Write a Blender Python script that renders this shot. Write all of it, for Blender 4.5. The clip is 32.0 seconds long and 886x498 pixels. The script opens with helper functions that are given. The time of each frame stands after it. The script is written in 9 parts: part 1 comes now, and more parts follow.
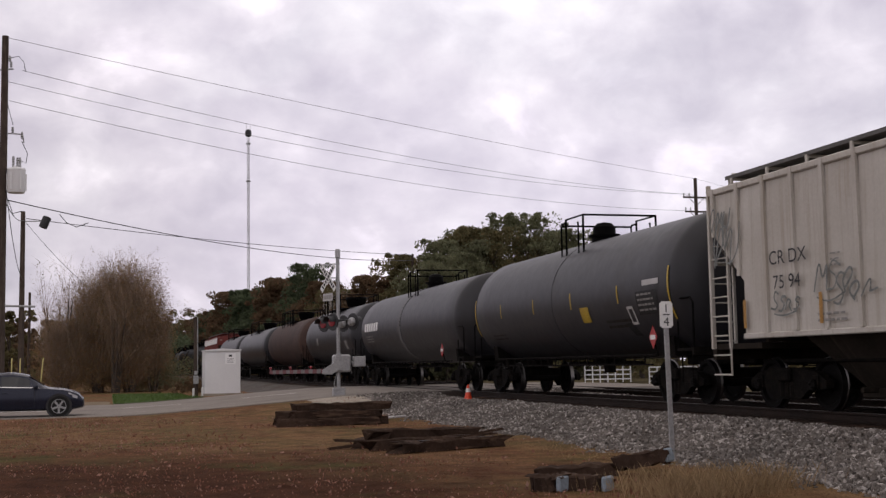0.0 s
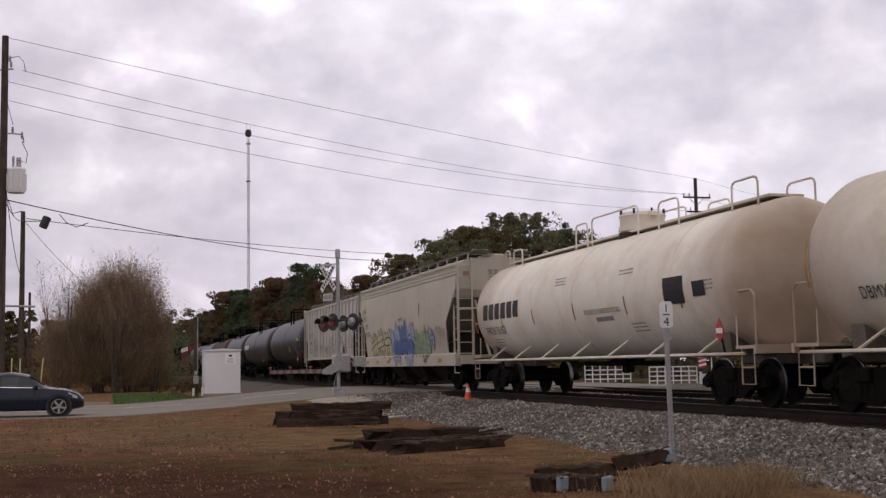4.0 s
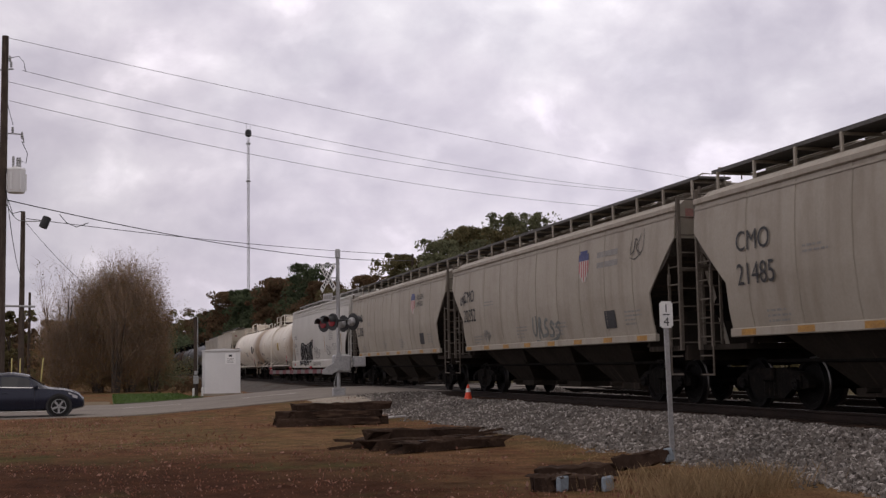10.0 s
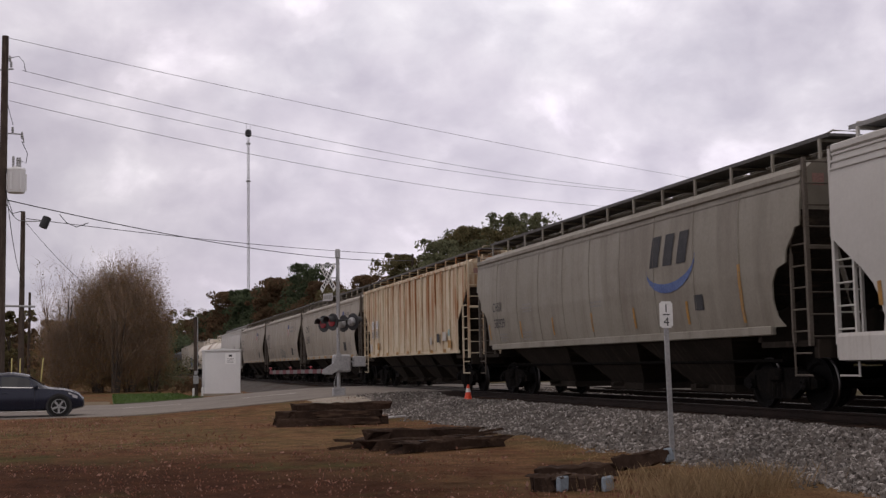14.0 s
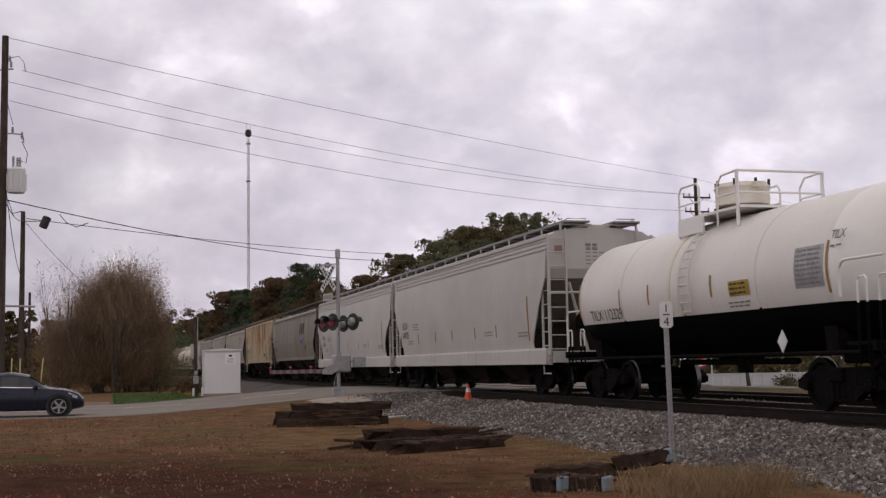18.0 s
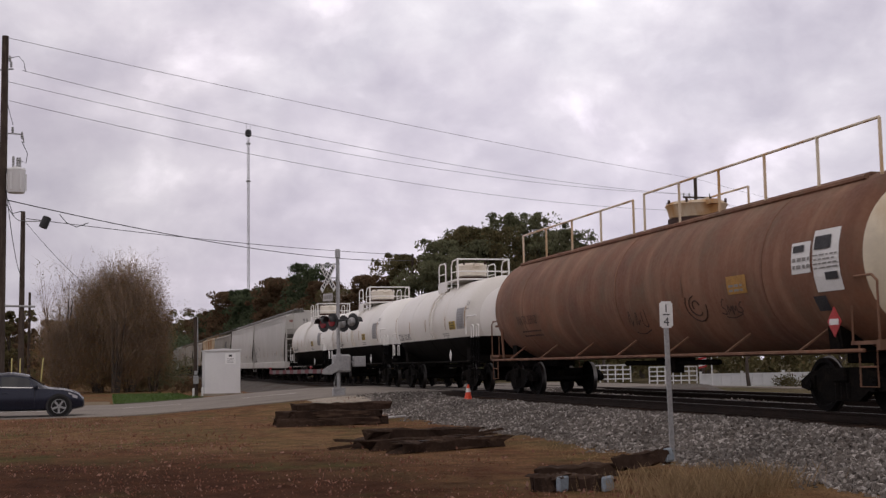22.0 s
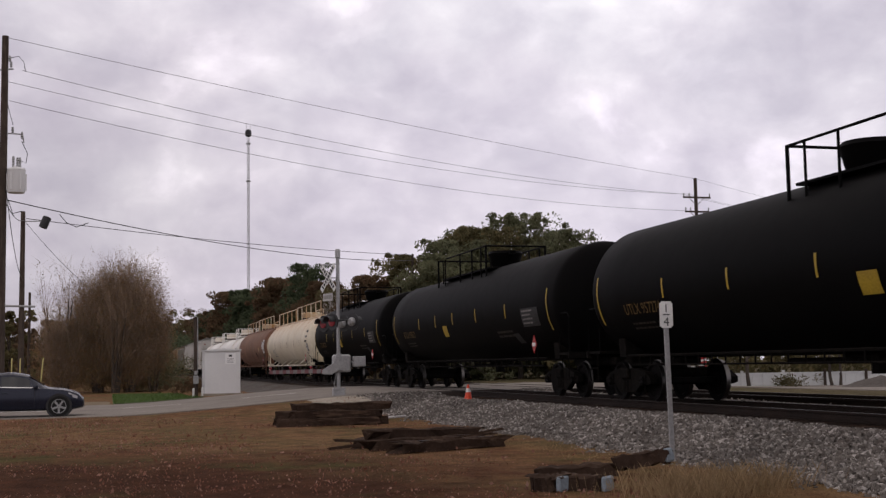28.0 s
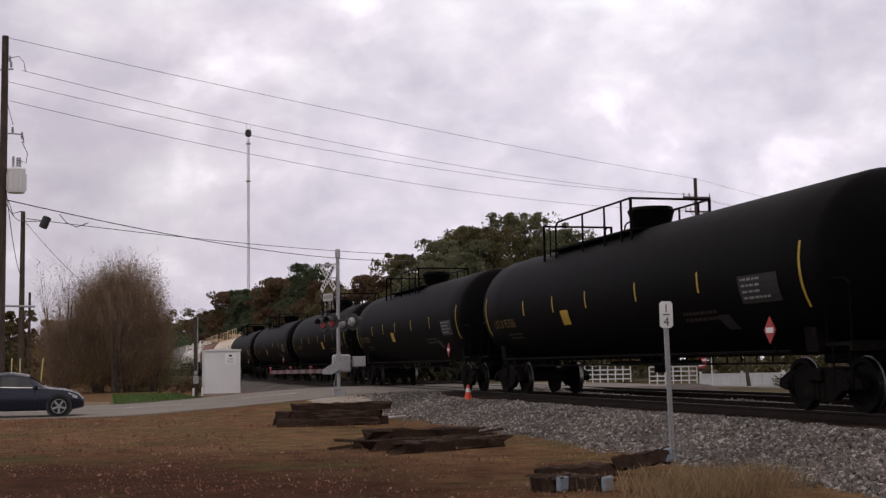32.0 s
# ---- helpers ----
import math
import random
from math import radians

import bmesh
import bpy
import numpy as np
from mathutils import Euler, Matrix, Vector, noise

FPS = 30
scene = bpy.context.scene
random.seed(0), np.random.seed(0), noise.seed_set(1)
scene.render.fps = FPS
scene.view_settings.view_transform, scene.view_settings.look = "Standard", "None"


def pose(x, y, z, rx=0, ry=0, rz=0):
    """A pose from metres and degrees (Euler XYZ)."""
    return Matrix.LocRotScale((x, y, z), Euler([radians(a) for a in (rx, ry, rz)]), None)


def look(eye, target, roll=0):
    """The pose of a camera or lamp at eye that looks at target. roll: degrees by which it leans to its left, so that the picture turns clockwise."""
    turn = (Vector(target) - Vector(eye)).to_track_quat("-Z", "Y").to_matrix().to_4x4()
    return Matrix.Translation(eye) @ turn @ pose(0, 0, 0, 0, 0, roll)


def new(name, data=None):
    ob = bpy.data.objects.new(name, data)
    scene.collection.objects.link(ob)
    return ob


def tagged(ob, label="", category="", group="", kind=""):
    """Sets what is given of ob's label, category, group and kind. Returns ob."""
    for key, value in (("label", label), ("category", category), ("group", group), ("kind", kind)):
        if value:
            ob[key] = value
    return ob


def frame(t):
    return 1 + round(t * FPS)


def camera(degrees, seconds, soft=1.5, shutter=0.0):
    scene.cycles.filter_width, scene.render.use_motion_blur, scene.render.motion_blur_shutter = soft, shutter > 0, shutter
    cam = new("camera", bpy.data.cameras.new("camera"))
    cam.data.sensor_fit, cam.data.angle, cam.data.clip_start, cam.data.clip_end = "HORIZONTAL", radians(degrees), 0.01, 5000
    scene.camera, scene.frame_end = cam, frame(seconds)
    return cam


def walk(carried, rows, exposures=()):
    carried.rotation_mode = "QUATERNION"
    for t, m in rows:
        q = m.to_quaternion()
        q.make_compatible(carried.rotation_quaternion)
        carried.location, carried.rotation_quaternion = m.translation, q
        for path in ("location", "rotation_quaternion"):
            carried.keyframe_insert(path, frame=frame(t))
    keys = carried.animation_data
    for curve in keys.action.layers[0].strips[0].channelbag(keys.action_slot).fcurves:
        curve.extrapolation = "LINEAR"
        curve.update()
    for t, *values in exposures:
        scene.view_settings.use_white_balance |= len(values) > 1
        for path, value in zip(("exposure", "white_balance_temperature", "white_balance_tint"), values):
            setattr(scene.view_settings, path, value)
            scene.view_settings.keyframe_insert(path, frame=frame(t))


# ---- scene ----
EYE = Vector((0, 0, 1.5))
cam = camera(40.3, 32.0, soft=1.36, shutter=0.06)
AIM = look(EYE, (26.55, 95.94, 11.02), -1.0)
walk(cam, [(0.0, AIM), (32.0, AIM)], [(0.0, 0.14), (3.0, 0.14), (7.0, 0.0), (16.0, 0.0), (26.0, 0.0), (30.0, 0.08), (32.0, 0.10)])

# ---- world and light: an overcast late-autumn sky ----
world = bpy.data.worlds.new("overcast_sky")
scene.world = world
world.use_nodes = True
wn = world.node_tree.nodes
sky = wn.new("ShaderNodeTexSky")
sky.sky_type, sky.sun_disc = "NISHITA", False
sky.sun_elevation, sky.sun_rotation = radians(32), radians(40)
wn["Background"].inputs[1].default_value = 0.1
world.node_tree.links.new(sky.outputs[0], wn["Background"].inputs[0])


def lerp3(a, b, t):
    return tuple(a[i] + (b[i] - a[i]) * t for i in range(3))


def node_mat(name):
    m = bpy.data.materials.new(name)
    m.use_nodes = True
    nt = m.node_tree
    return m, nt, nt.nodes["Principled BSDF"]


def ramp(nt, src, stops):
    r = nt.nodes.new("ShaderNodeValToRGB")
    el = r.color_ramp.elements
    while len(el) < len(stops):
        el.new(0.5)
    for e, (p, c) in zip(el, stops):
        e.position = p
        e.color = (*c, 1) if len(c) == 3 else c
    nt.links.new(src, r.inputs[0])
    return r.outputs[0]


def noise_of(nt, scale, detail=6, stretch=None, rough=0.55, shuffle=True):
    tc = nt.nodes.new("ShaderNodeTexCoord")
    src = tc.outputs["Object"]
    if shuffle:
        info = nt.nodes.new("ShaderNodeObjectInfo")
        mul = nt.nodes.new("ShaderNodeMath")
        mul.operation = "MULTIPLY"
        mul.inputs[1].default_value = 57.0
        nt.links.new(info.outputs["Random"], mul.inputs[0])
        add = nt.nodes.new("ShaderNodeVectorMath")
        nt.links.new(src, add.inputs[0])
        nt.links.new(mul.outputs[0], add.inputs[1])
        src = add.outputs[0]
    if stretch:
        mp = nt.nodes.new("ShaderNodeMapping")
        mp.inputs["Scale"].default_value = stretch
        nt.links.new(src, mp.inputs[0])
        src = mp.outputs[0]
    n = nt.nodes.new("ShaderNodeTexNoise")
    n.inputs["Scale"].default_value, n.inputs["Detail"].default_value = scale, detail
    n.inputs["Roughness"].default_value = rough
    nt.links.new(src, n.inputs["Vector"])
    return n.outputs["Fac"]


def mixc(nt, fac, a, b, mode="MIX"):
    mx = nt.nodes.new("ShaderNodeMix")
    mx.data_type, mx.blend_type = "RGBA", mode
    for sock, v in ((0, fac), (6, a), (7, b)):
        if isinstance(v, (int, float)):
            mx.inputs[sock].default_value = v
        elif isinstance(v, tuple):
            mx.inputs[sock].default_value = (*v, 1)
        else:
            nt.links.new(v, mx.inputs[sock])
    return mx.outputs[2]


def mat(name, base, other=None, rough=0.6, metal=0.0, scale=1.5, fine=30.0, bump=0.15, grime=None, grime_at=(0.5, 0.75), streak=None,
        streak_at=(0.55, 0.7), stretch=(1, 7, 0.35), shuffle=True, fine_amt=0.25, spec=0.35, run=None, ends=None, rvar=1.0):
    """A worn surface: two scales of tone, optional blotches of grime and vertical streaks, and fine relief."""
    m, nt, b = node_mat(name)
    other = other or lerp3(base, (0.02, 0.02, 0.02), 0.3)
    big = noise_of(nt, scale, shuffle=shuffle)
    col = ramp(nt, big, [(0.3, other), (0.7, base)])
    small = noise_of(nt, fine, 4, shuffle=shuffle)
    grey = ramp(nt, small, [(0.3, (1 - fine_amt,) * 3), (0.7, (1 + fine_amt * 0.3,) * 3)])
    col = mixc(nt, 1.0, col, grey, "MULTIPLY")
    if grime:
        g = ramp(nt, noise_of(nt, scale * 2.3, 8, rough=0.65, shuffle=shuffle), [(grime_at[0], (0, 0, 0)), (grime_at[1], (1, 1, 1))])
        col = mixc(nt, g, col, grime)
    if streak:
        g = ramp(nt, noise_of(nt, 1.3, 7, stretch=stretch, rough=0.6, shuffle=shuffle), [(streak_at[0], (0, 0, 0)), (streak_at[1], (1, 1, 1))])
        if run:
            # rust that starts at the roof seam and thins out on its way down
            tc = nt.nodes.new("ShaderNodeTexCoord")
            xyz = nt.nodes.new("ShaderNodeSeparateXYZ")
            nt.links.new(tc.outputs["Object"], xyz.inputs[0])
            fall = nt.nodes.new("ShaderNodeMath")
            fall.operation = "MULTIPLY_ADD"
            fall.inputs[1].default_value = 1.6
            nt.links.new(noise_of(nt, 2.0, 4, stretch=(1, 3, 0.2), shuffle=shuffle), fall.inputs[0])
            nt.links.new(xyz.outputs["Z"], fall.inputs[2])
            mr = nt.nodes.new("ShaderNodeMapRange")
            mr.inputs["From Min"].default_value, mr.inputs["From Max"].default_value = run[0] + 0.8, run[1] + 0.8
            nt.links.new(fall.outputs[0], mr.inputs["Value"])
            g = mixc(nt, mr.outputs[0], (0.0, 0.0, 0.0), g)
        col = mixc(nt, g, col, streak)
    if ends:
        # brake dust thrown up over both heads of a tank: from how far along, to where, and its colour
        tc = nt.nodes.new("ShaderNodeTexCoord")
        xyz = nt.nodes.new("ShaderNodeSeparateXYZ")
        nt.links.new(tc.outputs["Object"], xyz.inputs[0])
        far = nt.nodes.new("ShaderNodeMath")
        far.operation = "ABSOLUTE"
        nt.links.new(xyz.outputs["Y"], far.inputs[0])
        wob = nt.nodes.new("ShaderNodeMath")
        wob.operation = "MULTIPLY_ADD"
        wob.inputs[1].default_value = 1.6
        nt.links.new(noise_of(nt, 1.1, 5, shuffle=shuffle), wob.inputs[0])
        nt.links.new(far.outputs[0], wob.inputs[2])
        mr = nt.nodes.new("ShaderNodeMapRange")
        mr.inputs["From Min"].default_value, mr.inputs["From Max"].default_value = ends[0] + 0.8, ends[1] + 0.8
        mr.inputs["To Max"].default_value = 0.85
        nt.links.new(wob.outputs[0], mr.inputs["Value"])
        col = mixc(nt, mr.outputs[0], col, ends[2])
    nt.links.new(col, b.inputs["Base Color"])
    r = ramp(nt, small, [(0.3, (min(1, rough + 0.12 * rvar),) * 3), (0.7, (max(0.05, rough - 0.08 * rvar),) * 3)])
    nt.links.new(r, b.inputs["Roughness"])
    b.inputs["Metallic"].default_value = metal
    b.inputs["Specular IOR Level"].default_value = spec
    if bump:
        bp = nt.nodes.new("ShaderNodeBump")
        bp.inputs["Strength"].default_value, bp.inputs["Distance"].default_value = bump, 0.02
        nt.links.new(small, bp.inputs["Height"])
        nt.links.new(bp.outputs[0], b.inputs["Normal"])
    return m


def plain(name, base, rough=0.5, metal=0.0, glow=None, power=0.0):
    m, nt, b = node_mat(name)
    b.inputs["Base Color"].default_value = (*base, 1)
    b.inputs["Roughness"].default_value, b.inputs["Metallic"].default_value = rough, metal
    if glow:
        b.inputs["Emission Color"].default_value = (*glow, 1)
        b.inputs["Emission Strength"].default_value = power
    return m


def leafy(name, tones, rough=0.6, trans=0.0):
    """Leaves, stones, blades: one tone for each loose piece; thin leaves let some light through."""
    m, nt, b = node_mat(name)
    geo = nt.nodes.new("ShaderNodeNewGeometry")
    n = len(tones)
    col = ramp(nt, geo.outputs["Random Per Island"], [(i / max(1, n - 1), c) for i, c in enumerate(tones)])
    patch = ramp(nt, noise_of(nt, 0.35, 3, shuffle=False), [(0.3, (0.7, 0.7, 0.7)), (0.7, (1.15, 1.15, 1.15))])
    col = mixc(nt, 1.0, col, patch, "MULTIPLY")
    nt.links.new(col, b.inputs["Base Color"])
    b.inputs["Roughness"].default_value = rough
    b.inputs["Specular IOR Level"].default_value = 0.12
    if trans:
        tl = nt.nodes.new("ShaderNodeBsdfTranslucent")
        nt.links.new(col, tl.inputs["Color"])
        mx = nt.nodes.new("ShaderNodeMixShader")
        mx.inputs[0].default_value = trans
        nt.links.new(b.outputs[0], mx.inputs[1])
        nt.links.new(tl.outputs[0], mx.inputs[2])
        nt.links.new(mx.outputs[0], nt.nodes["Material Output"].inputs[0])
    return m


# ---- mesh helpers ----
def mesh_of(name, bm, smooth=False):
    me = bpy.data.meshes.new(name)
    bmesh.ops.recalc_face_normals(bm, faces=bm.faces)
    bm.to_mesh(me)
    bm.free()
    if smooth:
        for p in me.polygons:
            p.use_smooth = True
        me.set_sharp_from_angle(angle=radians(35))
    return me


def part(name, bm, material, parent=None, label="", smooth=False, at=None):
    ob = new(name, mesh_of(name, bm, smooth))
    if material:
        ob.data.materials.append(material)
    ob.parent = parent
    if at is not None:
        ob.matrix_basis = at
    if label:
        ob["label"] = label
    return ob


def raw(name, verts, faces, material, parent=None, label=""):
    me = bpy.data.meshes.new(name)
    me.from_pydata(verts, [], faces)
    me.materials.append(material)
    ob = new(name, me)
    ob.parent = parent
    if label:
        ob["label"] = label
    return ob


def box(bm, x, y, z, sx, sy, sz, m=None, bevel=0.0):
    """A box of full sizes sx, sy, sz centred at x, y, z."""
    r = bmesh.ops.create_cube(bm, size=1, matrix=(m or Matrix()) @ Matrix.LocRotScale((x, y, z), None, (sx, sy, sz)))
    if bevel:
        es = list({e for v in r["verts"] for e in v.link_edges})
        bmesh.ops.bevel(bm, geom=es, offset=bevel, segments=1, affect="EDGES")


def rod(bm, a, b, r, n=6, r2=None, caps=True):
    a, b = Vector(a), Vector(b)
    d = b - a
    m = Matrix.Translation((a + b) / 2) @ d.to_track_quat("Z", "Y").to_matrix().to_4x4()
    bmesh.ops.create_cone(bm, cap_ends=caps, segments=n, radius1=r, radius2=r if r2 is None else r2, depth=d.length, matrix=m)


def tube(bm, pts, r, n=5):
    """A round bar swept along points, in one piece."""
    pts = [Vector(p) for p in pts]
    rings = []
    for i, p in enumerate(pts):
        d = (pts[min(i + 1, len(pts) - 1)] - pts[max(i - 1, 0)]).normalized()
        q = d.to_track_quat("Z", "Y")
        rings.append([bm.verts.new(p + q @ Vector((r * math.cos(6.2832 * k / n), r * math.sin(6.2832 * k / n), 0))) for k in range(n)])
    for a, b in zip(rings, rings[1:]):
        best = min(range(n), key=lambda o: (a[0].co - b[o].co).length)
        for k in range(n):
            bm.faces.new((a[k], a[(k + 1) % n], b[(k + 1 + best) % n], b[(k + best) % n]))
    bm.faces.new(rings[0])
    bm.faces.new(rings[-1])


def lathe(bm, prof, n=24, axis="x", m=None):
    """Turn a profile of (along, radius) about the axis; both ends are closed."""
    m = m or Matrix()
    rings = []
    for u, r in prof:
        ring = []
        for i in range(n):
            a = 2 * math.pi * i / n
            c, s = r * math.cos(a), r * math.sin(a)
            p = {"x": (u, c, s), "y": (c, u, s), "z": (c, s, u)}[axis]
            ring.append(bm.verts.new(m @ Vector(p)))
        rings.append(ring)
    for p, q in zip(rings, rings[1:]):
        for i in range(n):
            bm.faces.new((p[i], p[(i + 1) % n], q[(i + 1) % n], q[i]))
    for ring in (rings[0], rings[-1]):
        bm.faces.new(ring)


def prism(bm, outline, axis, lo, hi):
    """Extrude a closed outline of 2D points along an axis from lo to hi."""
    def put(u, v, w):
        return {"x": (w, u, v), "y": (u, w, v), "z": (u, v, w)}[axis]
    a = [bm.verts.new(put(u, v, lo)) for u, v in outline]
    b = [bm.verts.new(put(u, v, hi)) for u, v in outline]
    n = len(a)
    for i in range(n):
        bm.faces.new((a[i], a[(i + 1) % n], b[(i + 1) % n], b[i]))
    bm.faces.new(a)
    bm.faces.new(b)


def thing(name, at=None):
    ob = new(name)
    ob.empty_display_size = 0.2
    if at is not None:
        ob.matrix_basis = at
    return ob


def sag_wire(a, b, drop, n=28):
    a, b = Vector(a), Vector(b)
    return [a.lerp(b, i / n) - Vector((0, 0, drop * 4 * (i / n) * (1 - i / n))) for i in range(n + 1)]


# ---- materials ----
def sky_material():
    m = bpy.data.materials.new("cloud_layer")
    m.use_nodes = True
    nt = m.node_tree
    nt.nodes.remove(nt.nodes["Principled BSDF"])
    em = nt.nodes.new("ShaderNodeEmission")
    tc = nt.nodes.new("ShaderNodeTexCoord")
    nrm = nt.nodes.new("ShaderNodeVectorMath")
    nrm.operation = "NORMALIZE"
    nt.links.new(tc.outputs["Object"], nrm.inputs[0])

    def cloud(scale, detail, off, stretch):
        mp = nt.nodes.new("ShaderNodeMapping")
        mp.inputs["Location"].default_value = off
        mp.inputs["Scale"].default_value = stretch
        nt.links.new(nrm.outputs[0], mp.inputs[0])
        n = nt.nodes.new("ShaderNodeTexNoise")
        n.inputs["Scale"].default_value, n.inputs["Detail"].default_value = scale, detail
        n.inputs["Roughness"].default_value = 0.52
        n.inputs["Distortion"].default_value = 0.25
        nt.links.new(mp.outputs[0], n.inputs["Vector"])
        return n.outputs["Fac"]

    wide = ramp(nt, cloud(3.2, 4, (1.3, 0.4, 0.0), (1, 1, 1.5)), [(0.34, (0.69, 0.647, 0.735)), (0.5, (0.79, 0.752, 0.82)), (0.66, (0.92, 0.897, 0.94))])
    mid = ramp(nt, cloud(9.0, 7, (0.2, 2.4, 0.7), (1, 1, 1.35)), [(0.36, (0.83, 0.83, 0.86)), (0.52, (0.985, 0.985, 0.99)), (0.60, (1.08, 1.078, 1.07)), (0.70, (1.36, 1.35, 1.33))])
    col = mixc(nt, 1.0, wide, mid, "MULTIPLY")
    dot = nt.nodes.new("ShaderNodeVectorMath")
    dot.operation = "DOT_PRODUCT"
    dot.inputs[1].default_value = (0.79, 0.50, 0.35)
    nt.links.new(nrm.outputs[0], dot.inputs[0])
    side = ramp(nt, dot.outputs["Value"], [(0.0, (0.98, 0.965, 0.97)), (0.55, (0.95, 0.935, 0.945)), (0.76, (0.99, 0.98, 0.985)), (0.83, (0.94, 0.93, 0.945)), (0.90, (0.86, 0.85, 0.87)), (1.0, (0.86, 0.85, 0.87))])
    col = mixc(nt, 1.0, col, side, "MULTIPLY")
    low = nt.nodes.new("ShaderNodeVectorMath")
    low.operation = "DOT_PRODUCT"
    low.inputs[1].default_value = (-0.16, 0.985, 0.06)
    nt.links.new(nrm.outputs[0], low.inputs[0])
    dusk = ramp(nt, low.outputs["Value"], [(0.88, (1.03, 1.03, 1.03)), (0.955, (0.97, 0.965, 0.97)), (0.982, (0.84, 0.83, 0.84)), (1.0, (0.72, 0.71, 0.72))])
    col = mixc(nt, 1.0, col, dusk, "MULTIPLY")
    fleck = ramp(nt, cloud(24.0, 8, (4.2, 0.3, 1.7), (1, 1, 1.5)), [(0.35, (0.93, 0.925, 0.94)), (0.55, (1.0, 1.0, 1.0)), (0.72, (1.10, 1.10, 1.09))])
    col = mixc(nt, 1.0, col, fleck, "MULTIPLY")
    xyz = nt.nodes.new("ShaderNodeSeparateXYZ")
    nt.links.new(nrm.outputs[0], xyz.inputs[0])
    over = ramp(nt, xyz.outputs["Z"], [(0.34, (1.0, 1.0, 1.0)), (0.62, (0.99, 0.955, 0.86))])
    col = mixc(nt, 1.0, col, over, "MULTIPLY")
    nt.links.new(col, em.inputs[0])
    em.inputs[1].default_value = 1.05
    nt.links.new(em.outputs[0], nt.nodes["Material Output"].inputs[0])
    return m


def ground_material():
    m, nt, b = node_mat("autumn_field")
    wide = noise_of(nt, 0.22, 6, rough=0.62, shuffle=False)
    col = ramp(nt, wide, [(0.30, (0.125, 0.062, 0.034)), (0.42, (0.168, 0.092, 0.049)), (0.52, (0.195, 0.116, 0.061)), (0.62, (0.160, 0.107, 0.052)), (0.74, (0.190, 0.108, 0.058))])
    green = ramp(nt, noise_of(nt, 0.42, 6, stretch=(1, 0.45, 1), rough=0.68, shuffle=False), [(0.46, (0, 0, 0)), (0.60, (0.8, 0.8, 0.8))])
    col = mixc(nt, green, col, (0.135, 0.104, 0.050))
    tan = ramp(nt, noise_of(nt, 0.60, 6, stretch=(1, 0.4, 1), rough=0.65, shuffle=False), [(0.50, (0, 0, 0)), (0.64, (0.8, 0.8, 0.8))])
    col = mixc(nt, tan, col, (0.220, 0.134, 0.075))
    rust = ramp(nt, noise_of(nt, 0.85, 6, stretch=(1, 0.4, 1), rough=0.7, shuffle=False), [(0.53, (0, 0, 0)), (0.68, (0.7, 0.7, 0.7))])
    col = mixc(nt, rust, col, (0.135, 0.058, 0.035))
    # a patch of darker red-brown litter towards the street side
    geo = nt.nodes.new("ShaderNodeNewGeometry")
    far = nt.nodes.new("ShaderNodeVectorMath")
    far.operation = "DISTANCE"
    far.inputs[1].default_value = (-1.2, 15.6, 0.0)
    nt.links.new(geo.outputs["Position"], far.inputs[0])
    add = nt.nodes.new("ShaderNodeMath")
    add.operation = "MULTIPLY_ADD"
    add.inputs[1].default_value, add.inputs[2].default_value = 9.0, -4.5
    nt.links.new(noise_of(nt, 0.5, 5, shuffle=False), add.inputs[0])
    summ = nt.nodes.new("ShaderNodeMath")
    nt.links.new(far.outputs["Value"], summ.inputs[0])
    nt.links.new(add.outputs[0], summ.inputs[1])
    mr = nt.nodes.new("ShaderNodeMapRange")
    mr.inputs["From Min"].default_value, mr.inputs["From Max"].default_value = 3.5, 9.5
    mr.inputs["To Min"].default_value, mr.inputs["To Max"].default_value = 0.88, 0.0
    nt.links.new(summ.outputs[0], mr.inputs["Value"])
    col = mixc(nt, mr.outputs[0], col, (0.056, 0.022, 0.0135))
    # thin olive grass beyond the far track
    xyz = nt.nodes.new("ShaderNodeSeparateXYZ")
    nt.links.new(geo.outputs["Position"], xyz.inputs[0])
    east = nt.nodes.new("ShaderNodeMapRange")
    east.inputs["From Min"].default_value, east.inputs["From Max"].default_value = 15.5, 17.5
    east.inputs["To Max"].default_value = 0.85
    nt.links.new(xyz.outputs["X"], east.inputs["Value"])
    col = mixc(nt, east.outputs[0], col, (0.092, 0.086, 0.052))
    moss = ramp(nt, noise_of(nt, 0.30, 5, rough=0.6, shuffle=False), [(0.55, (0, 0, 0)), (0.68, (0.75, 0.75, 0.75))])
    col = mixc(nt, moss, col, (0.078, 0.082, 0.030))
    mid = ramp(nt, noise_of(nt, 1.7, 8, rough=0.7, shuffle=False), [(0.35, (0.62, 0.56, 0.53)), (0.52, (1, 1, 1)), (0.68, (1.3, 1.24, 1.14))])
    col = mixc(nt, 1.0, col, mid, "MULTIPLY")
    fine = noise_of(nt, 22, 6, stretch=(1, 1, 1), rough=0.7, shuffle=False)
    col = mixc(nt, 1.0, col, ramp(nt, fine, [(0.3, (0.46, 0.46, 0.46)), (0.7, (1.34, 1.31, 1.28))]), "MULTIPLY")
    nt.links.new(col, b.inputs["Base Color"])
    b.inputs["Roughness"].default_value = 1.0
    b.inputs["Specular IOR Level"].default_value = 0.04
    bp = nt.nodes.new("ShaderNodeBump")
    bp.inputs["Strength"].default_value, bp.inputs["Distance"].default_value = 0.7, 0.06
    nt.links.new(fine, bp.inputs["Height"])
    nt.links.new(bp.outputs[0], b.inputs["Normal"])
    return m


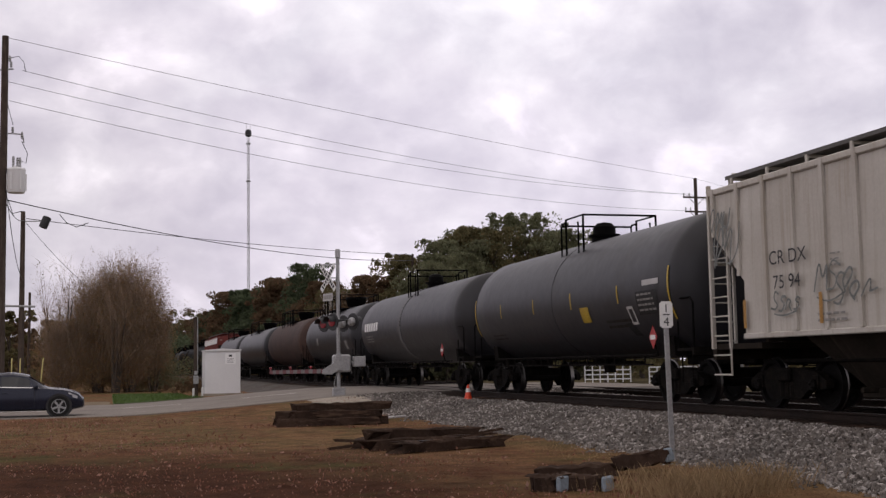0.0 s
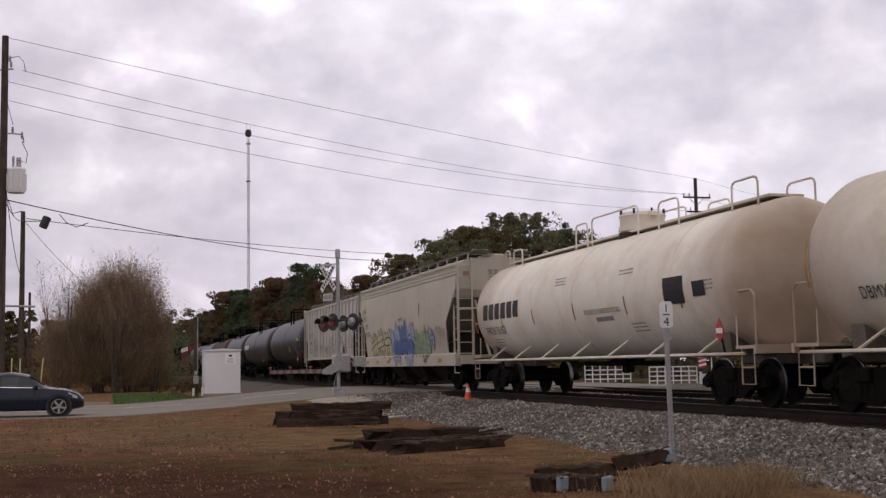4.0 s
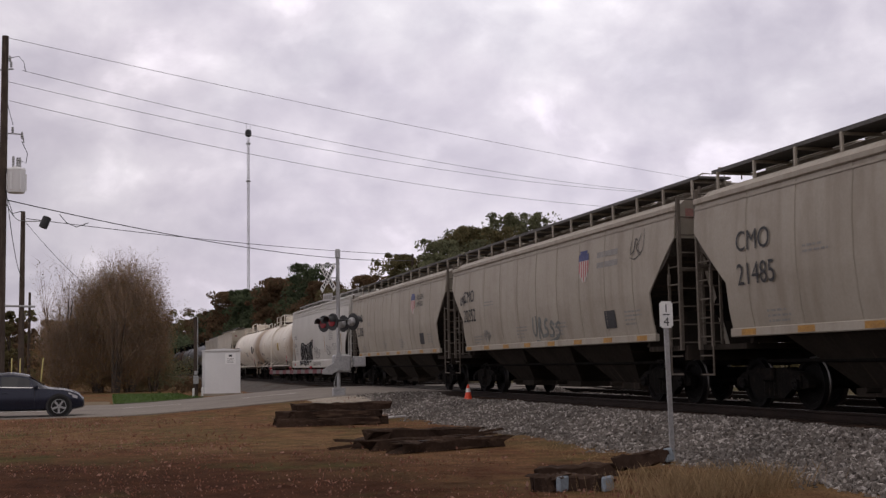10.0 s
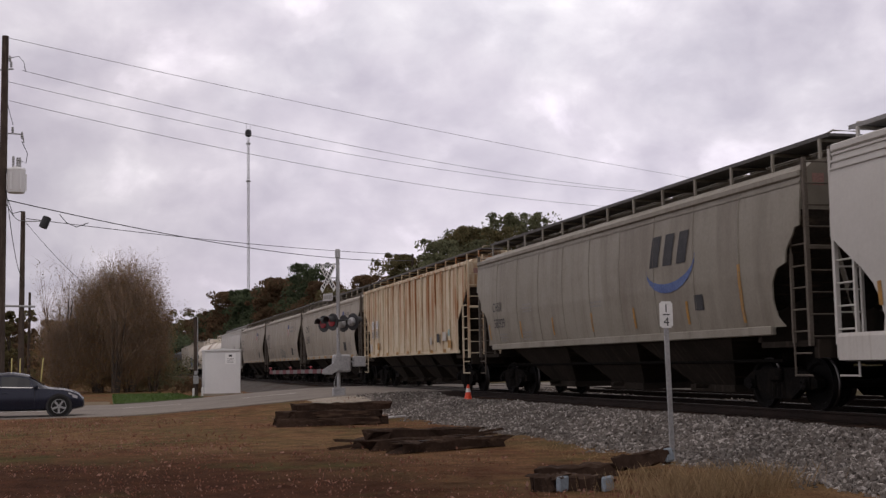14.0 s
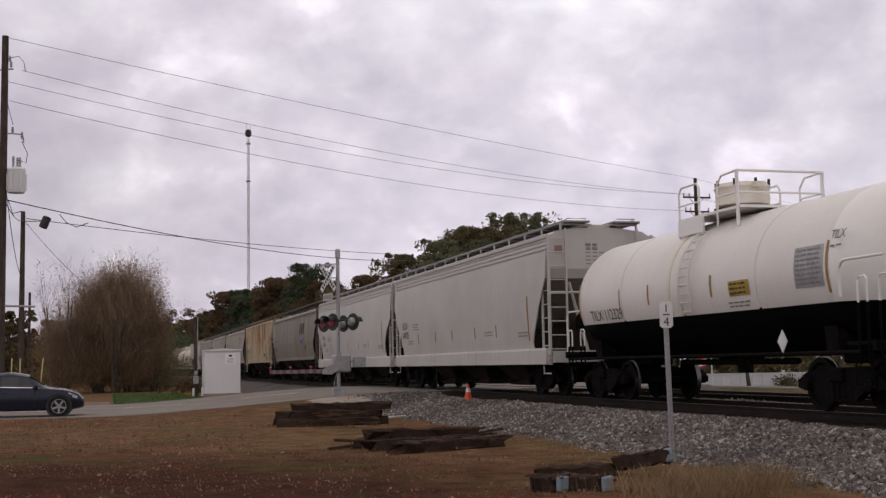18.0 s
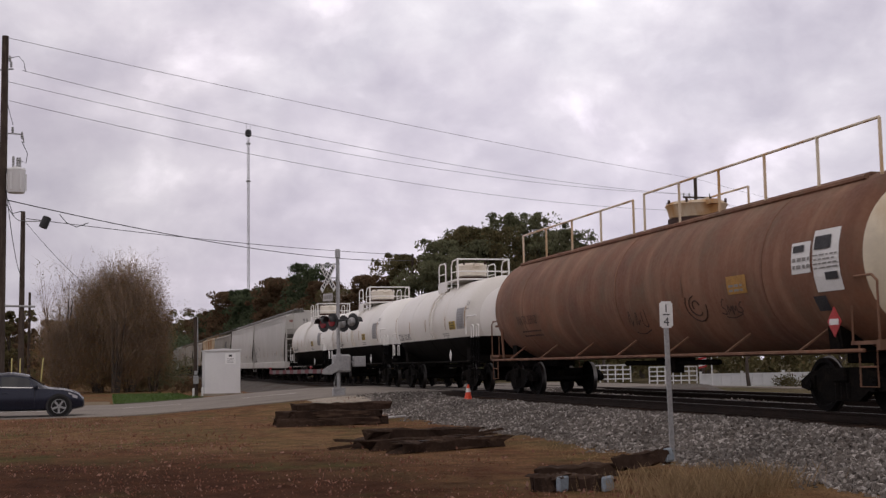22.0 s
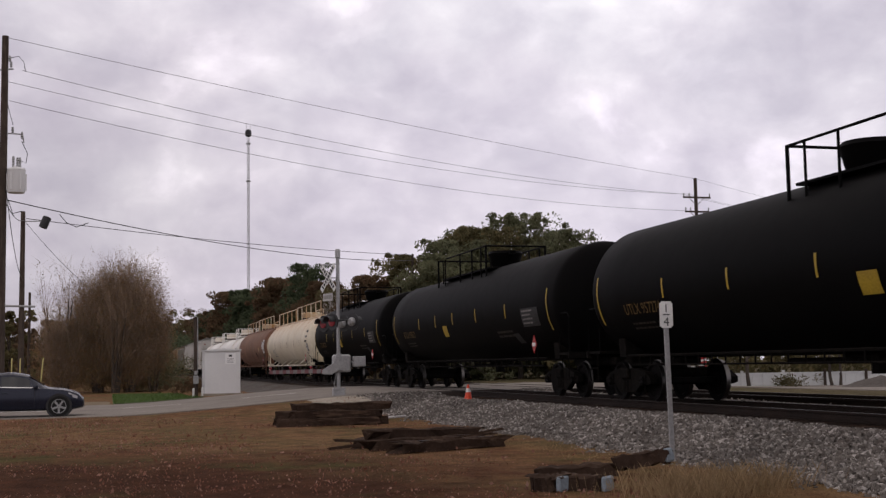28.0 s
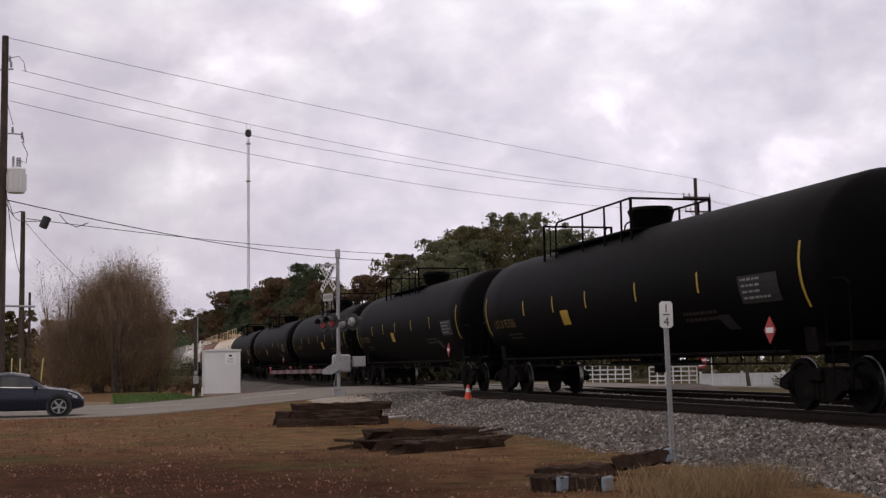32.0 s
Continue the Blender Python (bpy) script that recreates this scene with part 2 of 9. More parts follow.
def ballast_material():
    """Crushed granite: grey on the shoulder, dark brown along the used track, with drifts of soil towards the field."""
    m, nt, b = node_mat("crushed_granite")
    col = ramp(nt, noise_of(nt, 0.6, 6, shuffle=False), [(0.3, (0.104, 0.091, 0.082)), (0.7, (0.152, 0.138, 0.127))])
    fine = noise_of(nt, 19, 5, rough=0.7, shuffle=False)
    col = mixc(nt, 1.0, col, ramp(nt, fine, [(0.3, (0.5, 0.5, 0.5)), (0.7, (1.25, 1.25, 1.25))]), "MULTIPLY")
    soil = ramp(nt, noise_of(nt, 0.45, 6, stretch=(1, 0.5, 1), rough=0.65, shuffle=False), [(0.54, (0, 0, 0)), (0.68, (0.75, 0.75, 0.75))])
    col = mixc(nt, soil, col, (0.085, 0.056, 0.039))
    geo = nt.nodes.new("ShaderNodeNewGeometry")
    xyz = nt.nodes.new("ShaderNodeSeparateXYZ")
    nt.links.new(geo.outputs["Position"], xyz.inputs[0])
    wob = nt.nodes.new("ShaderNodeMath")
    wob.operation = "MULTIPLY_ADD"
    wob.inputs[1].default_value = 0.9
    nt.links.new(noise_of(nt, 1.1, 5, shuffle=False), wob.inputs[0])
    nt.links.new(xyz.outputs["X"], wob.inputs[2])
    lo, hi = nt.nodes.new("ShaderNodeMapRange"), nt.nodes.new("ShaderNodeMapRange")
    lo.inputs["From Min"].default_value, lo.inputs["From Max"].default_value = 11.05, 11.65
    hi.inputs["From Min"].default_value, hi.inputs["From Max"].default_value = 14.2, 15.0
    hi.inputs["To Min"].default_value, hi.inputs["To Max"].default_value = 1.0, 0.0
    dark_bed = nt.nodes.new("ShaderNodeMath")
    dark_bed.operation = "MULTIPLY"
    for q, k in ((lo, 0), (hi, 1)):
        nt.links.new(wob.outputs[0], q.inputs["Value"])
        nt.links.new(q.outputs[0], dark_bed.inputs[k])
    col = mixc(nt, dark_bed.outputs[0], col, (0.026, 0.018, 0.014))
    nt.links.new(col, b.inputs["Base Color"])
    b.inputs["Roughness"].default_value = 0.92
    b.inputs["Specular IOR Level"].default_value = 0.08
    bp = nt.nodes.new("ShaderNodeBump")
    bp.inputs["Strength"].default_value, bp.inputs["Distance"].default_value = 1.0, 0.03
    nt.links.new(fine, bp.inputs["Height"])
    nt.links.new(bp.outputs[0], b.inputs["Normal"])
    return m


M_SKY = sky_material()
M_FIELD = ground_material()
M_BALLAST = ballast_material()
M_STONE = leafy("granite_chips", [(0.078, 0.066, 0.057), (0.150, 0.135, 0.122), (0.185, 0.167, 0.151), (0.126, 0.107, 0.092), (0.42, 0.39, 0.36), (0.165, 0.150, 0.137), (0.102, 0.089, 0.079)], 0.85)
M_STONE1 = mat("single_granite_chip", (0.165, 0.145, 0.128), (0.09, 0.077, 0.067), rough=0.85, scale=6.0, fine=30, bump=0.4, fine_amt=0.3, spec=0.15)
M_ROAD = mat("worn_asphalt", (0.265, 0.236, 0.207), (0.195, 0.172, 0.150), rough=0.9, scale=0.5, fine=18, bump=0.4, shuffle=False, spec=0.12, grime=(0.15, 0.128, 0.108), grime_at=(0.55, 0.8))
M_PALE = mat("pale_limestone", (0.42, 0.37, 0.30), (0.30, 0.26, 0.21), rough=0.9, scale=1.0, fine=25, bump=0.7, fine_amt=0.4)
M_VERGE = mat("sandy_verge", (0.235, 0.185, 0.125), (0.155, 0.120, 0.078), rough=0.95, scale=0.8, fine=20, bump=0.4, fine_amt=0.3, spec=0.08)
M_LAWN = mat("green_lawn", (0.075, 0.12, 0.03), (0.05, 0.085, 0.02), rough=0.95, scale=0.7, fine=20, bump=0.6, fine_amt=0.5, spec=0.1)
M_TIE = mat("creosoted_tie", (0.060, 0.038, 0.027), (0.030, 0.019, 0.014), rough=0.85, scale=2.0, fine=14, bump=0.6, streak=(0.115, 0.075, 0.052), stretch=(1, 8, 8), spec=0.08, grime=(0.085, 0.060, 0.045), grime_at=(0.55, 0.8))
M_RAIL = mat("rusty_rail", (0.024, 0.015, 0.011), (0.015, 0.010, 0.008), rough=0.7, metal=0.2, fine=40, bump=0.2, spec=0.15)
M_RAILTOP = plain("worn_rail_head", (0.07, 0.062, 0.056), 0.5, 0.7)
M_SILLWHITE = mat("soiled_white_sill_paint", (0.53, 0.51, 0.47), (0.45, 0.43, 0.39), rough=0.5, scale=0.6, fine=18, bump=0.0, streak=(0.34, 0.30, 0.25), streak_at=(0.52, 0.8), fine_amt=0.05)
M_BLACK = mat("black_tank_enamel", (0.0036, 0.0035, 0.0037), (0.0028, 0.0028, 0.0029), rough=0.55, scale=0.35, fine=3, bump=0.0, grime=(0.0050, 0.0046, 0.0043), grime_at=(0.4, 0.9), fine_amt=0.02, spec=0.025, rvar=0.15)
M_DKGREY = mat("weathered_grey_black_tank", (0.027, 0.027, 0.031), (0.019, 0.019, 0.022), rough=0.44, scale=0.35, fine=4, bump=0.0, grime=(0.020, 0.018, 0.017), grime_at=(0.5, 0.8), spec=0.32, fine_amt=0.03, rvar=0.3)
M_DUSTSTRAP = mat("dusty_grey_strap", (0.105, 0.102, 0.10), (0.075, 0.073, 0.072), rough=0.6, scale=1.0, fine=20, bump=0.0, fine_amt=0.08)
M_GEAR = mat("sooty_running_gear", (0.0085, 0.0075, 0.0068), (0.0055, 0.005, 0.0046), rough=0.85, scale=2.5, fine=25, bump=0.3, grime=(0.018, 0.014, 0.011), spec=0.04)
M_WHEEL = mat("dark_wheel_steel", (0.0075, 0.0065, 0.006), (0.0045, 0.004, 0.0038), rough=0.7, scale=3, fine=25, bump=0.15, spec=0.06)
M_TREAD = plain("bright_tread", (0.12, 0.115, 0.11), 0.35, 1.0)
# sooty metal, darkened further so the colour carries the underside's shade
M_BRONZE = mat("sooty_shaded_hopper_chute", (0.032, 0.026, 0.021), (0.018, 0.015, 0.012), rough=0.85, scale=1.2, fine=20, bump=0.1, streak=(0.048, 0.038, 0.030), spec=0.05, fine_amt=0.1)
# soot plus the shade of the end recess, both put into the colour
M_SLOPESHADE = mat("sooty_shaded_slope_sheet", (0.062, 0.052, 0.043), (0.040, 0.033, 0.028), rough=0.8, scale=1.2, fine=16, bump=0.15, streak=(0.10, 0.075, 0.055), spec=0.15)
# pale car paint greyed down: the overhang's shade is held in this colour
M_SLOPESHADEPALE = mat("shaded_grey_slope_sheet", (0.23, 0.215, 0.19), (0.16, 0.148, 0.13), rough=0.75, scale=1.0, fine=16, bump=0.0, streak=(0.12, 0.10, 0.08), spec=0.15, fine_amt=0.08)
M_BOARD = mat("dark_walkway_grating", (0.13, 0.125, 0.12), (0.09, 0.085, 0.08), rough=0.7, scale=2, fine=30, bump=0.2, spec=0.15)
M_BOARDPALE = mat("grey_walkway_grating", (0.30, 0.295, 0.29), (0.24, 0.235, 0.23), rough=0.7, scale=2, fine=30, bump=0.2, spec=0.15)
M_GREYCAR = mat("weathered_grey_car_paint", (0.345, 0.312, 0.258), (0.285, 0.252, 0.202), rough=0.55, scale=0.4, fine=18, bump=0.0, streak=(0.205, 0.172, 0.132), streak_at=(0.50, 0.80), grime=(0.235, 0.200, 0.158), grime_at=(0.5, 0.85), fine_amt=0.05, stretch=(1, 1.6, 0.22))
M_DUSTGREY = mat("dusty_dark_grey_car_paint", (0.262, 0.243, 0.200), (0.212, 0.193, 0.153), rough=0.55, scale=0.4, fine=18, bump=0.0, streak=(0.150, 0.127, 0.098), streak_at=(0.46, 0.76), grime=(0.165, 0.140, 0.108), grime_at=(0.5, 0.85), fine_amt=0.05, stretch=(1, 1.6, 0.22))
M_PALECAR = mat("pale_grey_car_paint", (0.51, 0.495, 0.46), (0.43, 0.415, 0.38), rough=0.5, scale=0.5, fine=18, bump=0.0, streak=(0.38, 0.36, 0.33), streak_at=(0.58, 0.85), fine_amt=0.04)
M_TANCAR = mat("dusty_tan_car_paint", (0.46, 0.42, 0.34), (0.38, 0.34, 0.27), rough=0.55, scale=0.5, fine=18, bump=0.0, streak=(0.33, 0.28, 0.21), streak_at=(0.55, 0.8), fine_amt=0.05)
M_CREAMRIB = mat("soiled_white_car_paint", (0.50, 0.475, 0.43), (0.40, 0.37, 0.32), rough=0.6, scale=0.6, fine=18, bump=0.0, streak=(0.30, 0.25, 0.19), streak_at=(0.5, 0.85), fine_amt=0.06)
M_RUSTCAR = mat("rust_streaked_cream_paint", (0.63, 0.555, 0.415), (0.55, 0.465, 0.325), rough=0.7, scale=0.7, fine=16, bump=0.03, streak=(0.30, 0.135, 0.05), streak_at=(0.485, 0.585), grime=(0.42, 0.30, 0.17), grime_at=(0.45, 0.8), stretch=(1, 6.0, 0.15), run=(0.9, 2.9), fine_amt=0.08)
M_WHITETANK = mat("dusty_white_tank_paint", (0.77, 0.725, 0.635), (0.69, 0.64, 0.545), rough=0.45, scale=0.5, fine=18, bump=0.0, grime=(0.58, 0.50, 0.39), grime_at=(0.45, 0.75), fine_amt=0.04, ends=(5.8, 8.6, (0.27, 0.185, 0.12)))
M_CREAMTANK = mat("aged_cream_tank_paint", (0.745, 0.68, 0.54), (0.64, 0.57, 0.43), rough=0.5, scale=0.45, fine=18, bump=0.0, streak=(0.46, 0.26, 0.10), streak_at=(0.38, 0.62), grime=(0.50, 0.44, 0.34), grime_at=(0.5, 0.8), fine_amt=0.05, stretch=(1, 1.8, 0.25), run=(2.9, 3.9))
M_BROWNTANK = mat("rusted_brown_tank", (0.215, 0.100, 0.056), (0.125, 0.057, 0.036), rough=0.75, scale=0.5, fine=14, bump=0.0, streak=(0.29, 0.165, 0.105), streak_at=(0.48, 0.85), grime=(0.135, 0.086, 0.054), grime_at=(0.45, 0.72), fine_amt=0.07, stretch=(0.5, 1.5, 0.25))
M_RUSTTANK = mat("dull_rusty_tank", (0.075, 0.045, 0.036), (0.045, 0.030, 0.026), rough=0.7, scale=0.7, fine=20, bump=0.0, spec=0.15, fine_amt=0.08)
# white rails and decks; also paints the brighter light on tank heads
M_BRIGHTWHITE = mat("bright_white_paint_and_lit_heads", (0.84, 0.83, 0.80), (0.78, 0.76, 0.71), rough=0.38, scale=0.5, fine=18, bump=0.0, fine_amt=0.03)
M_TILXWHITE = mat("soiled_white_enamel", (0.74, 0.72, 0.675), (0.66, 0.635, 0.58), rough=0.36, scale=0.4, fine=18, bump=0.0, streak=(0.64, 0.58, 0.48), streak_at=(0.58, 0.85), stretch=(1, 1.6, 0.5), fine_amt=0.04)
M_REDCAR = mat("faded_red_car_paint", (0.22, 0.045, 0.035), (0.15, 0.035, 0.03), rough=0.6, scale=0.8, fine=18, bump=0.05)
M_YELLOW = mat("reflective_yellow_tape", (0.46, 0.31, 0.022), (0.33, 0.22, 0.022), rough=0.5, scale=4, fine=30, bump=0.0)
M_GUYYELLOW = mat("pale_yellow_plastic", (0.62, 0.55, 0.22), (0.52, 0.45, 0.17), rough=0.5, scale=4, fine=30, bump=0.0)
M_OCHRE = mat("soiled_amber_tape", (0.42, 0.22, 0.04), (0.28, 0.15, 0.04), rough=0.55, scale=4, fine=30, bump=0.0)
M_INK = mat("black_stencil_paint", (0.035, 0.035, 0.04), (0.06, 0.06, 0.06), rough=0.6, scale=3, fine=40, bump=0.0, spec=0.15)
M_OLDYEL = mat("worn_yellow_stencil", (0.024, 0.015, 0.006), (0.012, 0.008, 0.005), rough=0.6, scale=4, fine=40, bump=0.0)
M_DIMYEL = mat("soiled_yellow_stencil", (0.17, 0.10, 0.018), (0.09, 0.052, 0.012), rough=0.6, scale=4, fine=40, bump=0.0)
M_FADED = mat("faded_grey_stencil", (0.20, 0.19, 0.18), (0.28, 0.27, 0.25), rough=0.6, scale=5, fine=40, bump=0.0)
M_DIMPLATE = mat("dull_grey_stencil_panel", (0.013, 0.013, 0.013), (0.008, 0.008, 0.008), rough=0.6, scale=4, fine=30, bump=0.0)
M_WHITE = mat("white_sign_paint", (0.72, 0.72, 0.70), (0.62, 0.62, 0.60), rough=0.5, scale=3, fine=30, bump=0.0, fine_amt=0.08)
M_SIGNGREY = mat("soiled_reflective_white", (0.45, 0.44, 0.43), (0.36, 0.35, 0.34), rough=0.5, scale=3, fine=30, bump=0.0, fine_amt=0.08)
M_LADDER = mat("soiled_brown_grey_ladder", (0.15, 0.128, 0.105), (0.09, 0.075, 0.06), rough=0.7, scale=2, fine=30, bump=0.1, spec=0.2)
M_SHIELDBLUE = mat("dark_blue_decal", (0.045, 0.055, 0.16), (0.07, 0.08, 0.19), rough=0.6, scale=3, fine=30, bump=0.0)
M_SHIELDRED = mat("red_stripe_decal", (0.42, 0.10, 0.10), (0.36, 0.12, 0.11), rough=0.6, scale=3, fine=30, bump=0.0)
M_FADERED = mat("faded_red_decal", (0.34, 0.16, 0.14), (0.30, 0.20, 0.17), rough=0.6, scale=3, fine=30, bump=0.0)
M_NOTICE = plain("white_notice_paint", (0.85, 0.85, 0.84), 0.5)
M_RED = mat("red_sign_paint", (0.42, 0.03, 0.03), (0.32, 0.03, 0.03), rough=0.5, scale=3, fine=30, bump=0.0)
M_BLACKSPRAY = mat("black_spray_paint", (0.012, 0.012, 0.014), (0.020, 0.019, 0.021), rough=0.6, scale=3, fine=20, bump=0.0, spec=0.1)
M_BLUE = mat("blue_spray_paint", (0.06, 0.10, 0.26), (0.10, 0.15, 0.31), rough=0.6, scale=3, fine=20, bump=0.0)
M_GREEN = mat("green_spray_paint", (0.20, 0.28, 0.17), (0.28, 0.34, 0.22), rough=0.6, scale=3, fine=20, bump=0.0)
M_PALEBLUE = mat("pale_blue_spray_paint", (0.24, 0.30, 0.41), (0.31, 0.35, 0.42), rough=0.6, scale=3, fine=20, bump=0.0)
M_SPRAYYEL = mat("pale_yellow_spray_paint", (0.50, 0.44, 0.24), (0.44, 0.40, 0.26), rough=0.6, scale=3, fine=20, bump=0.0)
M_TAGGREEN = mat("dark_green_grey_spray", (0.12, 0.13, 0.12), (0.19, 0.20, 0.19), rough=0.6, scale=3, fine=20, bump=0.0)
M_TEAL = mat("faded_teal_paint", (0.25, 0.36, 0.34), (0.34, 0.40, 0.36), rough=0.6, scale=3, fine=20, bump=0.0)
M_GALV = mat("galvanised_steel", (0.42, 0.42, 0.42), (0.33, 0.33, 0.33), rough=0.5, metal=0.5, scale=3, fine=25, bump=0.05)
M_CABINET = mat("silver_aluminium_cabinet", (0.76, 0.76, 0.755), (0.70, 0.70, 0.695), rough=0.5, metal=0.0, scale=0.8, fine=25, bump=0.03, fine_amt=0.06)
M_POLE = mat("weathered_pole_timber", (0.085, 0.065, 0.052), (0.05, 0.038, 0.032), rough=0.85, scale=1.5, fine=20, bump=0.5, streak=(0.13, 0.105, 0.085), stretch=(9, 9, 0.5), spec=0.12)
M_ARMRED = mat("soiled_red_arm_sheeting", (0.13, 0.02, 0.025), (0.10, 0.018, 0.021), rough=0.6, scale=3, fine=30, bump=0.0)
M_ARMWHITE = mat("soiled_white_arm_sheeting", (0.16, 0.15, 0.15), (0.12, 0.115, 0.11), rough=0.6, scale=3, fine=30, bump=0.0)
M_CABLE = plain("black_cable", (0.03, 0.03, 0.032), 0.6)
M_WIRE = plain("grey_wire", (0.11, 0.105, 0.11), 0.5, 0.3)
M_CONE = mat("orange_cone_plastic", (0.75, 0.07, 0.02), (0.62, 0.06, 0.02), rough=0.45, scale=4, fine=30, bump=0.0)
M_REDLENS = plain("lit_red_lens", (0.20, 0.010, 0.018), 0.3, 0.0, (1.0, 0.05, 0.07), 0.012)
M_REDUNLIT = plain("dark_red_lens", (0.16, 0.012, 0.014), 0.3)
M_SIGNALBLACK = plain("matt_black_signal", (0.015, 0.015, 0.016), 0.6)
M_CARPAINT = mat("dark_navy_car_paint", (0.018, 0.021, 0.036), (0.016, 0.018, 0.030), rough=0.22, metal=0.25, scale=1.0, fine=80, bump=0.0, fine_amt=0.05)
M_GLASS = plain("tinted_car_glass", (0.02, 0.022, 0.025), 0.06)
M_CHROME = plain("bright_trim", (0.6, 0.6, 0.6), 0.18, 1.0)
M_RUBBER = mat("tyre_rubber", (0.018, 0.018, 0.018), (0.025, 0.024, 0.023), rough=0.85, fine=40, bump=0.1, spec=0.1)
M_LAMPGLASS = plain("headlight_glass", (0.45, 0.45, 0.47), 0.1)
M_BARK = mat("grey_bark", (0.10, 0.082, 0.068), (0.06, 0.05, 0.042), rough=0.9, scale=1.5, fine=12, bump=0.7, spec=0.1)
M_TWIG = leafy("bare_twigs", [(0.27, 0.20, 0.145), (0.33, 0.245, 0.18), (0.22, 0.165, 0.12)], 0.9)
M_DRYLEAF = leafy("dry_brown_leaves", [(0.27, 0.155, 0.08), (0.30, 0.185, 0.105), (0.20, 0.145, 0.085), (0.33, 0.18, 0.08), (0.175, 0.16, 0.07), (0.27, 0.19, 0.12)], 0.8, trans=0.4)
M_PALETWIG = leafy("pale_bare_twigs", [(0.50, 0.46, 0.43), (0.40, 0.36, 0.33), (0.58, 0.54, 0.50)], 0.9)
M_GREYTWIG = leafy("grey_bare_twigs", [(0.26, 0.235, 0.215), (0.20, 0.18, 0.165), (0.31, 0.28, 0.255)], 0.9)
M_OAKLEAF = leafy("dark_evergreen_leaves", [(0.131, 0.135, 0.081), (0.163, 0.175, 0.098), (0.194, 0.198, 0.111), (0.150, 0.140, 0.086)], 0.6, trans=0.5)
M_PINELEAF = leafy("pine_needles", [(0.081, 0.101, 0.058), (0.103, 0.129, 0.067), (0.071, 0.087, 0.053)], 0.65, trans=0.45)
M_RUSTLEAF = leafy("russet_leaves", [(0.150, 0.097, 0.059), (0.132, 0.095, 0.055), (0.174, 0.103, 0.061), (0.118, 0.092, 0.050)], 0.7, trans=0.5)
M_OLIVELEAF = leafy("olive_leaves", [(0.132, 0.118, 0.057), (0.167, 0.140, 0.069), (0.103, 0.099, 0.048), (0.196, 0.151, 0.076)], 0.65, trans=0.5)
M_OLIVEDARK = leafy("mixed_undergrowth_leaves", [(0.100, 0.077, 0.044), (0.131, 0.088, 0.051), (0.080, 0.070, 0.037), (0.150, 0.097, 0.055)], 0.7, trans=0.5)
M_GROUNDLEAF = leafy("fallen_leaves", [(0.20, 0.085, 0.058), (0.29, 0.15, 0.11), (0.15, 0.066, 0.044), (0.40, 0.25, 0.195), (0.23, 0.098, 0.064), (0.17, 0.074, 0.052)], 0.75, trans=0.3)
M_STRAW = leafy("dry_straw_grass", [(0.29, 0.20, 0.11), (0.37, 0.265, 0.15), (0.20, 0.135, 0.075), (0.26, 0.185, 0.095)], 0.8)
M_SHORTGRASS = leafy("short_brown_grass", [(0.112, 0.062, 0.033), (0.140, 0.086, 0.046), (0.090, 0.048, 0.026), (0.100, 0.072, 0.034), (0.125, 0.070, 0.037)], 0.9)
M_LAWNBLADE = leafy("green_grass_blades", [(0.07, 0.12, 0.03), (0.10, 0.15, 0.04), (0.06, 0.10, 0.025)], 0.8)
M_VINYL = mat("white_vinyl_fence", (0.66, 0.67, 0.66), (0.56, 0.57, 0.56), rough=0.45, scale=1, fine=20, bump=0.02, fine_amt=0.06)
M_BLUEEND = mat("chalky_blue_end_paint", (0.30, 0.36, 0.42), (0.19, 0.22, 0.25), rough=0.8, scale=6, fine=25, bump=0.2)


# ---- the ground ----
TRACK_X, TRACK2_X, RAIL_Z = 12.5, 16.4, 0.6
ROAD_LO, ROAD_HI = 41.2, 54.5


def smooth(a, b, x):
    t = min(1.0, max(0.0, (x - a) / (b - a)))
    return t * t * (3 - 2 * t)


def bank(x):
    return 0.40 * smooth(7.9, 10.6, x) * (1 - smooth(18.6, 20.8, x))


def road_z(x):
    return 0.575 * smooth(-1.0, 10.6, x) - 0.40 * smooth(18.8, 32, x)


def gz(x, y):
    w = smooth(36, ROAD_LO, y) * (1 - smooth(ROAD_HI, 70, y))
    return max(bank(x), (road_z(x) - 0.03) * w) + 0.05 * noise.noise((x * 0.22, y * 0.22, 3.1)) * (1 - w) * (1 if abs(x) < 60 else 0)


def lines(dense_lo, dense_hi, step, lo, hi):
    v = list(np.arange(dense_lo, dense_hi + 0.01, step))
    s, x = step, dense_hi
    while x < hi:
        s *= 1.35
        x += s
        v.append(min(x, hi))
    s, x = step, dense_lo
    while x > lo:
        s *= 1.35
        x -= s
        v.insert(0, max(x, lo))
    return [float(a) for a in v]


def sheet(name, xs, ys, zf, material, kind="structure", label="", category="", parent=None):
    verts = [(x, y, zf(x, y)) for y in ys for x in xs]
    n = len(xs)
    faces = [(j * n + i, j * n + i + 1, (j + 1) * n + i + 1, (j + 1) * n + i) for j in range(len(ys) - 1) for i in range(n - 1)]
    ob = raw(name, verts, faces, material, parent)
    for p in ob.data.polygons:
        p.use_smooth = True
    return tagged(ob, label, category, kind=kind)


GX, GY = lines(-14, 24, 0.8, -2600, 2600), lines(6, 74, 0.8, -2600, 2600)
tagged(sheet("ground", GX, GY, lambda x, y: gz(x, y) - 0.012, M_FIELD), "brown autumn field with patchy dry grass and leaves", "ground", kind="structure")

# the sky's cloud layer, a wide shell that drifts
bm = bmesh.new()
bmesh.ops.create_uvsphere(bm, u_segments=48, v_segments=24, radius=2400)
bmesh.ops.delete(bm, geom=[v for v in bm.verts if v.co.z < -320], context="VERTS")
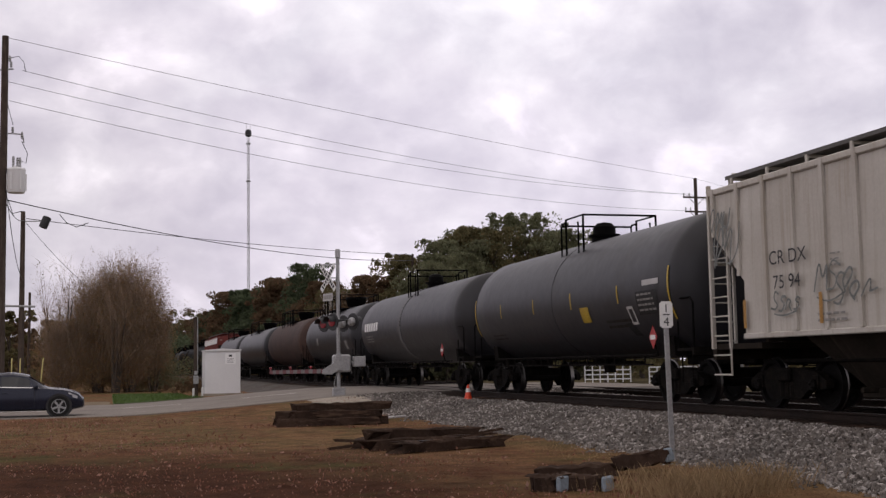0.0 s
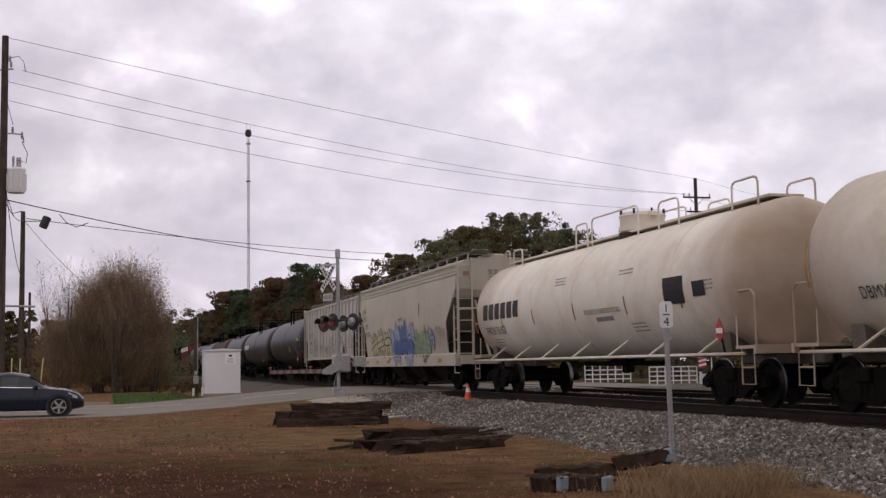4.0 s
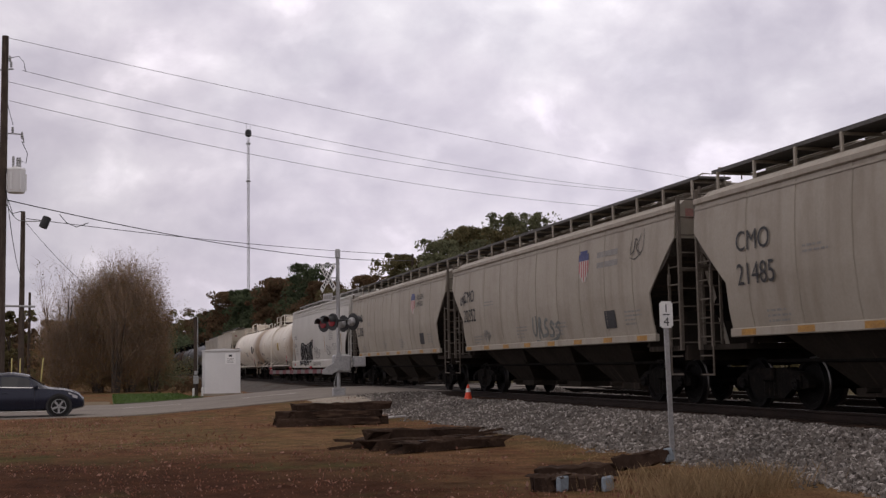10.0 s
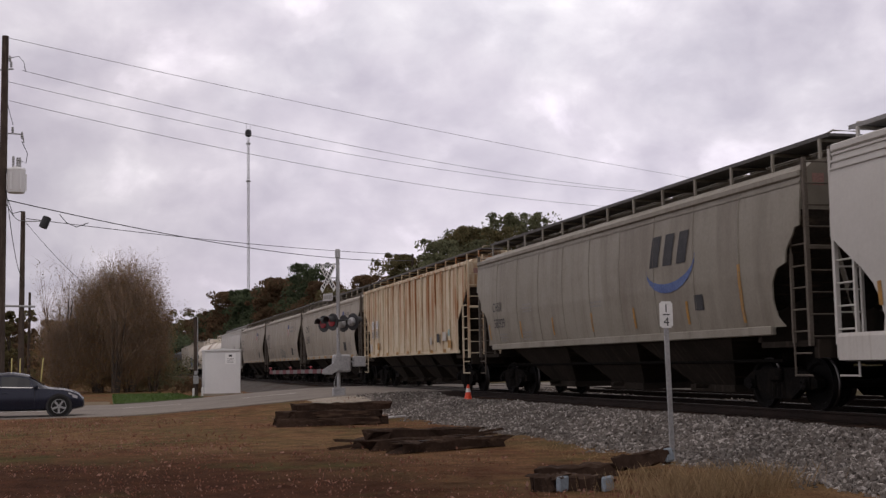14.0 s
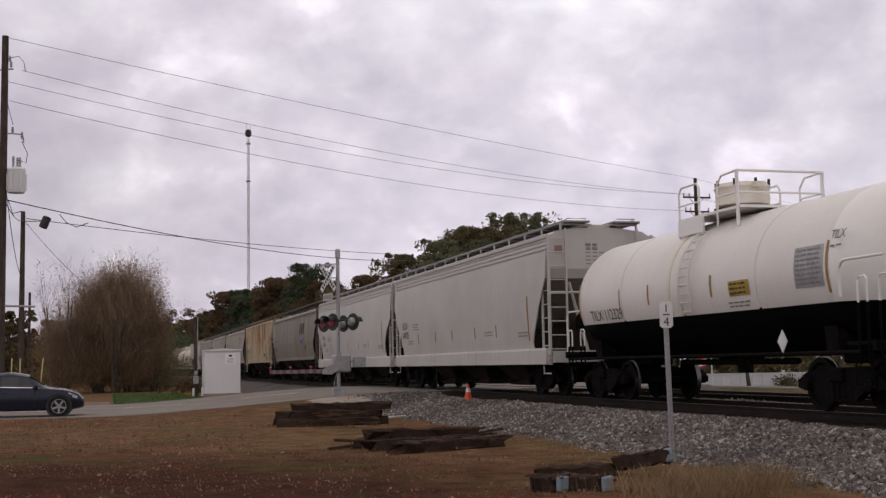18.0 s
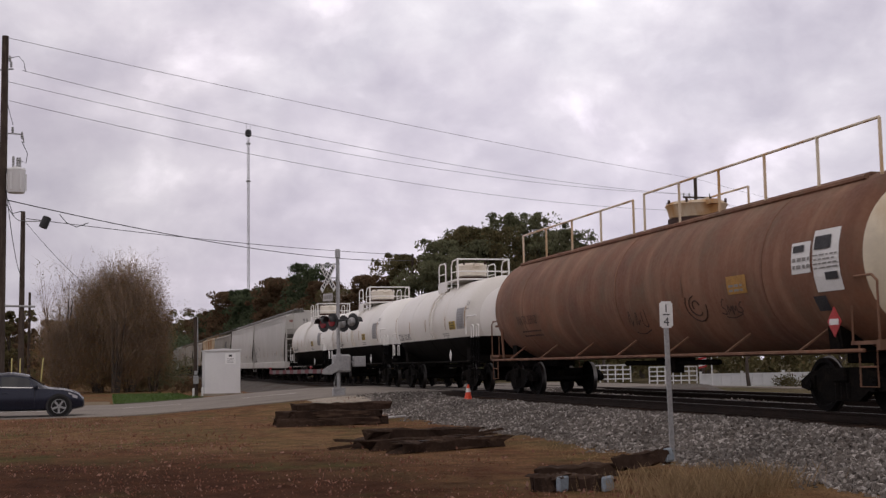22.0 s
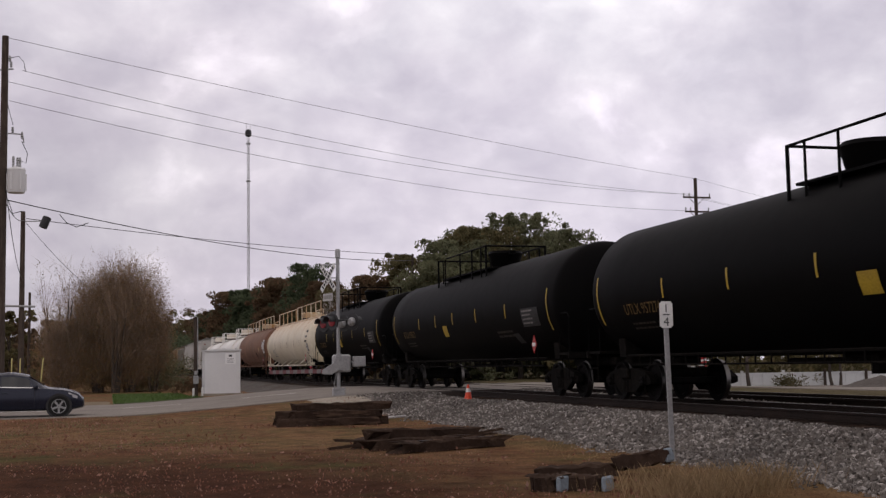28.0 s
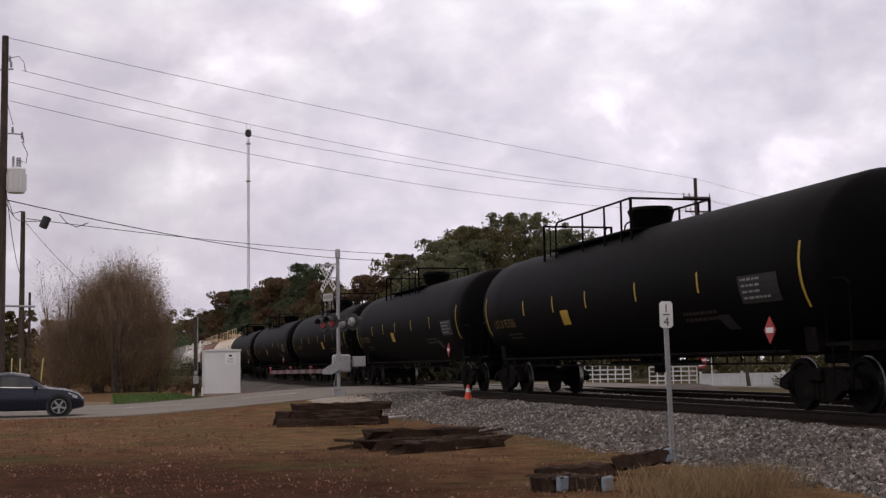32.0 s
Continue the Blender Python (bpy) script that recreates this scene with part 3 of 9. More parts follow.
cloud_layer = tagged(part("backdrop", bm, M_SKY, smooth=True), "grey lavender overcast cloud layer with bright breaks", "sky", kind="structure")


def ballast_z(x, y):
    edge = 0.22 * noise.noise((x * 0.8, y * 0.45, 9.0)) + 0.10 * noise.noise((x * 2.5, y * 2.5, 4.0))
    toe = smooth(7.3 + edge * 2.2, 8.5 + edge * 2.2, x) * (1 - smooth(20.2, 21.2, x))
    return gz(x, y) - 0.10 + 0.125 * toe + 0.03 * noise.noise((x * 1.7, y * 1.7, 0)) + 0.018 * noise.noise((x * 6, y * 6, 0))


BY = [float(a) for a in np.arange(-20, 8, 2)] + [float(a) for a in np.arange(8, 41.3, 0.3)]
xs = [float(a) for a in np.arange(6.9, 21.6, 0.3)]
ballast = sheet("ballast", xs, BY, ballast_z, M_BALLAST, label="grey crushed granite ballast shoulder", category="ballast")
sheet("ballast_beyond", xs, [float(a) for a in np.arange(54.4, 90, 0.8)] + lines(90, 100, 2, 90, 560)[1:], ballast_z, M_BALLAST, label="grey crushed granite ballast past the crossing", category="ballast")


def stones(count, xr, yr, size, seed, zf=ballast_z):
    rng = np.random.default_rng(seed)
    base = np.array([(1, 0, 0), (-1, 0, 0), (0, 1, 0), (0, -1, 0), (0, 0, 1), (0, 0, -1)], float)
    tri = [(0, 2, 4), (2, 1, 4), (1, 3, 4), (3, 0, 4), (2, 0, 5), (1, 2, 5), (3, 1, 5), (0, 3, 5)]
    vs, fs = [], []
    for k in range(count):
        x, y = rng.uniform(*xr), rng.uniform(*yr)
        if x < 7.9 + 0.9 * noise.noise((0, y * 0.5, 2.0)) and rng.random() < 0.72:
            continue
        s = rng.uniform(*size)
        q = Euler(rng.uniform(0, 6.3, 3)).to_matrix()
        b = base * rng.uniform(0.6, 1.15, (6, 1)) * (s * rng.uniform(0.7, 1.2), s, s * rng.uniform(0.6, 1))
        z = zf(x, y) + s * 0.25
        o = len(vs)
        vs += [tuple(q @ Vector(v) + Vector((x, y, z))) for v in b]
        fs += [tuple(o + i for i in t) for t in tri]
    return vs, fs


def stone_stuff(name, *a):
    v, f = stones(*a)
    tagged(raw(name, v, f, M_STONE), "loose grey and tan crushed ballast stones", "gravel", kind="stuff")


stone_stuff("ballast_stones", 15000, (6.9, 10.9), (9.5, 19), (0.026, 0.055), 1)
stone_stuff("ballast_stones", 12000, (7.0, 10.9), (19, 30), (0.028, 0.055), 2)
stone_stuff("ballast_stones", 7000, (7.0, 10.9), (30, 41), (0.03, 0.055), 3)
stone_stuff("ballast_stones", 3500, (14.0, 15.6), (14, 41), (0.03, 0.06), 4)

# the road over the tracks
road = thing("road")
tagged(road, "worn grey asphalt road rising to the crossing", "road", kind="structure")


def slab(name, x0, x1, y0, y1, zf, material, parent, nx, thick=0.25, label=""):
    bm = bmesh.new()
    rows = []
    for i in range(nx + 1):
        x = x0 + (x1 - x0) * i / nx
        rows.append([bm.verts.new((x, y, zf(x) - d)) for y, d in ((y0, thick), (y0, 0.02), (y0 + 0.15, 0), (y1 - 0.15, 0), (y1, 0.02), (y1, thick))])
    for a, b in zip(rows, rows[1:]):
        for k in range(5):
            bm.faces.new((a[k], a[k + 1], b[k + 1], b[k]))
    bm.faces.new(rows[0])
    bm.faces.new(rows[-1])
    return part(name, bm, material, parent, label)


slab("asphalt", -90, 10.2, ROAD_LO, ROAD_HI, lambda x: road_z(x) + 0.01, M_ROAD, road, 60)
slab("asphalt", 17.26, 120, ROAD_LO, ROAD_HI, lambda x: road_z(x) + 0.01, M_ROAD, road, 60)
for a, b in ((10.2, 11.66), (11.88, 13.12), (13.34, 15.56), (15.78, 17.02)):
    slab("crossing_panel", a + 0.004, b, ROAD_LO, ROAD_HI, lambda x: RAIL_Z - 0.015, M_ROAD, road, 1, label="weathered concrete crossing panel")
bm = bmesh.new()
for x in np.arange(-40, 8, 4.5):
    a, b = float(x), float(x) + 2.2
    bm.faces.new([bm.verts.new((u, v, road_z(u) + 0.016)) for u, v in ((a, 48.2), (b, 48.2), (b, 48.34), (a, 48.34))])
part("lane_marking", bm, M_WHITE, road, "worn white centre dashes")
tagged(sheet("limestone_pad", [6.2, 6.8, 7.4, 8.0, 8.6, 9.2], [38.6, 39.2, 40, 41.0, 41.6], lambda x, y: gz(x, y) + 0.02 - 0.06 * (abs(x - 7.7) > 1.2 or abs(y - 40.2) > 1.3), M_PALE),
       "pale limestone gravel pad round the signal mast", "gravel", kind="structure")
tagged(sheet("lawn", [float(a) for a in np.arange(-0.2, 4.7, 0.6)], [float(a) for a in np.arange(56, 80, 1.2)], lambda x, y: gz(x, y) + 0.02 - 0.08 * (x < 0.3 or x > 4.2 or y > 78), M_LAWN),
       "small strip of bright green lawn beside the road", "lawn", kind="structure")

tagged(sheet("verge", [float(a) for a in np.arange(-14, 0.7, 0.6)], [float(a) for a in np.arange(54.6, 64, 0.9)], lambda x, y: gz(x, y) + 0.015 - 0.07 * (y > 61 + 1.2 * noise.noise((x * 0.4, 0, 5)) or x > 0.1), M_VERGE),
       "sandy bare verge along the far side of the road", "verge", kind="structure")


# ---- the tracks ----
def track(name, cx, label):
    t = tagged(thing(name), label, "track", kind="structure")
    prof = [(-0.075, 0), (0.075, 0), (0.075, 0.012), (0.012, 0.03), (0.012, 0.125), (0.037, 0.135), (0.037, 0.165), (-0.037, 0.165), (-0.037, 0.135), (-0.012, 0.125), (-0.012, 0.03), (-0.075, 0.012)]
    for s in (-1, 1):
        bm = bmesh.new()
        prism(bm, [(cx + s * 0.7525 + u, RAIL_Z - 0.17 + v) for u, v in prof], "y", -60, 560)
        rail = part("rail", bm, M_RAIL, t)
        bm = bmesh.new()
        box(bm, cx + s * 0.7525, 250, RAIL_Z - 0.002, 0.055, 620, 0.006)
        part("rail_head", bm, M_RAILTOP, rail, "polished steel running surface")
    return t


track_near = track("track_near", TRACK_X, "rusty steel rails on dark timber ties in ballast")
track_far = track("track_far", TRACK2_X, "second track with rusty rails on timber ties")


# ---- rolling stock ----
def wheelset_mesh():
    bm = bmesh.new()
    for s in (-1, 1):
        prof = [(0.0, 0.10), (0.02, 0.15), (0.05, 0.16), (0.055, 0.33), (0.01, 0.37), (0.01, 0.445), (0.10, 0.452), (0.112, 0.478), (0.136, 0.478), (0.136, 0.38), (0.10, 0.34), (0.09, 0.16), (0.14, 0.12)]
        lathe(bm, [(s * (0.845 - u), r) for u, r in prof], 22, "x")
    rod(bm, (-0.72, 0, 0), (0.72, 0, 0), 0.075, 8)
    for s in (-1, 1):
        rod(bm, (s * 0.8, 0, 0), (s * 1.06, 0, 0), 0.085, 8)
        rod(bm, (s * 1.05, 0, 0), (s * 1.15, 0, 0), 0.10, 10)
        for k in range(3):
            a = 2.094 * k
            rod(bm, (s * 1.14, 0.055 * math.cos(a), 0.055 * math.sin(a)), (s * 1.17, 0.055 * math.cos(a), 0.055 * math.sin(a)), 0.02, 6)
    me = mesh_of("wheelset", bm, True)
    me.materials.append(M_WHEEL)
    me.materials.append(M_TREAD)
    for p in me.polygons:
        if all(math.hypot(me.vertices[i].co.y, me.vertices[i].co.z) > 0.44 for i in p.vertices):
            p.material_index = 1
    return me


def side_frame_mesh():
    bm = bmesh.new()
    out = [(-1.22, 0.52), (-1.22, 0.40), (-0.98, 0.36), (-0.78, 0.42), (-0.42, 0.20), (0.42, 0.20), (0.78, 0.42), (0.98, 0.36), (1.22, 0.40), (1.22, 0.52), (0.95, 0.66), (0.42, 0.74), (-0.42, 0.74), (-0.95, 0.66)]
    prism(bm, out, "x", -0.07, 0.07)
    for k in (-0.89, 0.89):
        box(bm, 0, k, 0.5, 0.2, 0.26, 0.22)
    return mesh_of("side_frame", bm)


def bolster_mesh():
    bm = bmesh.new()
    box(bm, 0, 0, 0.62, 2.3, 0.38, 0.24, bevel=0.03)
    for s in (-1, 1):
        for k in (-0.16, 0, 0.16):
            rod(bm, (s * 1.03, k, 0.24), (s * 1.03, k, 0.5), 0.07, 8)
    box(bm, 0, 0, 0.78, 0.6, 0.5, 0.1)
    for k in (-0.42, 0.42):
        box(bm, 0, k, 0.42, 1.5, 0.10, 0.12)
    return mesh_of("bolster", bm)


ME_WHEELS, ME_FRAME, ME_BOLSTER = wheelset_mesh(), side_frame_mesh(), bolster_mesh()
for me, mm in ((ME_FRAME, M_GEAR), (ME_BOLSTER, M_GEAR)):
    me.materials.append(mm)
AXLES = []


def truck(car, y):
    tr = new("truck", ME_BOLSTER)
    tr.parent = car
    tr.matrix_basis = pose(0, y, 0)
    for s in (-1, 1):
        fr = new("side_frame", ME_FRAME)
        fr.parent = tr
        fr.matrix_basis = pose(s, 0, 0)
    for k in (-0.89, 0.89):
        w = new("wheelset", ME_WHEELS)
        w.parent = tr
        w.matrix_basis = pose(0, k, 0.457)
        AXLES.append((w, k))
    return tr


def couplers(car, half):
    for s in (-1, 1):
        bm = bmesh.new()
        box(bm, 0, s * (half - 0.55), 0.87, 0.16, 0.9, 0.2)
        box(bm, 0.05, s * (half - 0.10), 0.88, 0.26, 0.26, 0.30, bevel=0.05)
        tube(bm, [(0.35, s * (half - 0.5), 0.85), (0.36, s * (half - 0.3), 0.55), (0.3, s * (half - 0.08), 0.38), (0.2, s * half, 0.45)], 0.022)
        part("coupler", bm, M_GEAR, car, "sooty cast steel coupler with air hose")


def letters(body, size, z0, y0, wrap, material, parent, name="stencil", spacing=1.0, squeeze=0.85, label=""):
    """Stencilled writing wrapped onto a car's side; y0 is where it begins, wrap gives the side's x at a height."""
    cu = bpy.data.curves.new("writing", "FONT")
    cu.body, cu.size, cu.space_character, cu.fill_mode = body, size * 1.38, spacing, "FRONT"
    tmp = new("writing", cu)
    bpy.context.view_layer.update()
    me = bpy.data.meshes.new_from_object(tmp.evaluated_get(bpy.context.evaluated_depsgraph_get()))
    bpy.data.objects.remove(tmp)
    bpy.data.curves.remove(cu)
    for v in me.vertices:
        y, z = y0 - v.co.x * squeeze, z0 + v.co.y
        v.co = (wrap(z) - 0.026, y, z)
    me.name = name
    me.materials.append(material)
    ob = new(name, me)
    ob.parent = parent
    if label:
        ob["label"] = label
    return ob


def decal(bm, wrap, y0, y1, z0, z1, lift=0.008, n=4, lean=0.0):
    """A patch that follows the side between two heights."""
    prev = None
    for i in range(n + 1):
        z = z0 + (z1 - z0) * i / n
        x, sh = wrap(z) - lift, lean * i / n
        row = (bm.verts.new((x, y0 + sh, z)), bm.verts.new((x, y1 + sh, z)))
        if prev:
            bm.faces.new((prev[0], prev[1], row[1], row[0]))
        prev = row


def ribbon(bm, wrap, pts, w, lift):
    """A painted stroke along points (y, z) on the side."""
    n = len(pts)
    row = None
    for i, (y, z) in enumerate(pts):
        a, b = pts[max(0, i - 1)], pts[min(n - 1, i + 1)]
        dy, dz = b[0] - a[0], b[1] - a[1]
        d = math.hypot(dy, dz) or 1
        ny, nz = -dz / d * w / 2, dy / d * w / 2
        cur = [bm.verts.new((wrap(z + s * nz) - lift, y + s * ny, z + s * nz)) for s in (-1, 1)]
        if row:
            bm.faces.new((row[0], row[1], cur[1], cur[0]))
        row = cur


def bars(bm, wrap, y0, z0, rows, length, h=0.05, gap=0.09, rng=None):
    for k in range(rows):
        ln = length * (rng.uniform(0.6, 1) if rng else 1)
        if h > 0.09:
            decal(bm, wrap, y0, y0 - ln, z0 - k * gap - h, z0 - k * gap, n=1)
            continue
        # unreadable small print: short dashes of one line
        dash = random.Random(int(1000 * (z0 + 3 * y0)) + 7 * k)
        at = 0.0
        while at < ln - 0.05:
            w = min(dash.uniform(0.06, 0.2), ln - at)
            decal(bm, wrap, y0 - at, y0 - at - w, z0 - k * gap - h * 0.85, z0 - k * gap, n=1)
            at += w + dash.uniform(0.025, 0.05)


TAG_STROKES = (((0, 0), (0.15, 1), (0.55, 0.15), (0.8, 0.95), (0.95, 0.0)), ((0.9, 0.85), (0.4, 1.0), (0.1, 0.6), (0.8, 0.4), (0.6, 0.0), (0.0, 0.1)), ((0.1, 0.0), (0.2, 0.9), (0.8, 0.7), (0.25, 0.45), (0.95, -0.1)),
               ((0.15, 0.95), (0.05, 0.2), (0.5, 0.0), (0.85, 0.3), (0.8, 1.05)), ((0.0, 0.2), (0.4, 1.1), (0.55, 0.3), (0.3, 0.25), (0.95, 0.5)), ((0.5, 0.0), (0.1, 0.4), (0.5, 0.95), (0.9, 0.5), (0.45, 0.05)))


def scrawl(bm, wrap, y0, z0, w, h, seed, thick=0.05, lift=0.010):
    """A quick tag of leaning linked strokes with no letters in it."""
    rng = random.Random(seed)
    cell = h * 0.62
    steps = max(3, int(w / cell))
    for k in range(steps):
        keys = [(y0 - w * k / steps - cell * (u + rng.uniform(-0.12, 0.12)) - 0.18 * h * v, z0 + h * (v + rng.uniform(-0.1, 0.1)) * (0.8 + 0.2 * math.sin(seed + k))) for u, v in rng.choice(TAG_STROKES)]
        pts = [keys[0]]
        for (ya, za), (yb, zb), (yc, zc) in zip(keys, keys[1:], keys[2:]):
            pa, pb = ((ya + yb) / 2, (za + zb) / 2), ((yb + yc) / 2, (zb + zc) / 2)
            for j in range(4):
                t = j / 4
                pts.append(((1 - t) ** 2 * pa[0] + 2 * t * (1 - t) * yb + t * t * pb[0], (1 - t) ** 2 * pa[1] + 2 * t * (1 - t) * zb + t * t * pb[1]))
        pts.append(keys[-1])
        ribbon(bm, wrap, pts, thick * rng.uniform(0.6, 1.0), lift + 0.001 * (k % 3))
    if rng.random() < 0.5:
        ribbon(bm, wrap, [(y0 - w * (0.1 + 0.8 * i / 8), z0 - 0.12 * h - 0.10 * h * math.sin(i / 8 * 4)) for i in range(9)], thick * 0.6, lift)


def spray_word(body, size, z0, y0, width, wrap, material, parent, name, fat, lift, label=""):
    """Heavy sprayed letters, swollen by fat and slightly uneven, laid on a car's side."""
    cu = bpy.data.curves.new("writing", "FONT")
    cu.body, cu.size, cu.offset, cu.fill_mode = body, size * 1.38, fat, "FRONT"
    cu.resolution_u = 3
    tmp = new("writing", cu)
    bpy.context.view_layer.update()
    me = bpy.data.meshes.new_from_object(tmp.evaluated_get(bpy.context.evaluated_depsgraph_get()))
    bpy.data.objects.remove(tmp)
    bpy.data.curves.remove(cu)
    bm = bmesh.new()
    bm.from_mesh(me)
    k = width / (len(body) * 0.66 * size * 1.38)
    for v in bm.verts:
        u = v.co.x * k
        rise = 0.10 * math.sin(u * 1.9) + 0.035 * u
        v.co = (0, y0 - u - 0.12 * (v.co.y / size), z0 + v.co.y * (1 + 0.05 * math.sin(u * 3.1)) + rise)
    for z in (1.24, 1.285, 1.5, 1.7, 1.95, 2.2):
        bmesh.ops.bisect_plane(bm, geom=bm.verts[:] + bm.edges[:] + bm.faces[:], plane_co=(0, 0, z), plane_no=(0, 0, 1))
    for v in bm.verts:
        v.co.x = wrap(v.co.z) - lift
    bpy.data.meshes.remove(me)
    return part(name, bm, material, parent, label)


def over_band(wrap):
    """The side of a car whose pale sill band stands proud at the foot."""
    return lambda z: wrap(z) if z > 1.275 else -1.592


def piece_shape(bm, bo, wrap, y0, z0, w, h, seed, lift, edge=0.055, jag=0.0):
    """One bold sprayed block: rounded overlapping lobes, each with an outline."""
    rng = random.Random(seed)

    def fill(mesh, cy, cz, a, b, tilt, up):
        tmp = bmesh.new()
        vs = []
        for k in range(18):
            t = 6.2832 * k / 18
            u, v = math.copysign(abs(math.cos(t)) ** 0.6, math.cos(t)) * a, math.copysign(abs(math.sin(t)) ** 0.6, math.sin(t)) * b
            if jag:
                # points flare out at top and foot, waists cut in between
                q = 1 + jag * math.cos(t * 5 + seed)
                u, v = u * q, v * (1 + jag * 1.3 * math.cos(t * 4 + 2 * seed))
            vs.append(tmp.verts.new((0, cy + u * math.cos(tilt) - v * math.sin(tilt), cz + u * math.sin(tilt) + v * math.cos(tilt))))
        tmp.faces.new(vs)
        for z in (1.24, 1.285, 1.5, 1.7, 1.95, 2.2, 2.4, 2.7):
            bmesh.ops.bisect_plane(tmp, geom=tmp.verts[:] + tmp.edges[:] + tmp.faces[:], plane_co=(0, 0, z), plane_no=(0, 0, 1))
        keep = {}
        for q in tmp.verts:
            z = max(0.88, q.co.z)
            keep[q] = mesh.verts.new((wrap(z) - up, q.co.y, z))
        for f in tmp.faces:
            mesh.faces.new([keep[q] for q in f.verts])
        tmp.free()

    for i in range(4):
        if i < 3:
            cy, cz, a, b, tilt = y0 - w * (0.2 + 0.3 * i), z0 + h * rng.uniform(0.44, 0.56), w * rng.uniform(0.13, 0.19), h * rng.uniform(0.42, 0.6), rng.uniform(-0.45, 0.3)
        else:
            cy, cz, a, b, tilt = y0 - w * 0.5, z0 + h * rng.uniform(0.25, 0.7), w * 0.42, h * 0.13, rng.uniform(-0.3, 0.3)
        up = lift + 0.004 * i
        fill(bo, cy, cz, a + edge, b + edge, tilt, up)
        fill(bm, cy, cz, a, b, tilt, up + 0.002)
    for k in range(2):
        u, v = rng.uniform(0.2, 0.8), rng.uniform(0.3, 0.6)
        ribbon(bo, wrap, [(y0 - w * u, z0 + h * v), (y0 - w * (u + 0.08), z0 + h * (v + 0.08)), (y0 - w * (u + 0.05), z0 + h * (v + 0.25))], 0.03, lift + 0.022)


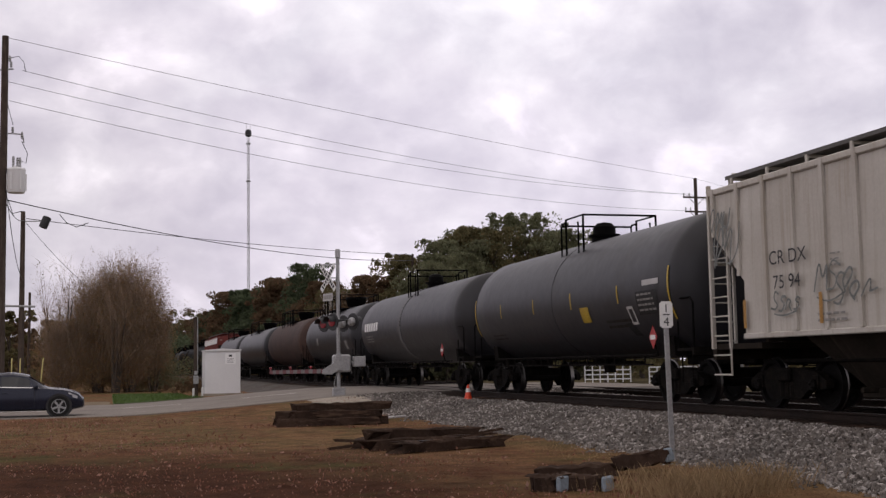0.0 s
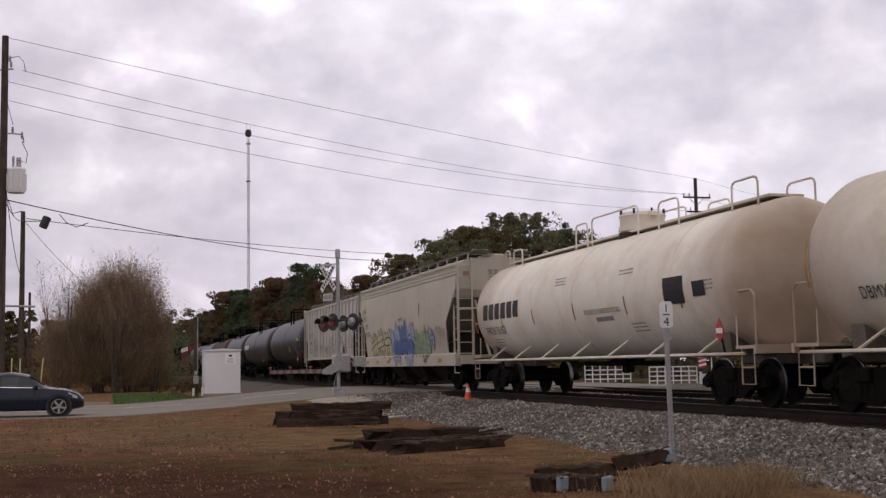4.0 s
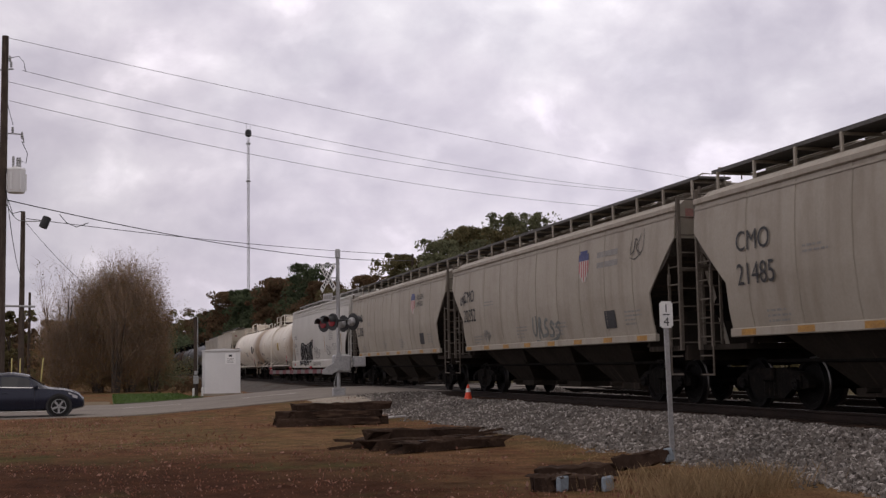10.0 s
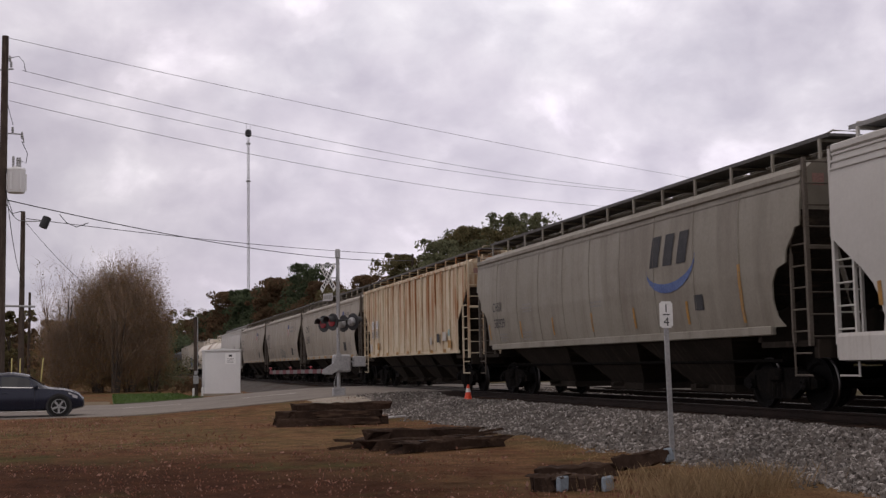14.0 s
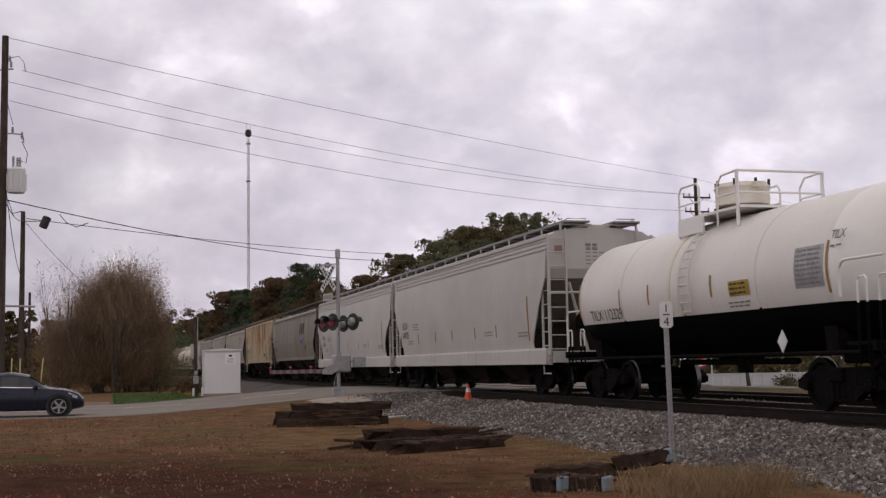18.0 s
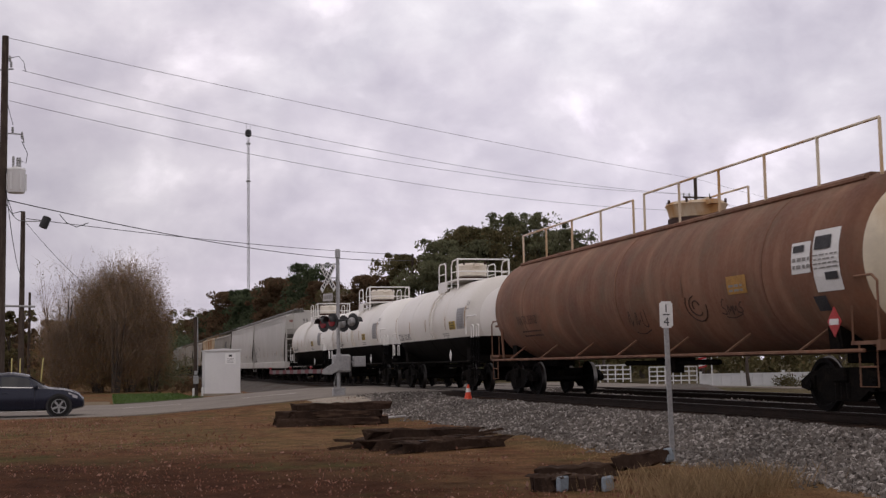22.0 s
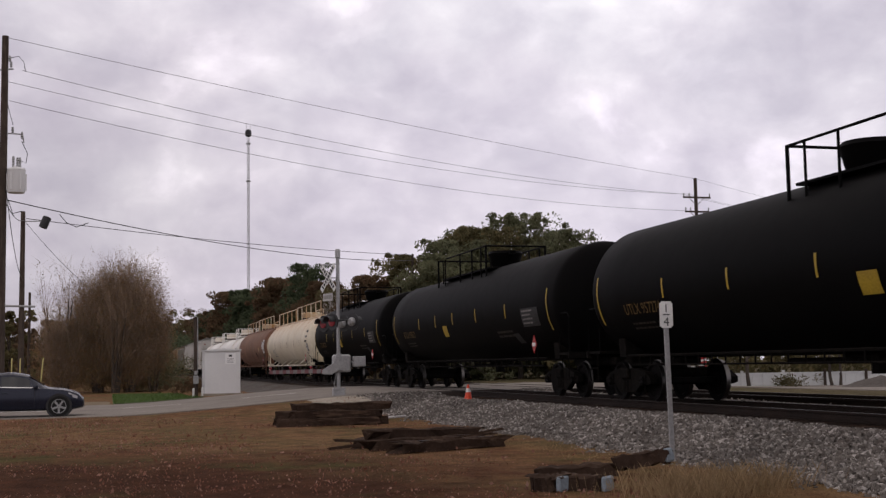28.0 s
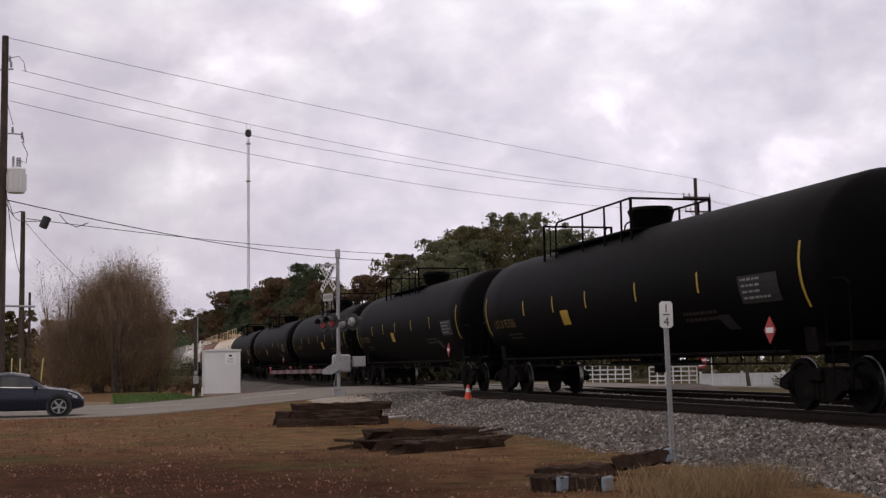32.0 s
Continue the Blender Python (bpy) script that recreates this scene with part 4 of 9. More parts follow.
def hopper(half, paint, style, label, chutes=3, drop=0.0, notch=((2.3, 1.2), (3.35, 0.0))):
    """A covered hopper. style: round (curved smooth sides), ribbed (flat sides with posts), banded (smooth with a pale sill band and roof ribs)."""
    car = tagged(thing("covered_hopper_car"), label, "hopper car", "cars of the freight train")
    lb = half - 0.42
    trim = M_LADDER if style == "round" else paint
    if style == "ribbed":
        prof = [(1.52, 1.32), (1.52, 2.0), (1.52, 2.9), (1.52, 3.6), (1.50, 4.12), (1.30, 4.26), (0.7, 4.36), (0.0, 4.40)]
        if drop:
            prof = prof[:4] + [(1.50, 4.04), (1.30, 4.10), (0.7, 4.13), (0.0, 4.15)]
    elif style == "banded":
        prof = [(1.50, 1.26), (1.56, 1.7), (1.60, 2.4), (1.60, 3.1), (1.56, 3.7), (1.48, 4.20), (1.25, 4.34), (0.7, 4.42), (0.0, 4.45)]
    else:
        prof = [(1.48, 1.44), (1.55, 1.8), (1.61, 2.4), (1.61, 3.0), (1.58, 3.5), (1.53, 3.95), (1.28, 4.16), (0.75, 4.32), (0.0, 4.38)]
    zs, ws = [p[1] for p in prof], [p[0] for p in prof]

    def wrap(z):
        return -float(np.interp(z, zs, ws))

    def inner(z):
        return lb - 0.04 - 2.7 * (1 - smooth(1.3, 3.35, z) if z < 3.35 else 0)

    def outer(z):
        return lb - float(np.interp(z, [q[0] for q in notch], [q[1] for q in notch]))

    levels = sorted(set(zs + [2.3, 2.8, 3.35, 3.5] + [q[0] for q in notch]))
    bm = bmesh.new()
    rings = []
    for z in levels:
        w = float(np.interp(z, zs, ws)) - 0.02
        e = inner(z)
        rings.append([bm.verts.new(c) for c in ((-w, -e, z), (w, -e, z), (w, e, z), (-w, e, z))] if w > 0.05 else None)
    top = [bm.verts.new((0, -inner(4.4), zs[-1])), bm.verts.new((0, inner(4.4), zs[-1]))]
    good = [r for r in rings if r]
    for a, b in zip(good, good[1:]):
        for i in range(4):
            bm.faces.new((a[i], a[(i + 1) % 4], b[(i + 1) % 4], b[i]))
    r = good[-1]
    bm.faces.new((r[0], top[0], top[1], r[3]))
    bm.faces.new((r[1], r[2], top[1], top[0]))
    bm.faces.new((r[0], r[1], top[0]))
    bm.faces.new((r[2], r[3], top[1]))
    bm.faces.new(good[0])
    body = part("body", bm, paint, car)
    # below the end sheet the body takes a darker tone with its shade painted in
    body.data.materials.append(M_SLOPESHADEPALE if style == "banded" else M_SLOPESHADE)
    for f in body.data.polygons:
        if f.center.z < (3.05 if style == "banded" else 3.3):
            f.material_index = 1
    eave = zs[-4]
    for s in (-1, 1):
        bm = bmesh.new()
        prev = None
        for z in [q for q in levels if q <= eave + 0.01]:
            w, e = float(np.interp(z, zs, ws)), outer(z)
            row = [bm.verts.new(c) for c in ((s * w, -e, z), (s * w, e, z), (s * (w - 0.03), e, z), (s * (w - 0.03), -e, z))]
            if prev:
                for i in range(4):
                    bm.faces.new((prev[i], prev[(i + 1) % 4], row[(i + 1) % 4], row[i]))
            else:
                bm.faces.new(row)
            prev = row
        bm.faces.new(prev)
        part("side_sheet", bm, paint, car, smooth=True)
    # seams, posts and roof ribs
    for s in (-1, 1):
        if style == "ribbed":
            k = 18
            for i in range(k):
                y = -lb + 0.18 + (2 * lb - 0.36) * i / (k - 1)
                lo = 1.36 if abs(y) < lb - 1.2 else 2.3 + 1.05 * (abs(y) - lb + 1.2) / 1.2
                bp = bmesh.new()
                prism(bp, [(y - 0.05, lo), (y + 0.05, lo), (y + 0.05, 4.1), (y - 0.05, 4.1)], "x", s * 1.52 - (0.05 if s < 0 else 0), s * 1.52 + (0.05 if s > 0 else 0))
                part("side_post", bp, paint, car)
        elif style == "round":
            for i in range(9):
                y = -lb + 2.0 + (2 * lb - 4.0) * i / 8
                bp = bmesh.new()
                tube(bp, [(s * (-wrap(z) + 0.003), y, z) for z in levels if z <= eave + 0.01], 0.012, 4)
                part("side_seam", bp, paint, car)
            for zq in (3.80, 4.02):
                bp = bmesh.new()
                box(bp, s * (-wrap(zq) + 0.004), 0, zq, 0.03, 2 * lb, 0.035)
                part("roof_rib", bp, paint, car)
        else:
            for zq in (3.86, 3.98, 4.10):
                bp = bmesh.new()
                box(bp, s * (-wrap(zq) + 0.006), 0, zq, 0.05, 2 * lb, 0.035)
                part("roof_rib", bp, paint, car)
        bm = bmesh.new()
        box(bm, s * (-wrap(eave) + 0.01), 0, eave, 0.09, 2 * lb + 0.02, 0.12, bevel=0.02)
        part("eave_rail", bm, paint, car)
        bm = bmesh.new()
        if style == "banded":
            prism(bm, [(s * 1.49, 1.28), (s * 1.57, 1.28), (s * 1.59, 1.22), (s * 1.59, 0.86), (s * 1.40, 0.84), (s * 1.40, 1.2)], "y", -lb + 0.05, lb - 0.05)
        else:
            box(bm, s * (-wrap(1.45) - 0.02), 0, 1.385 if style == "round" else 1.31, 0.10, 2 * lb - 2.3, 0.16 if style == "round" else 0.10, bevel=0.015)
        part("side_sill", bm, M_SILLWHITE if style == "banded" and paint is M_PALECAR else paint, car)
        bm = bmesh.new()
        # running board beside the hatches
        box(bm, s * 0.70, 0, 4.58 - drop, 0.72, 2 * lb + 0.3, 0.045)
        box(bm, s * 1.07, 0, 4.575 - drop, 0.02, 2 * lb + 0.3, 0.07)
        rb = part("running_board", bm, M_BOARDPALE if paint is M_PALECAR else M_BOARD, car, "roof walkway grating")
        me = None
        for i in range(13):
            if me is None:
                bm = bmesh.new()
                prism(bm, [(s * 0.20, 4.50 - drop), (s * 0.20, 4.55 - drop), (s * 1.10, 4.55 - drop), (s * 1.10, 4.20 - drop), (s * 1.06, 4.20 - drop), (s * 1.06, 4.50 - drop)], "y", -0.03, 0.03)
                me = mesh_of("board_bracket", bm)
                me.materials.append(paint)
            br = new("board_bracket", me)
            br.parent = car
            br.matrix_basis = pose(0, -lb + 0.1 + (2 * lb - 0.2) * i / 12, 0)
    bm = bmesh.new()
    box(bm, 0, 0, 4.36 - drop, 0.66, 2 * lb - 0.2, 0.34, bevel=0.02)
    part("hatch_coaming", bm, paint, car)
    bm = bmesh.new()
    box(bm, 0, 0, 0.92, 0.56, 2 * lb - 3.2, 0.34, bevel=0.02)
    rod(bm, (-1.02, -lb + 1.6, 0.86), (-1.02, lb - 1.6, 0.86), 0.035, 6)
    for y in (-0.3, 0.3):
        rod(bm, (-1.02, y * lb, 0.86), (-1.3, y * lb, 1.3), 0.03, 5)
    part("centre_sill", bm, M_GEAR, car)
    for i in range(5):
        bm = bmesh.new()
        box(bm, 0, (i - 2) * lb * 0.38, 4.54 - drop, 0.62, lb * 0.35, 0.10, bevel=0.03)
        part("roof_hatch", bm, paint, car)
    # ends: corner posts, ladders, platform
    side_rung = end_rung = None
    for e in (-1, 1):
        bm = bmesh.new()
        box(bm, 0, e * (lb - 0.75), 1.14, 2.9, 1.7, 0.10)
        box(bm, 0, e * (lb + 0.12), 1.05, 2.9, 0.14, 0.30)
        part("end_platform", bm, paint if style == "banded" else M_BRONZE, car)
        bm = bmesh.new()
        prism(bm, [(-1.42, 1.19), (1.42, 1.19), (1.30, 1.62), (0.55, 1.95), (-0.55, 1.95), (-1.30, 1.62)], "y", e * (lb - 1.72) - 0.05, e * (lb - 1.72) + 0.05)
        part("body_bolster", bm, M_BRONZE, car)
        bm = bmesh.new()
        box(bm, 0, e * (lb - 1.0), 0.95, 0.5, 2.2, 0.32)
        part("draft_sill", bm, M_GEAR, car)
        for s in (-1, 1):
            bm = bmesh.new()
            tube(bm, [(s * 0.36, e * (lb - 0.2), 1.2), (s * 0.9, e * (lb - 0.3), 3.35)], 0.045, 5)
            part("end_brace", bm, paint, car)
        for s in (-1, 1):
            bm = bmesh.new()
            y0, y1 = e * (lb + 0.05), e * (lb - (0.60 if style == "ribbed" else 0.45))
            x = s * 1.50
            box(bm, x, y0, 2.65, 0.07, 0.07, 3.1)
            box(bm, x, y1, 2.1 if style == "ribbed" else 1.9, 0.05, 0.05, 2.0 if style == "ribbed" else 1.5)
            part("corner_post", bm, trim, car)
            bm = bmesh.new()
            tube(bm, [(x, y1, 0.6), (x, y1, 1.2), (x, y1, 2.9)], 0.020, 5)
            tube(bm, [(x, y0, 0.6), (x, y0, 0.62), (x, y1, 0.62)], 0.018, 5)
            ladder = part("side_ladder", bm, trim, car)
            if side_rung is None:
                bm = bmesh.new()
                rod(bm, (0, -abs(y0 - y1) / 2, 0), (0, abs(y0 - y1) / 2, 0), 0.016, 5)
                side_rung = mesh_of("rung", bm)
                side_rung.materials.append(trim)
                bm = bmesh.new()
                rod(bm, (-0.24, 0, 0), (0.24, 0, 0), 0.016, 5)
                end_rung = mesh_of("rung", bm)
                end_rung.materials.append(trim)
            for i in range(1, 7):
                rg = new("rung", side_rung)
                rg.parent = ladder
                rg.matrix_basis = pose(x, (y0 + y1) / 2, 0.62 + i * 0.36)
            bm = bmesh.new()
            box(bm, s * 1.02, e * (lb + 0.08), 2.8, 0.05, 0.05, 3.2)
            ladder = part("end_ladder", bm, trim, car)
            for i in range(9):
                rg = new("rung", end_rung)
                rg.parent = ladder
                rg.matrix_basis = pose(s * 1.26, e * (lb + 0.08), 1.25 + i * 0.36)
        for s in (-1, 1):
            bm = bmesh.new()
            tube(bm, [(s * 0.45, e * (lb + 0.1), 4.45 - drop), (s * 0.45, e * (lb + 0.1), 4.66 - drop), (s * 0.95, e * (lb + 0.1), 4.66 - drop), (s * 0.95, e * (lb - 0.2), 4.62 - drop)], 0.018, 5)
            part("roof_grab", bm, paint, car)
        bm = bmesh.new()
        rod(bm, (-1.5, e * (lb + 0.06), 2.72), (1.5, e * (lb + 0.06), 2.72), 0.035, 6)
        part("end_crossbar", bm, trim, car)
        bm = bmesh.new()
        for k in range(6):
            for q in range(3 if k > 1 else 2):
                box(bm, -0.34 + q * 0.19, e * (lb - 0.036), 3.98 - k * 0.10, 0.15 - 0.03 * ((k + q) % 2), 0.006, 0.08 if k < 2 else 0.03)
        part("end_stencil", bm, M_FADED, car)
        bm = bmesh.new()
        box(bm, -1.18, e * (lb - 0.036), 3.86, 0.22, 0.006, 0.20)
        part("caution_stencil", bm, M_FADERED, car)
    bm = bmesh.new()
    lathe(bm, [(-0.02, 0.24), (-0.02, 0.28), (0.02, 0.28), (0.02, 0.24)], 20, "y", pose(-0.55, -lb - 0.16, 1.95))
    for k in range(3):
        a = 1.047 * k
        rod(bm, (-0.55 - 0.26 * math.cos(a), -lb - 0.16, 1.95 - 0.26 * math.sin(a)), (-0.55 + 0.26 * math.cos(a), -lb - 0.16, 1.95 + 0.26 * math.sin(a)), 0.015, 5)
    rod(bm, (-0.55, -lb - 0.2, 1.95), (-0.55, -lb + 0.3, 1.95), 0.03, 6)
    part("brake_wheel", bm, M_GEAR, car)
    # discharge chutes
    span = 2 * (lb - 2.75)
    for i in range(chutes):
        y = -span / 2 + span * (i + 0.5) / chutes
        w = span / chutes / 2 - 0.05
        foot = max(0.4, w * 0.42)
        bm = bmesh.new()
        a = [bm.verts.new(c) for c in ((-1.38, y - w, 1.30), (1.38, y - w, 1.30), (1.38, y + w, 1.30), (-1.38, y + w, 1.30))]
        b = [bm.verts.new(c) for c in ((-0.66, y - foot, 0.40), (0.66, y - foot, 0.40), (0.66, y + foot, 0.40), (-0.66, y + foot, 0.40))]
        for k in range(4):
            bm.faces.new((a[k], a[(k + 1) % 4], b[(k + 1) % 4], b[k]))
        bm.faces.new(a)
        bm.faces.new(b)
        box(bm, 0, y, 0.33, 1.45, 2 * foot + 0.14, 0.14)
        rod(bm, (-1.0, y + 0.2, 0.38), (1.0, y + 0.2, 0.38), 0.05, 6)
        part("discharge_chute", bm, M_BRONZE, car, "sooty sloping discharge chute with underside shade in its colour")
    for e in (-1, 1):
        truck(car, e * (half - 2.15))
    couplers(car, half)
    return car, wrap, lb


def tank_car(half, r, zc, paint, label, lower=None, band=None, over=0.75, head=0.62):
    """A tank car's shell, frame and trucks."""
    car = tagged(thing("tank_car"), label, "tank car", "cars of the freight train")
    lb = half - over

    def wrap(z):
        return -math.sqrt(max(0.02, r * r - (z - zc) ** 2))

    prof = []
    for i in range(7):
        a = math.pi / 2 * i / 6
        prof.append((-(lb - head) - head * math.cos(a), max(0.02, r * math.sin(a))))
    n = 12
    for i in range(1, n):
        prof.append((-(lb - head) + 2 * (lb - head) * i / n, r))
    prof += [(-u, q) for u, q in reversed(prof[:7])]
    bm = bmesh.new()
    lathe(bm, prof, 48, "y", Matrix.Translation((0, 0, zc)))
    if lower:
        for co, no in (((0, 0, lower[1]), (0, 0, 1)), ((0, -5.25, 0), (0, 1, 0))):
            bmesh.ops.bisect_plane(bm, geom=bm.verts[:] + bm.edges[:] + bm.faces[:], plane_co=co, plane_no=no)
    shell = part("shell", bm, paint, car, smooth=True)
    if lower:
        mats = shell.data.materials
        mats.append(lower[0])
        for p in shell.data.polygons:
            if p.center.z < lower[1]:
                p.material_index = 1
    for y in ([-lb + head + 2.4, 0.0, lb - head - 2.4] if band is None else band):
        bm = bmesh.new()
        lathe(bm, [(y - 0.035, r - 0.02), (y - 0.035, r + 0.008), (y + 0.035, r + 0.008), (y + 0.035, r - 0.02)], 48, "y", Matrix.Translation((0, 0, zc)))
        wb = part("weld_band", bm, paint, shell, smooth=True)
        if lower:
            wb.data.materials.append(lower[0])
            for p in wb.data.polygons:
                if p.center.z < lower[1]:
                    p.material_index = 1
    for e in (-1, 1):
        bm = bmesh.new()
        box(bm, 0, e * (half - 1.7), 0.98, 0.55, 2.9, 0.36, bevel=0.03)
        prism(bm, [(-1.15, 1.0), (1.15, 1.0), (1.18, 1.42), (0.8, 1.2), (0, 1.05), (-0.8, 1.2), (-1.18, 1.42)], "y", e * (half - 2.1) - 0.18, e * (half - 2.1) + 0.18)
        part("bolster_saddle", bm, M_LADDER if paint is M_WHITETANK and not lower else M_GEAR, car)
        bm = bmesh.new()
        box(bm, 0, e * (half - 0.95), 1.12, 2.8, 0.75, 0.06)
        box(bm, 0, e * (half - 0.60), 1.08, 2.85, 0.08, 0.16)
        part("end_platform", bm, M_GEAR if lower or paint in (M_BLACK, M_DKGREY, M_RUSTTANK) else paint, car)
        for s in (-1, 1):
            bm = bmesh.new()
            if lower and e < 0:
                tube(bm, [(s * 1.47, -half + 1.35, 1.85), (s * 1.47, -half + 1.35, 2.30), (s * 1.47, -half + 1.29, 2.39), (s * 1.47, -half + 1.19, 2.42), (s * 1.47, -half + 0.20, 2.42)], 0.026, 6)
            else:
                tube(bm, [(s * 1.38, e * (half - 0.62), 1.1), (s * 1.38, e * (half - 0.62), 2.05), (s * 1.38, e * (half - 0.75), 2.15), (s * 1.38, e * (half - 1.55), 2.15)], 0.022, 6)
            if not lower:
                tube(bm, [(s * 1.38, e * (half - 1.3), 1.1), (s * 1.38, e * (half - 1.3), 1.7)], 0.018, 5)
            part("end_handrail", bm, M_BRIGHTWHITE if lower else M_BLACK if paint in (M_BLACK, M_DKGREY, M_RUSTTANK) else paint, car)
        for s in (-1, 1):
            bm = bmesh.new()
            tube(bm, [(s * 1.38, e * (half - 0.7), 1.1), (s * 1.38, e * (half - 0.7), 0.45), (s * 1.38, e * (half - 1.15), 0.45), (s * 1.38, e * (half - 1.15), 1.1)], 0.016, 5)
            rod(bm, (s * 1.38, e * (half - 0.7), 0.75), (s * 1.38, e * (half - 1.15), 0.75), 0.016, 5)
            part("sill_step", bm, M_GEAR if lower or paint in (M_BLACK, M_DKGREY, M_RUSTTANK) else paint, car)
        truck(car, e * (half - 2.1))
    bm = bmesh.new()
    box(bm, 0.25, 0.6, 0.90, 0.5, 1.0, 0.22)
    rod(bm, (0, -2.0, 0.85), (0, 2.8, 0.85), 0.06, 6)
    rod(bm, (0, 0, 1.2), (0, 0, 0.62), 0.16, 8)
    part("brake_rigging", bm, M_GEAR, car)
    couplers(car, half)
    return car, wrap, lb, shell


def side_rail(car, half, z, material, wrap, zc, struts=True):
    """A handrail along each sill, with slanting struts from the shell."""
    for s in (-1, 1):
        bm = bmesh.new()
        rod(bm, (s * 1.46, -half + 0.9, z), (s * 1.46, half - 0.9, z), 0.032, 6)
        part("sill_rail", bm, material, car)
        if struts:
            n = 7
            for i in range(n):
                y = -half + 2.6 + (2 * half - 5.2) * i / (n - 1)
                bm = bmesh.new()
                rod(bm, (s * 1.45, y + 0.15, z), (s * (-wrap(z + 0.45)) * 0.99, y - 0.15, z + 0.45), 0.026, 5)
                part("rail_strut", bm, material, car)


def top_housing(car, y, zt, r, h, material, flare=1.0):
    bm = bmesh.new()
    lathe(bm, [(zt - 0.15, r * 0.9), (zt + h * 0.12, r * 0.9), (zt + h * 0.2, r), (zt + h * 0.75, r * flare), (zt + h * 0.85, r * flare * 1.05), (zt + h, r * flare * 0.95), (zt + h * 1.02, r * 0.3)], 20, "z", pose(0, y, 0))
    box(bm, 0, y - r * flare - 0.08, zt + h * 0.85, 0.2, 0.25, 0.1)
    vh = part("valve_housing", bm, material, car, "domed top valve housing", smooth=True)
    if material is not M_BLACK:
        bm = bmesh.new()
        lathe(bm, [(zt - 0.12, r * 0.95), (zt - 0.12, r * 1.06), (zt + 0.06, r * 1.06), (zt + 0.07, r * 0.95)], 20, "z", pose(0, y, 0))
        part("flange", bm, M_RUSTTANK, vh, "rusty bolted flange", smooth=True)
        for k in range(8):
            a = 0.785 * k
            bm = bmesh.new()
            rod(bm, (r * flare * math.cos(a), y + r * flare * math.sin(a), zt + h * 0.9), (r * flare * math.cos(a), y + r * flare * math.sin(a), zt + h * 1.12), 0.028, 6)
            part("lid_bolt", bm, M_RUSTTANK, vh)
    return vh


def railing(car, name, material, x, y0, y1, z0, z1, posts, mid=True, rr=0.022, low_end=0.0):
    bm = bmesh.new()
    rod(bm, (x, y0, z1), (x, y1, z1 - low_end), rr, 6)
    if mid:
        rod(bm, (x, y0, (z0 + z1) / 2), (x, y1, (z0 + z1) / 2 - low_end), rr * 0.8, 5)
    for i in range(posts):
        t = i / (posts - 1)
        y = y0 + (y1 - y0) * t
        rod(bm, (x, y, z0), (x, y, z1 - low_end * t), rr * 1.1, 6)
    return part(name, bm, material, car)


def placard(car, wrap, y, z, paint=None, size=0.27):
    bm = bmesh.new()
    x = -1.52
    prism(bm, [(y - size / 1.4, z), (y, z - size / 1.4 * 1.25), (y + size / 1.4, z), (y, z + size / 1.4 * 1.25)], "x", x - 0.012, x)
    p = part("placard", bm, paint or M_RED, car, "diamond hazard placard")
    bm = bmesh.new()
    box(bm, x - 0.016, y, z, 0.006, size * 0.9, size * 0.35)
    part("placard_panel", bm, M_WHITE, p)
    bm = bmesh.new()
    rod(bm, (x + 0.03, y, z - size), (x + 0.1, y, 1.0), 0.02, 5)
    part("placard_bracket", bm, M_GEAR, car)


def side_marks(car, wrap, short, tall, zs, material, zt=None, width=0.07):
    for y in short:
        bm = bmesh.new()
        decal(bm, wrap, y + width / 2, y - width / 2, zs[0], zs[1])
        part("reflector_strip", bm, material, car)
    for y in tall:
        bm = bmesh.new()
        decal(bm, wrap, y + width / 2, y - width / 2, *(zt or (zs[0] - 0.15, zs[1] + 0.25)), n=8)
        part("reflector_strip", bm, material, car)


CURVED = ((1.26, 1.1), (1.5, 1.18), (1.75, 1.14), (2.0, 1.0), (2.25, 0.74), (2.48, 0.42), (2.68, 0.14), (2.78, 0.0))
STRAIGHT = ((1.26, 1.2), (1.45, 1.2), (3.1, 0.0))
STEPPED = ((1.44, 0.75), (1.6, 0.92), (1.9, 0.98), (2.2, 0.93), (2.42, 0.74), (2.5, 0.46), (2.72, 0.42), (2.95, 0.2), (3.06, 0.14), (3.08, 0.0))

# ---- the train, from its far head to the last car seen: (start, end) along the train in metres ----
TRAIN = []


FRAME_PARTS = ("truck", "coupler", "end_platform", "sill_step", "brake_rigging", "sill_rail", "rail_strut", "end_handrail", "brake_pipe", "bolster_saddle", "corner_brace", "placard_bracket")


def placed(car, a, b):
    if car["category"] == "tank car":
        # the shell and all that it carries hang low between the trucks
        for ch in car.children:
            if ch.name.split(".")[0] not in FRAME_PARTS:
                ch.matrix_basis = pose(0, 0, -0.16) @ ch.matrix_basis
    TRAIN.append((car, (a + b) / 2))


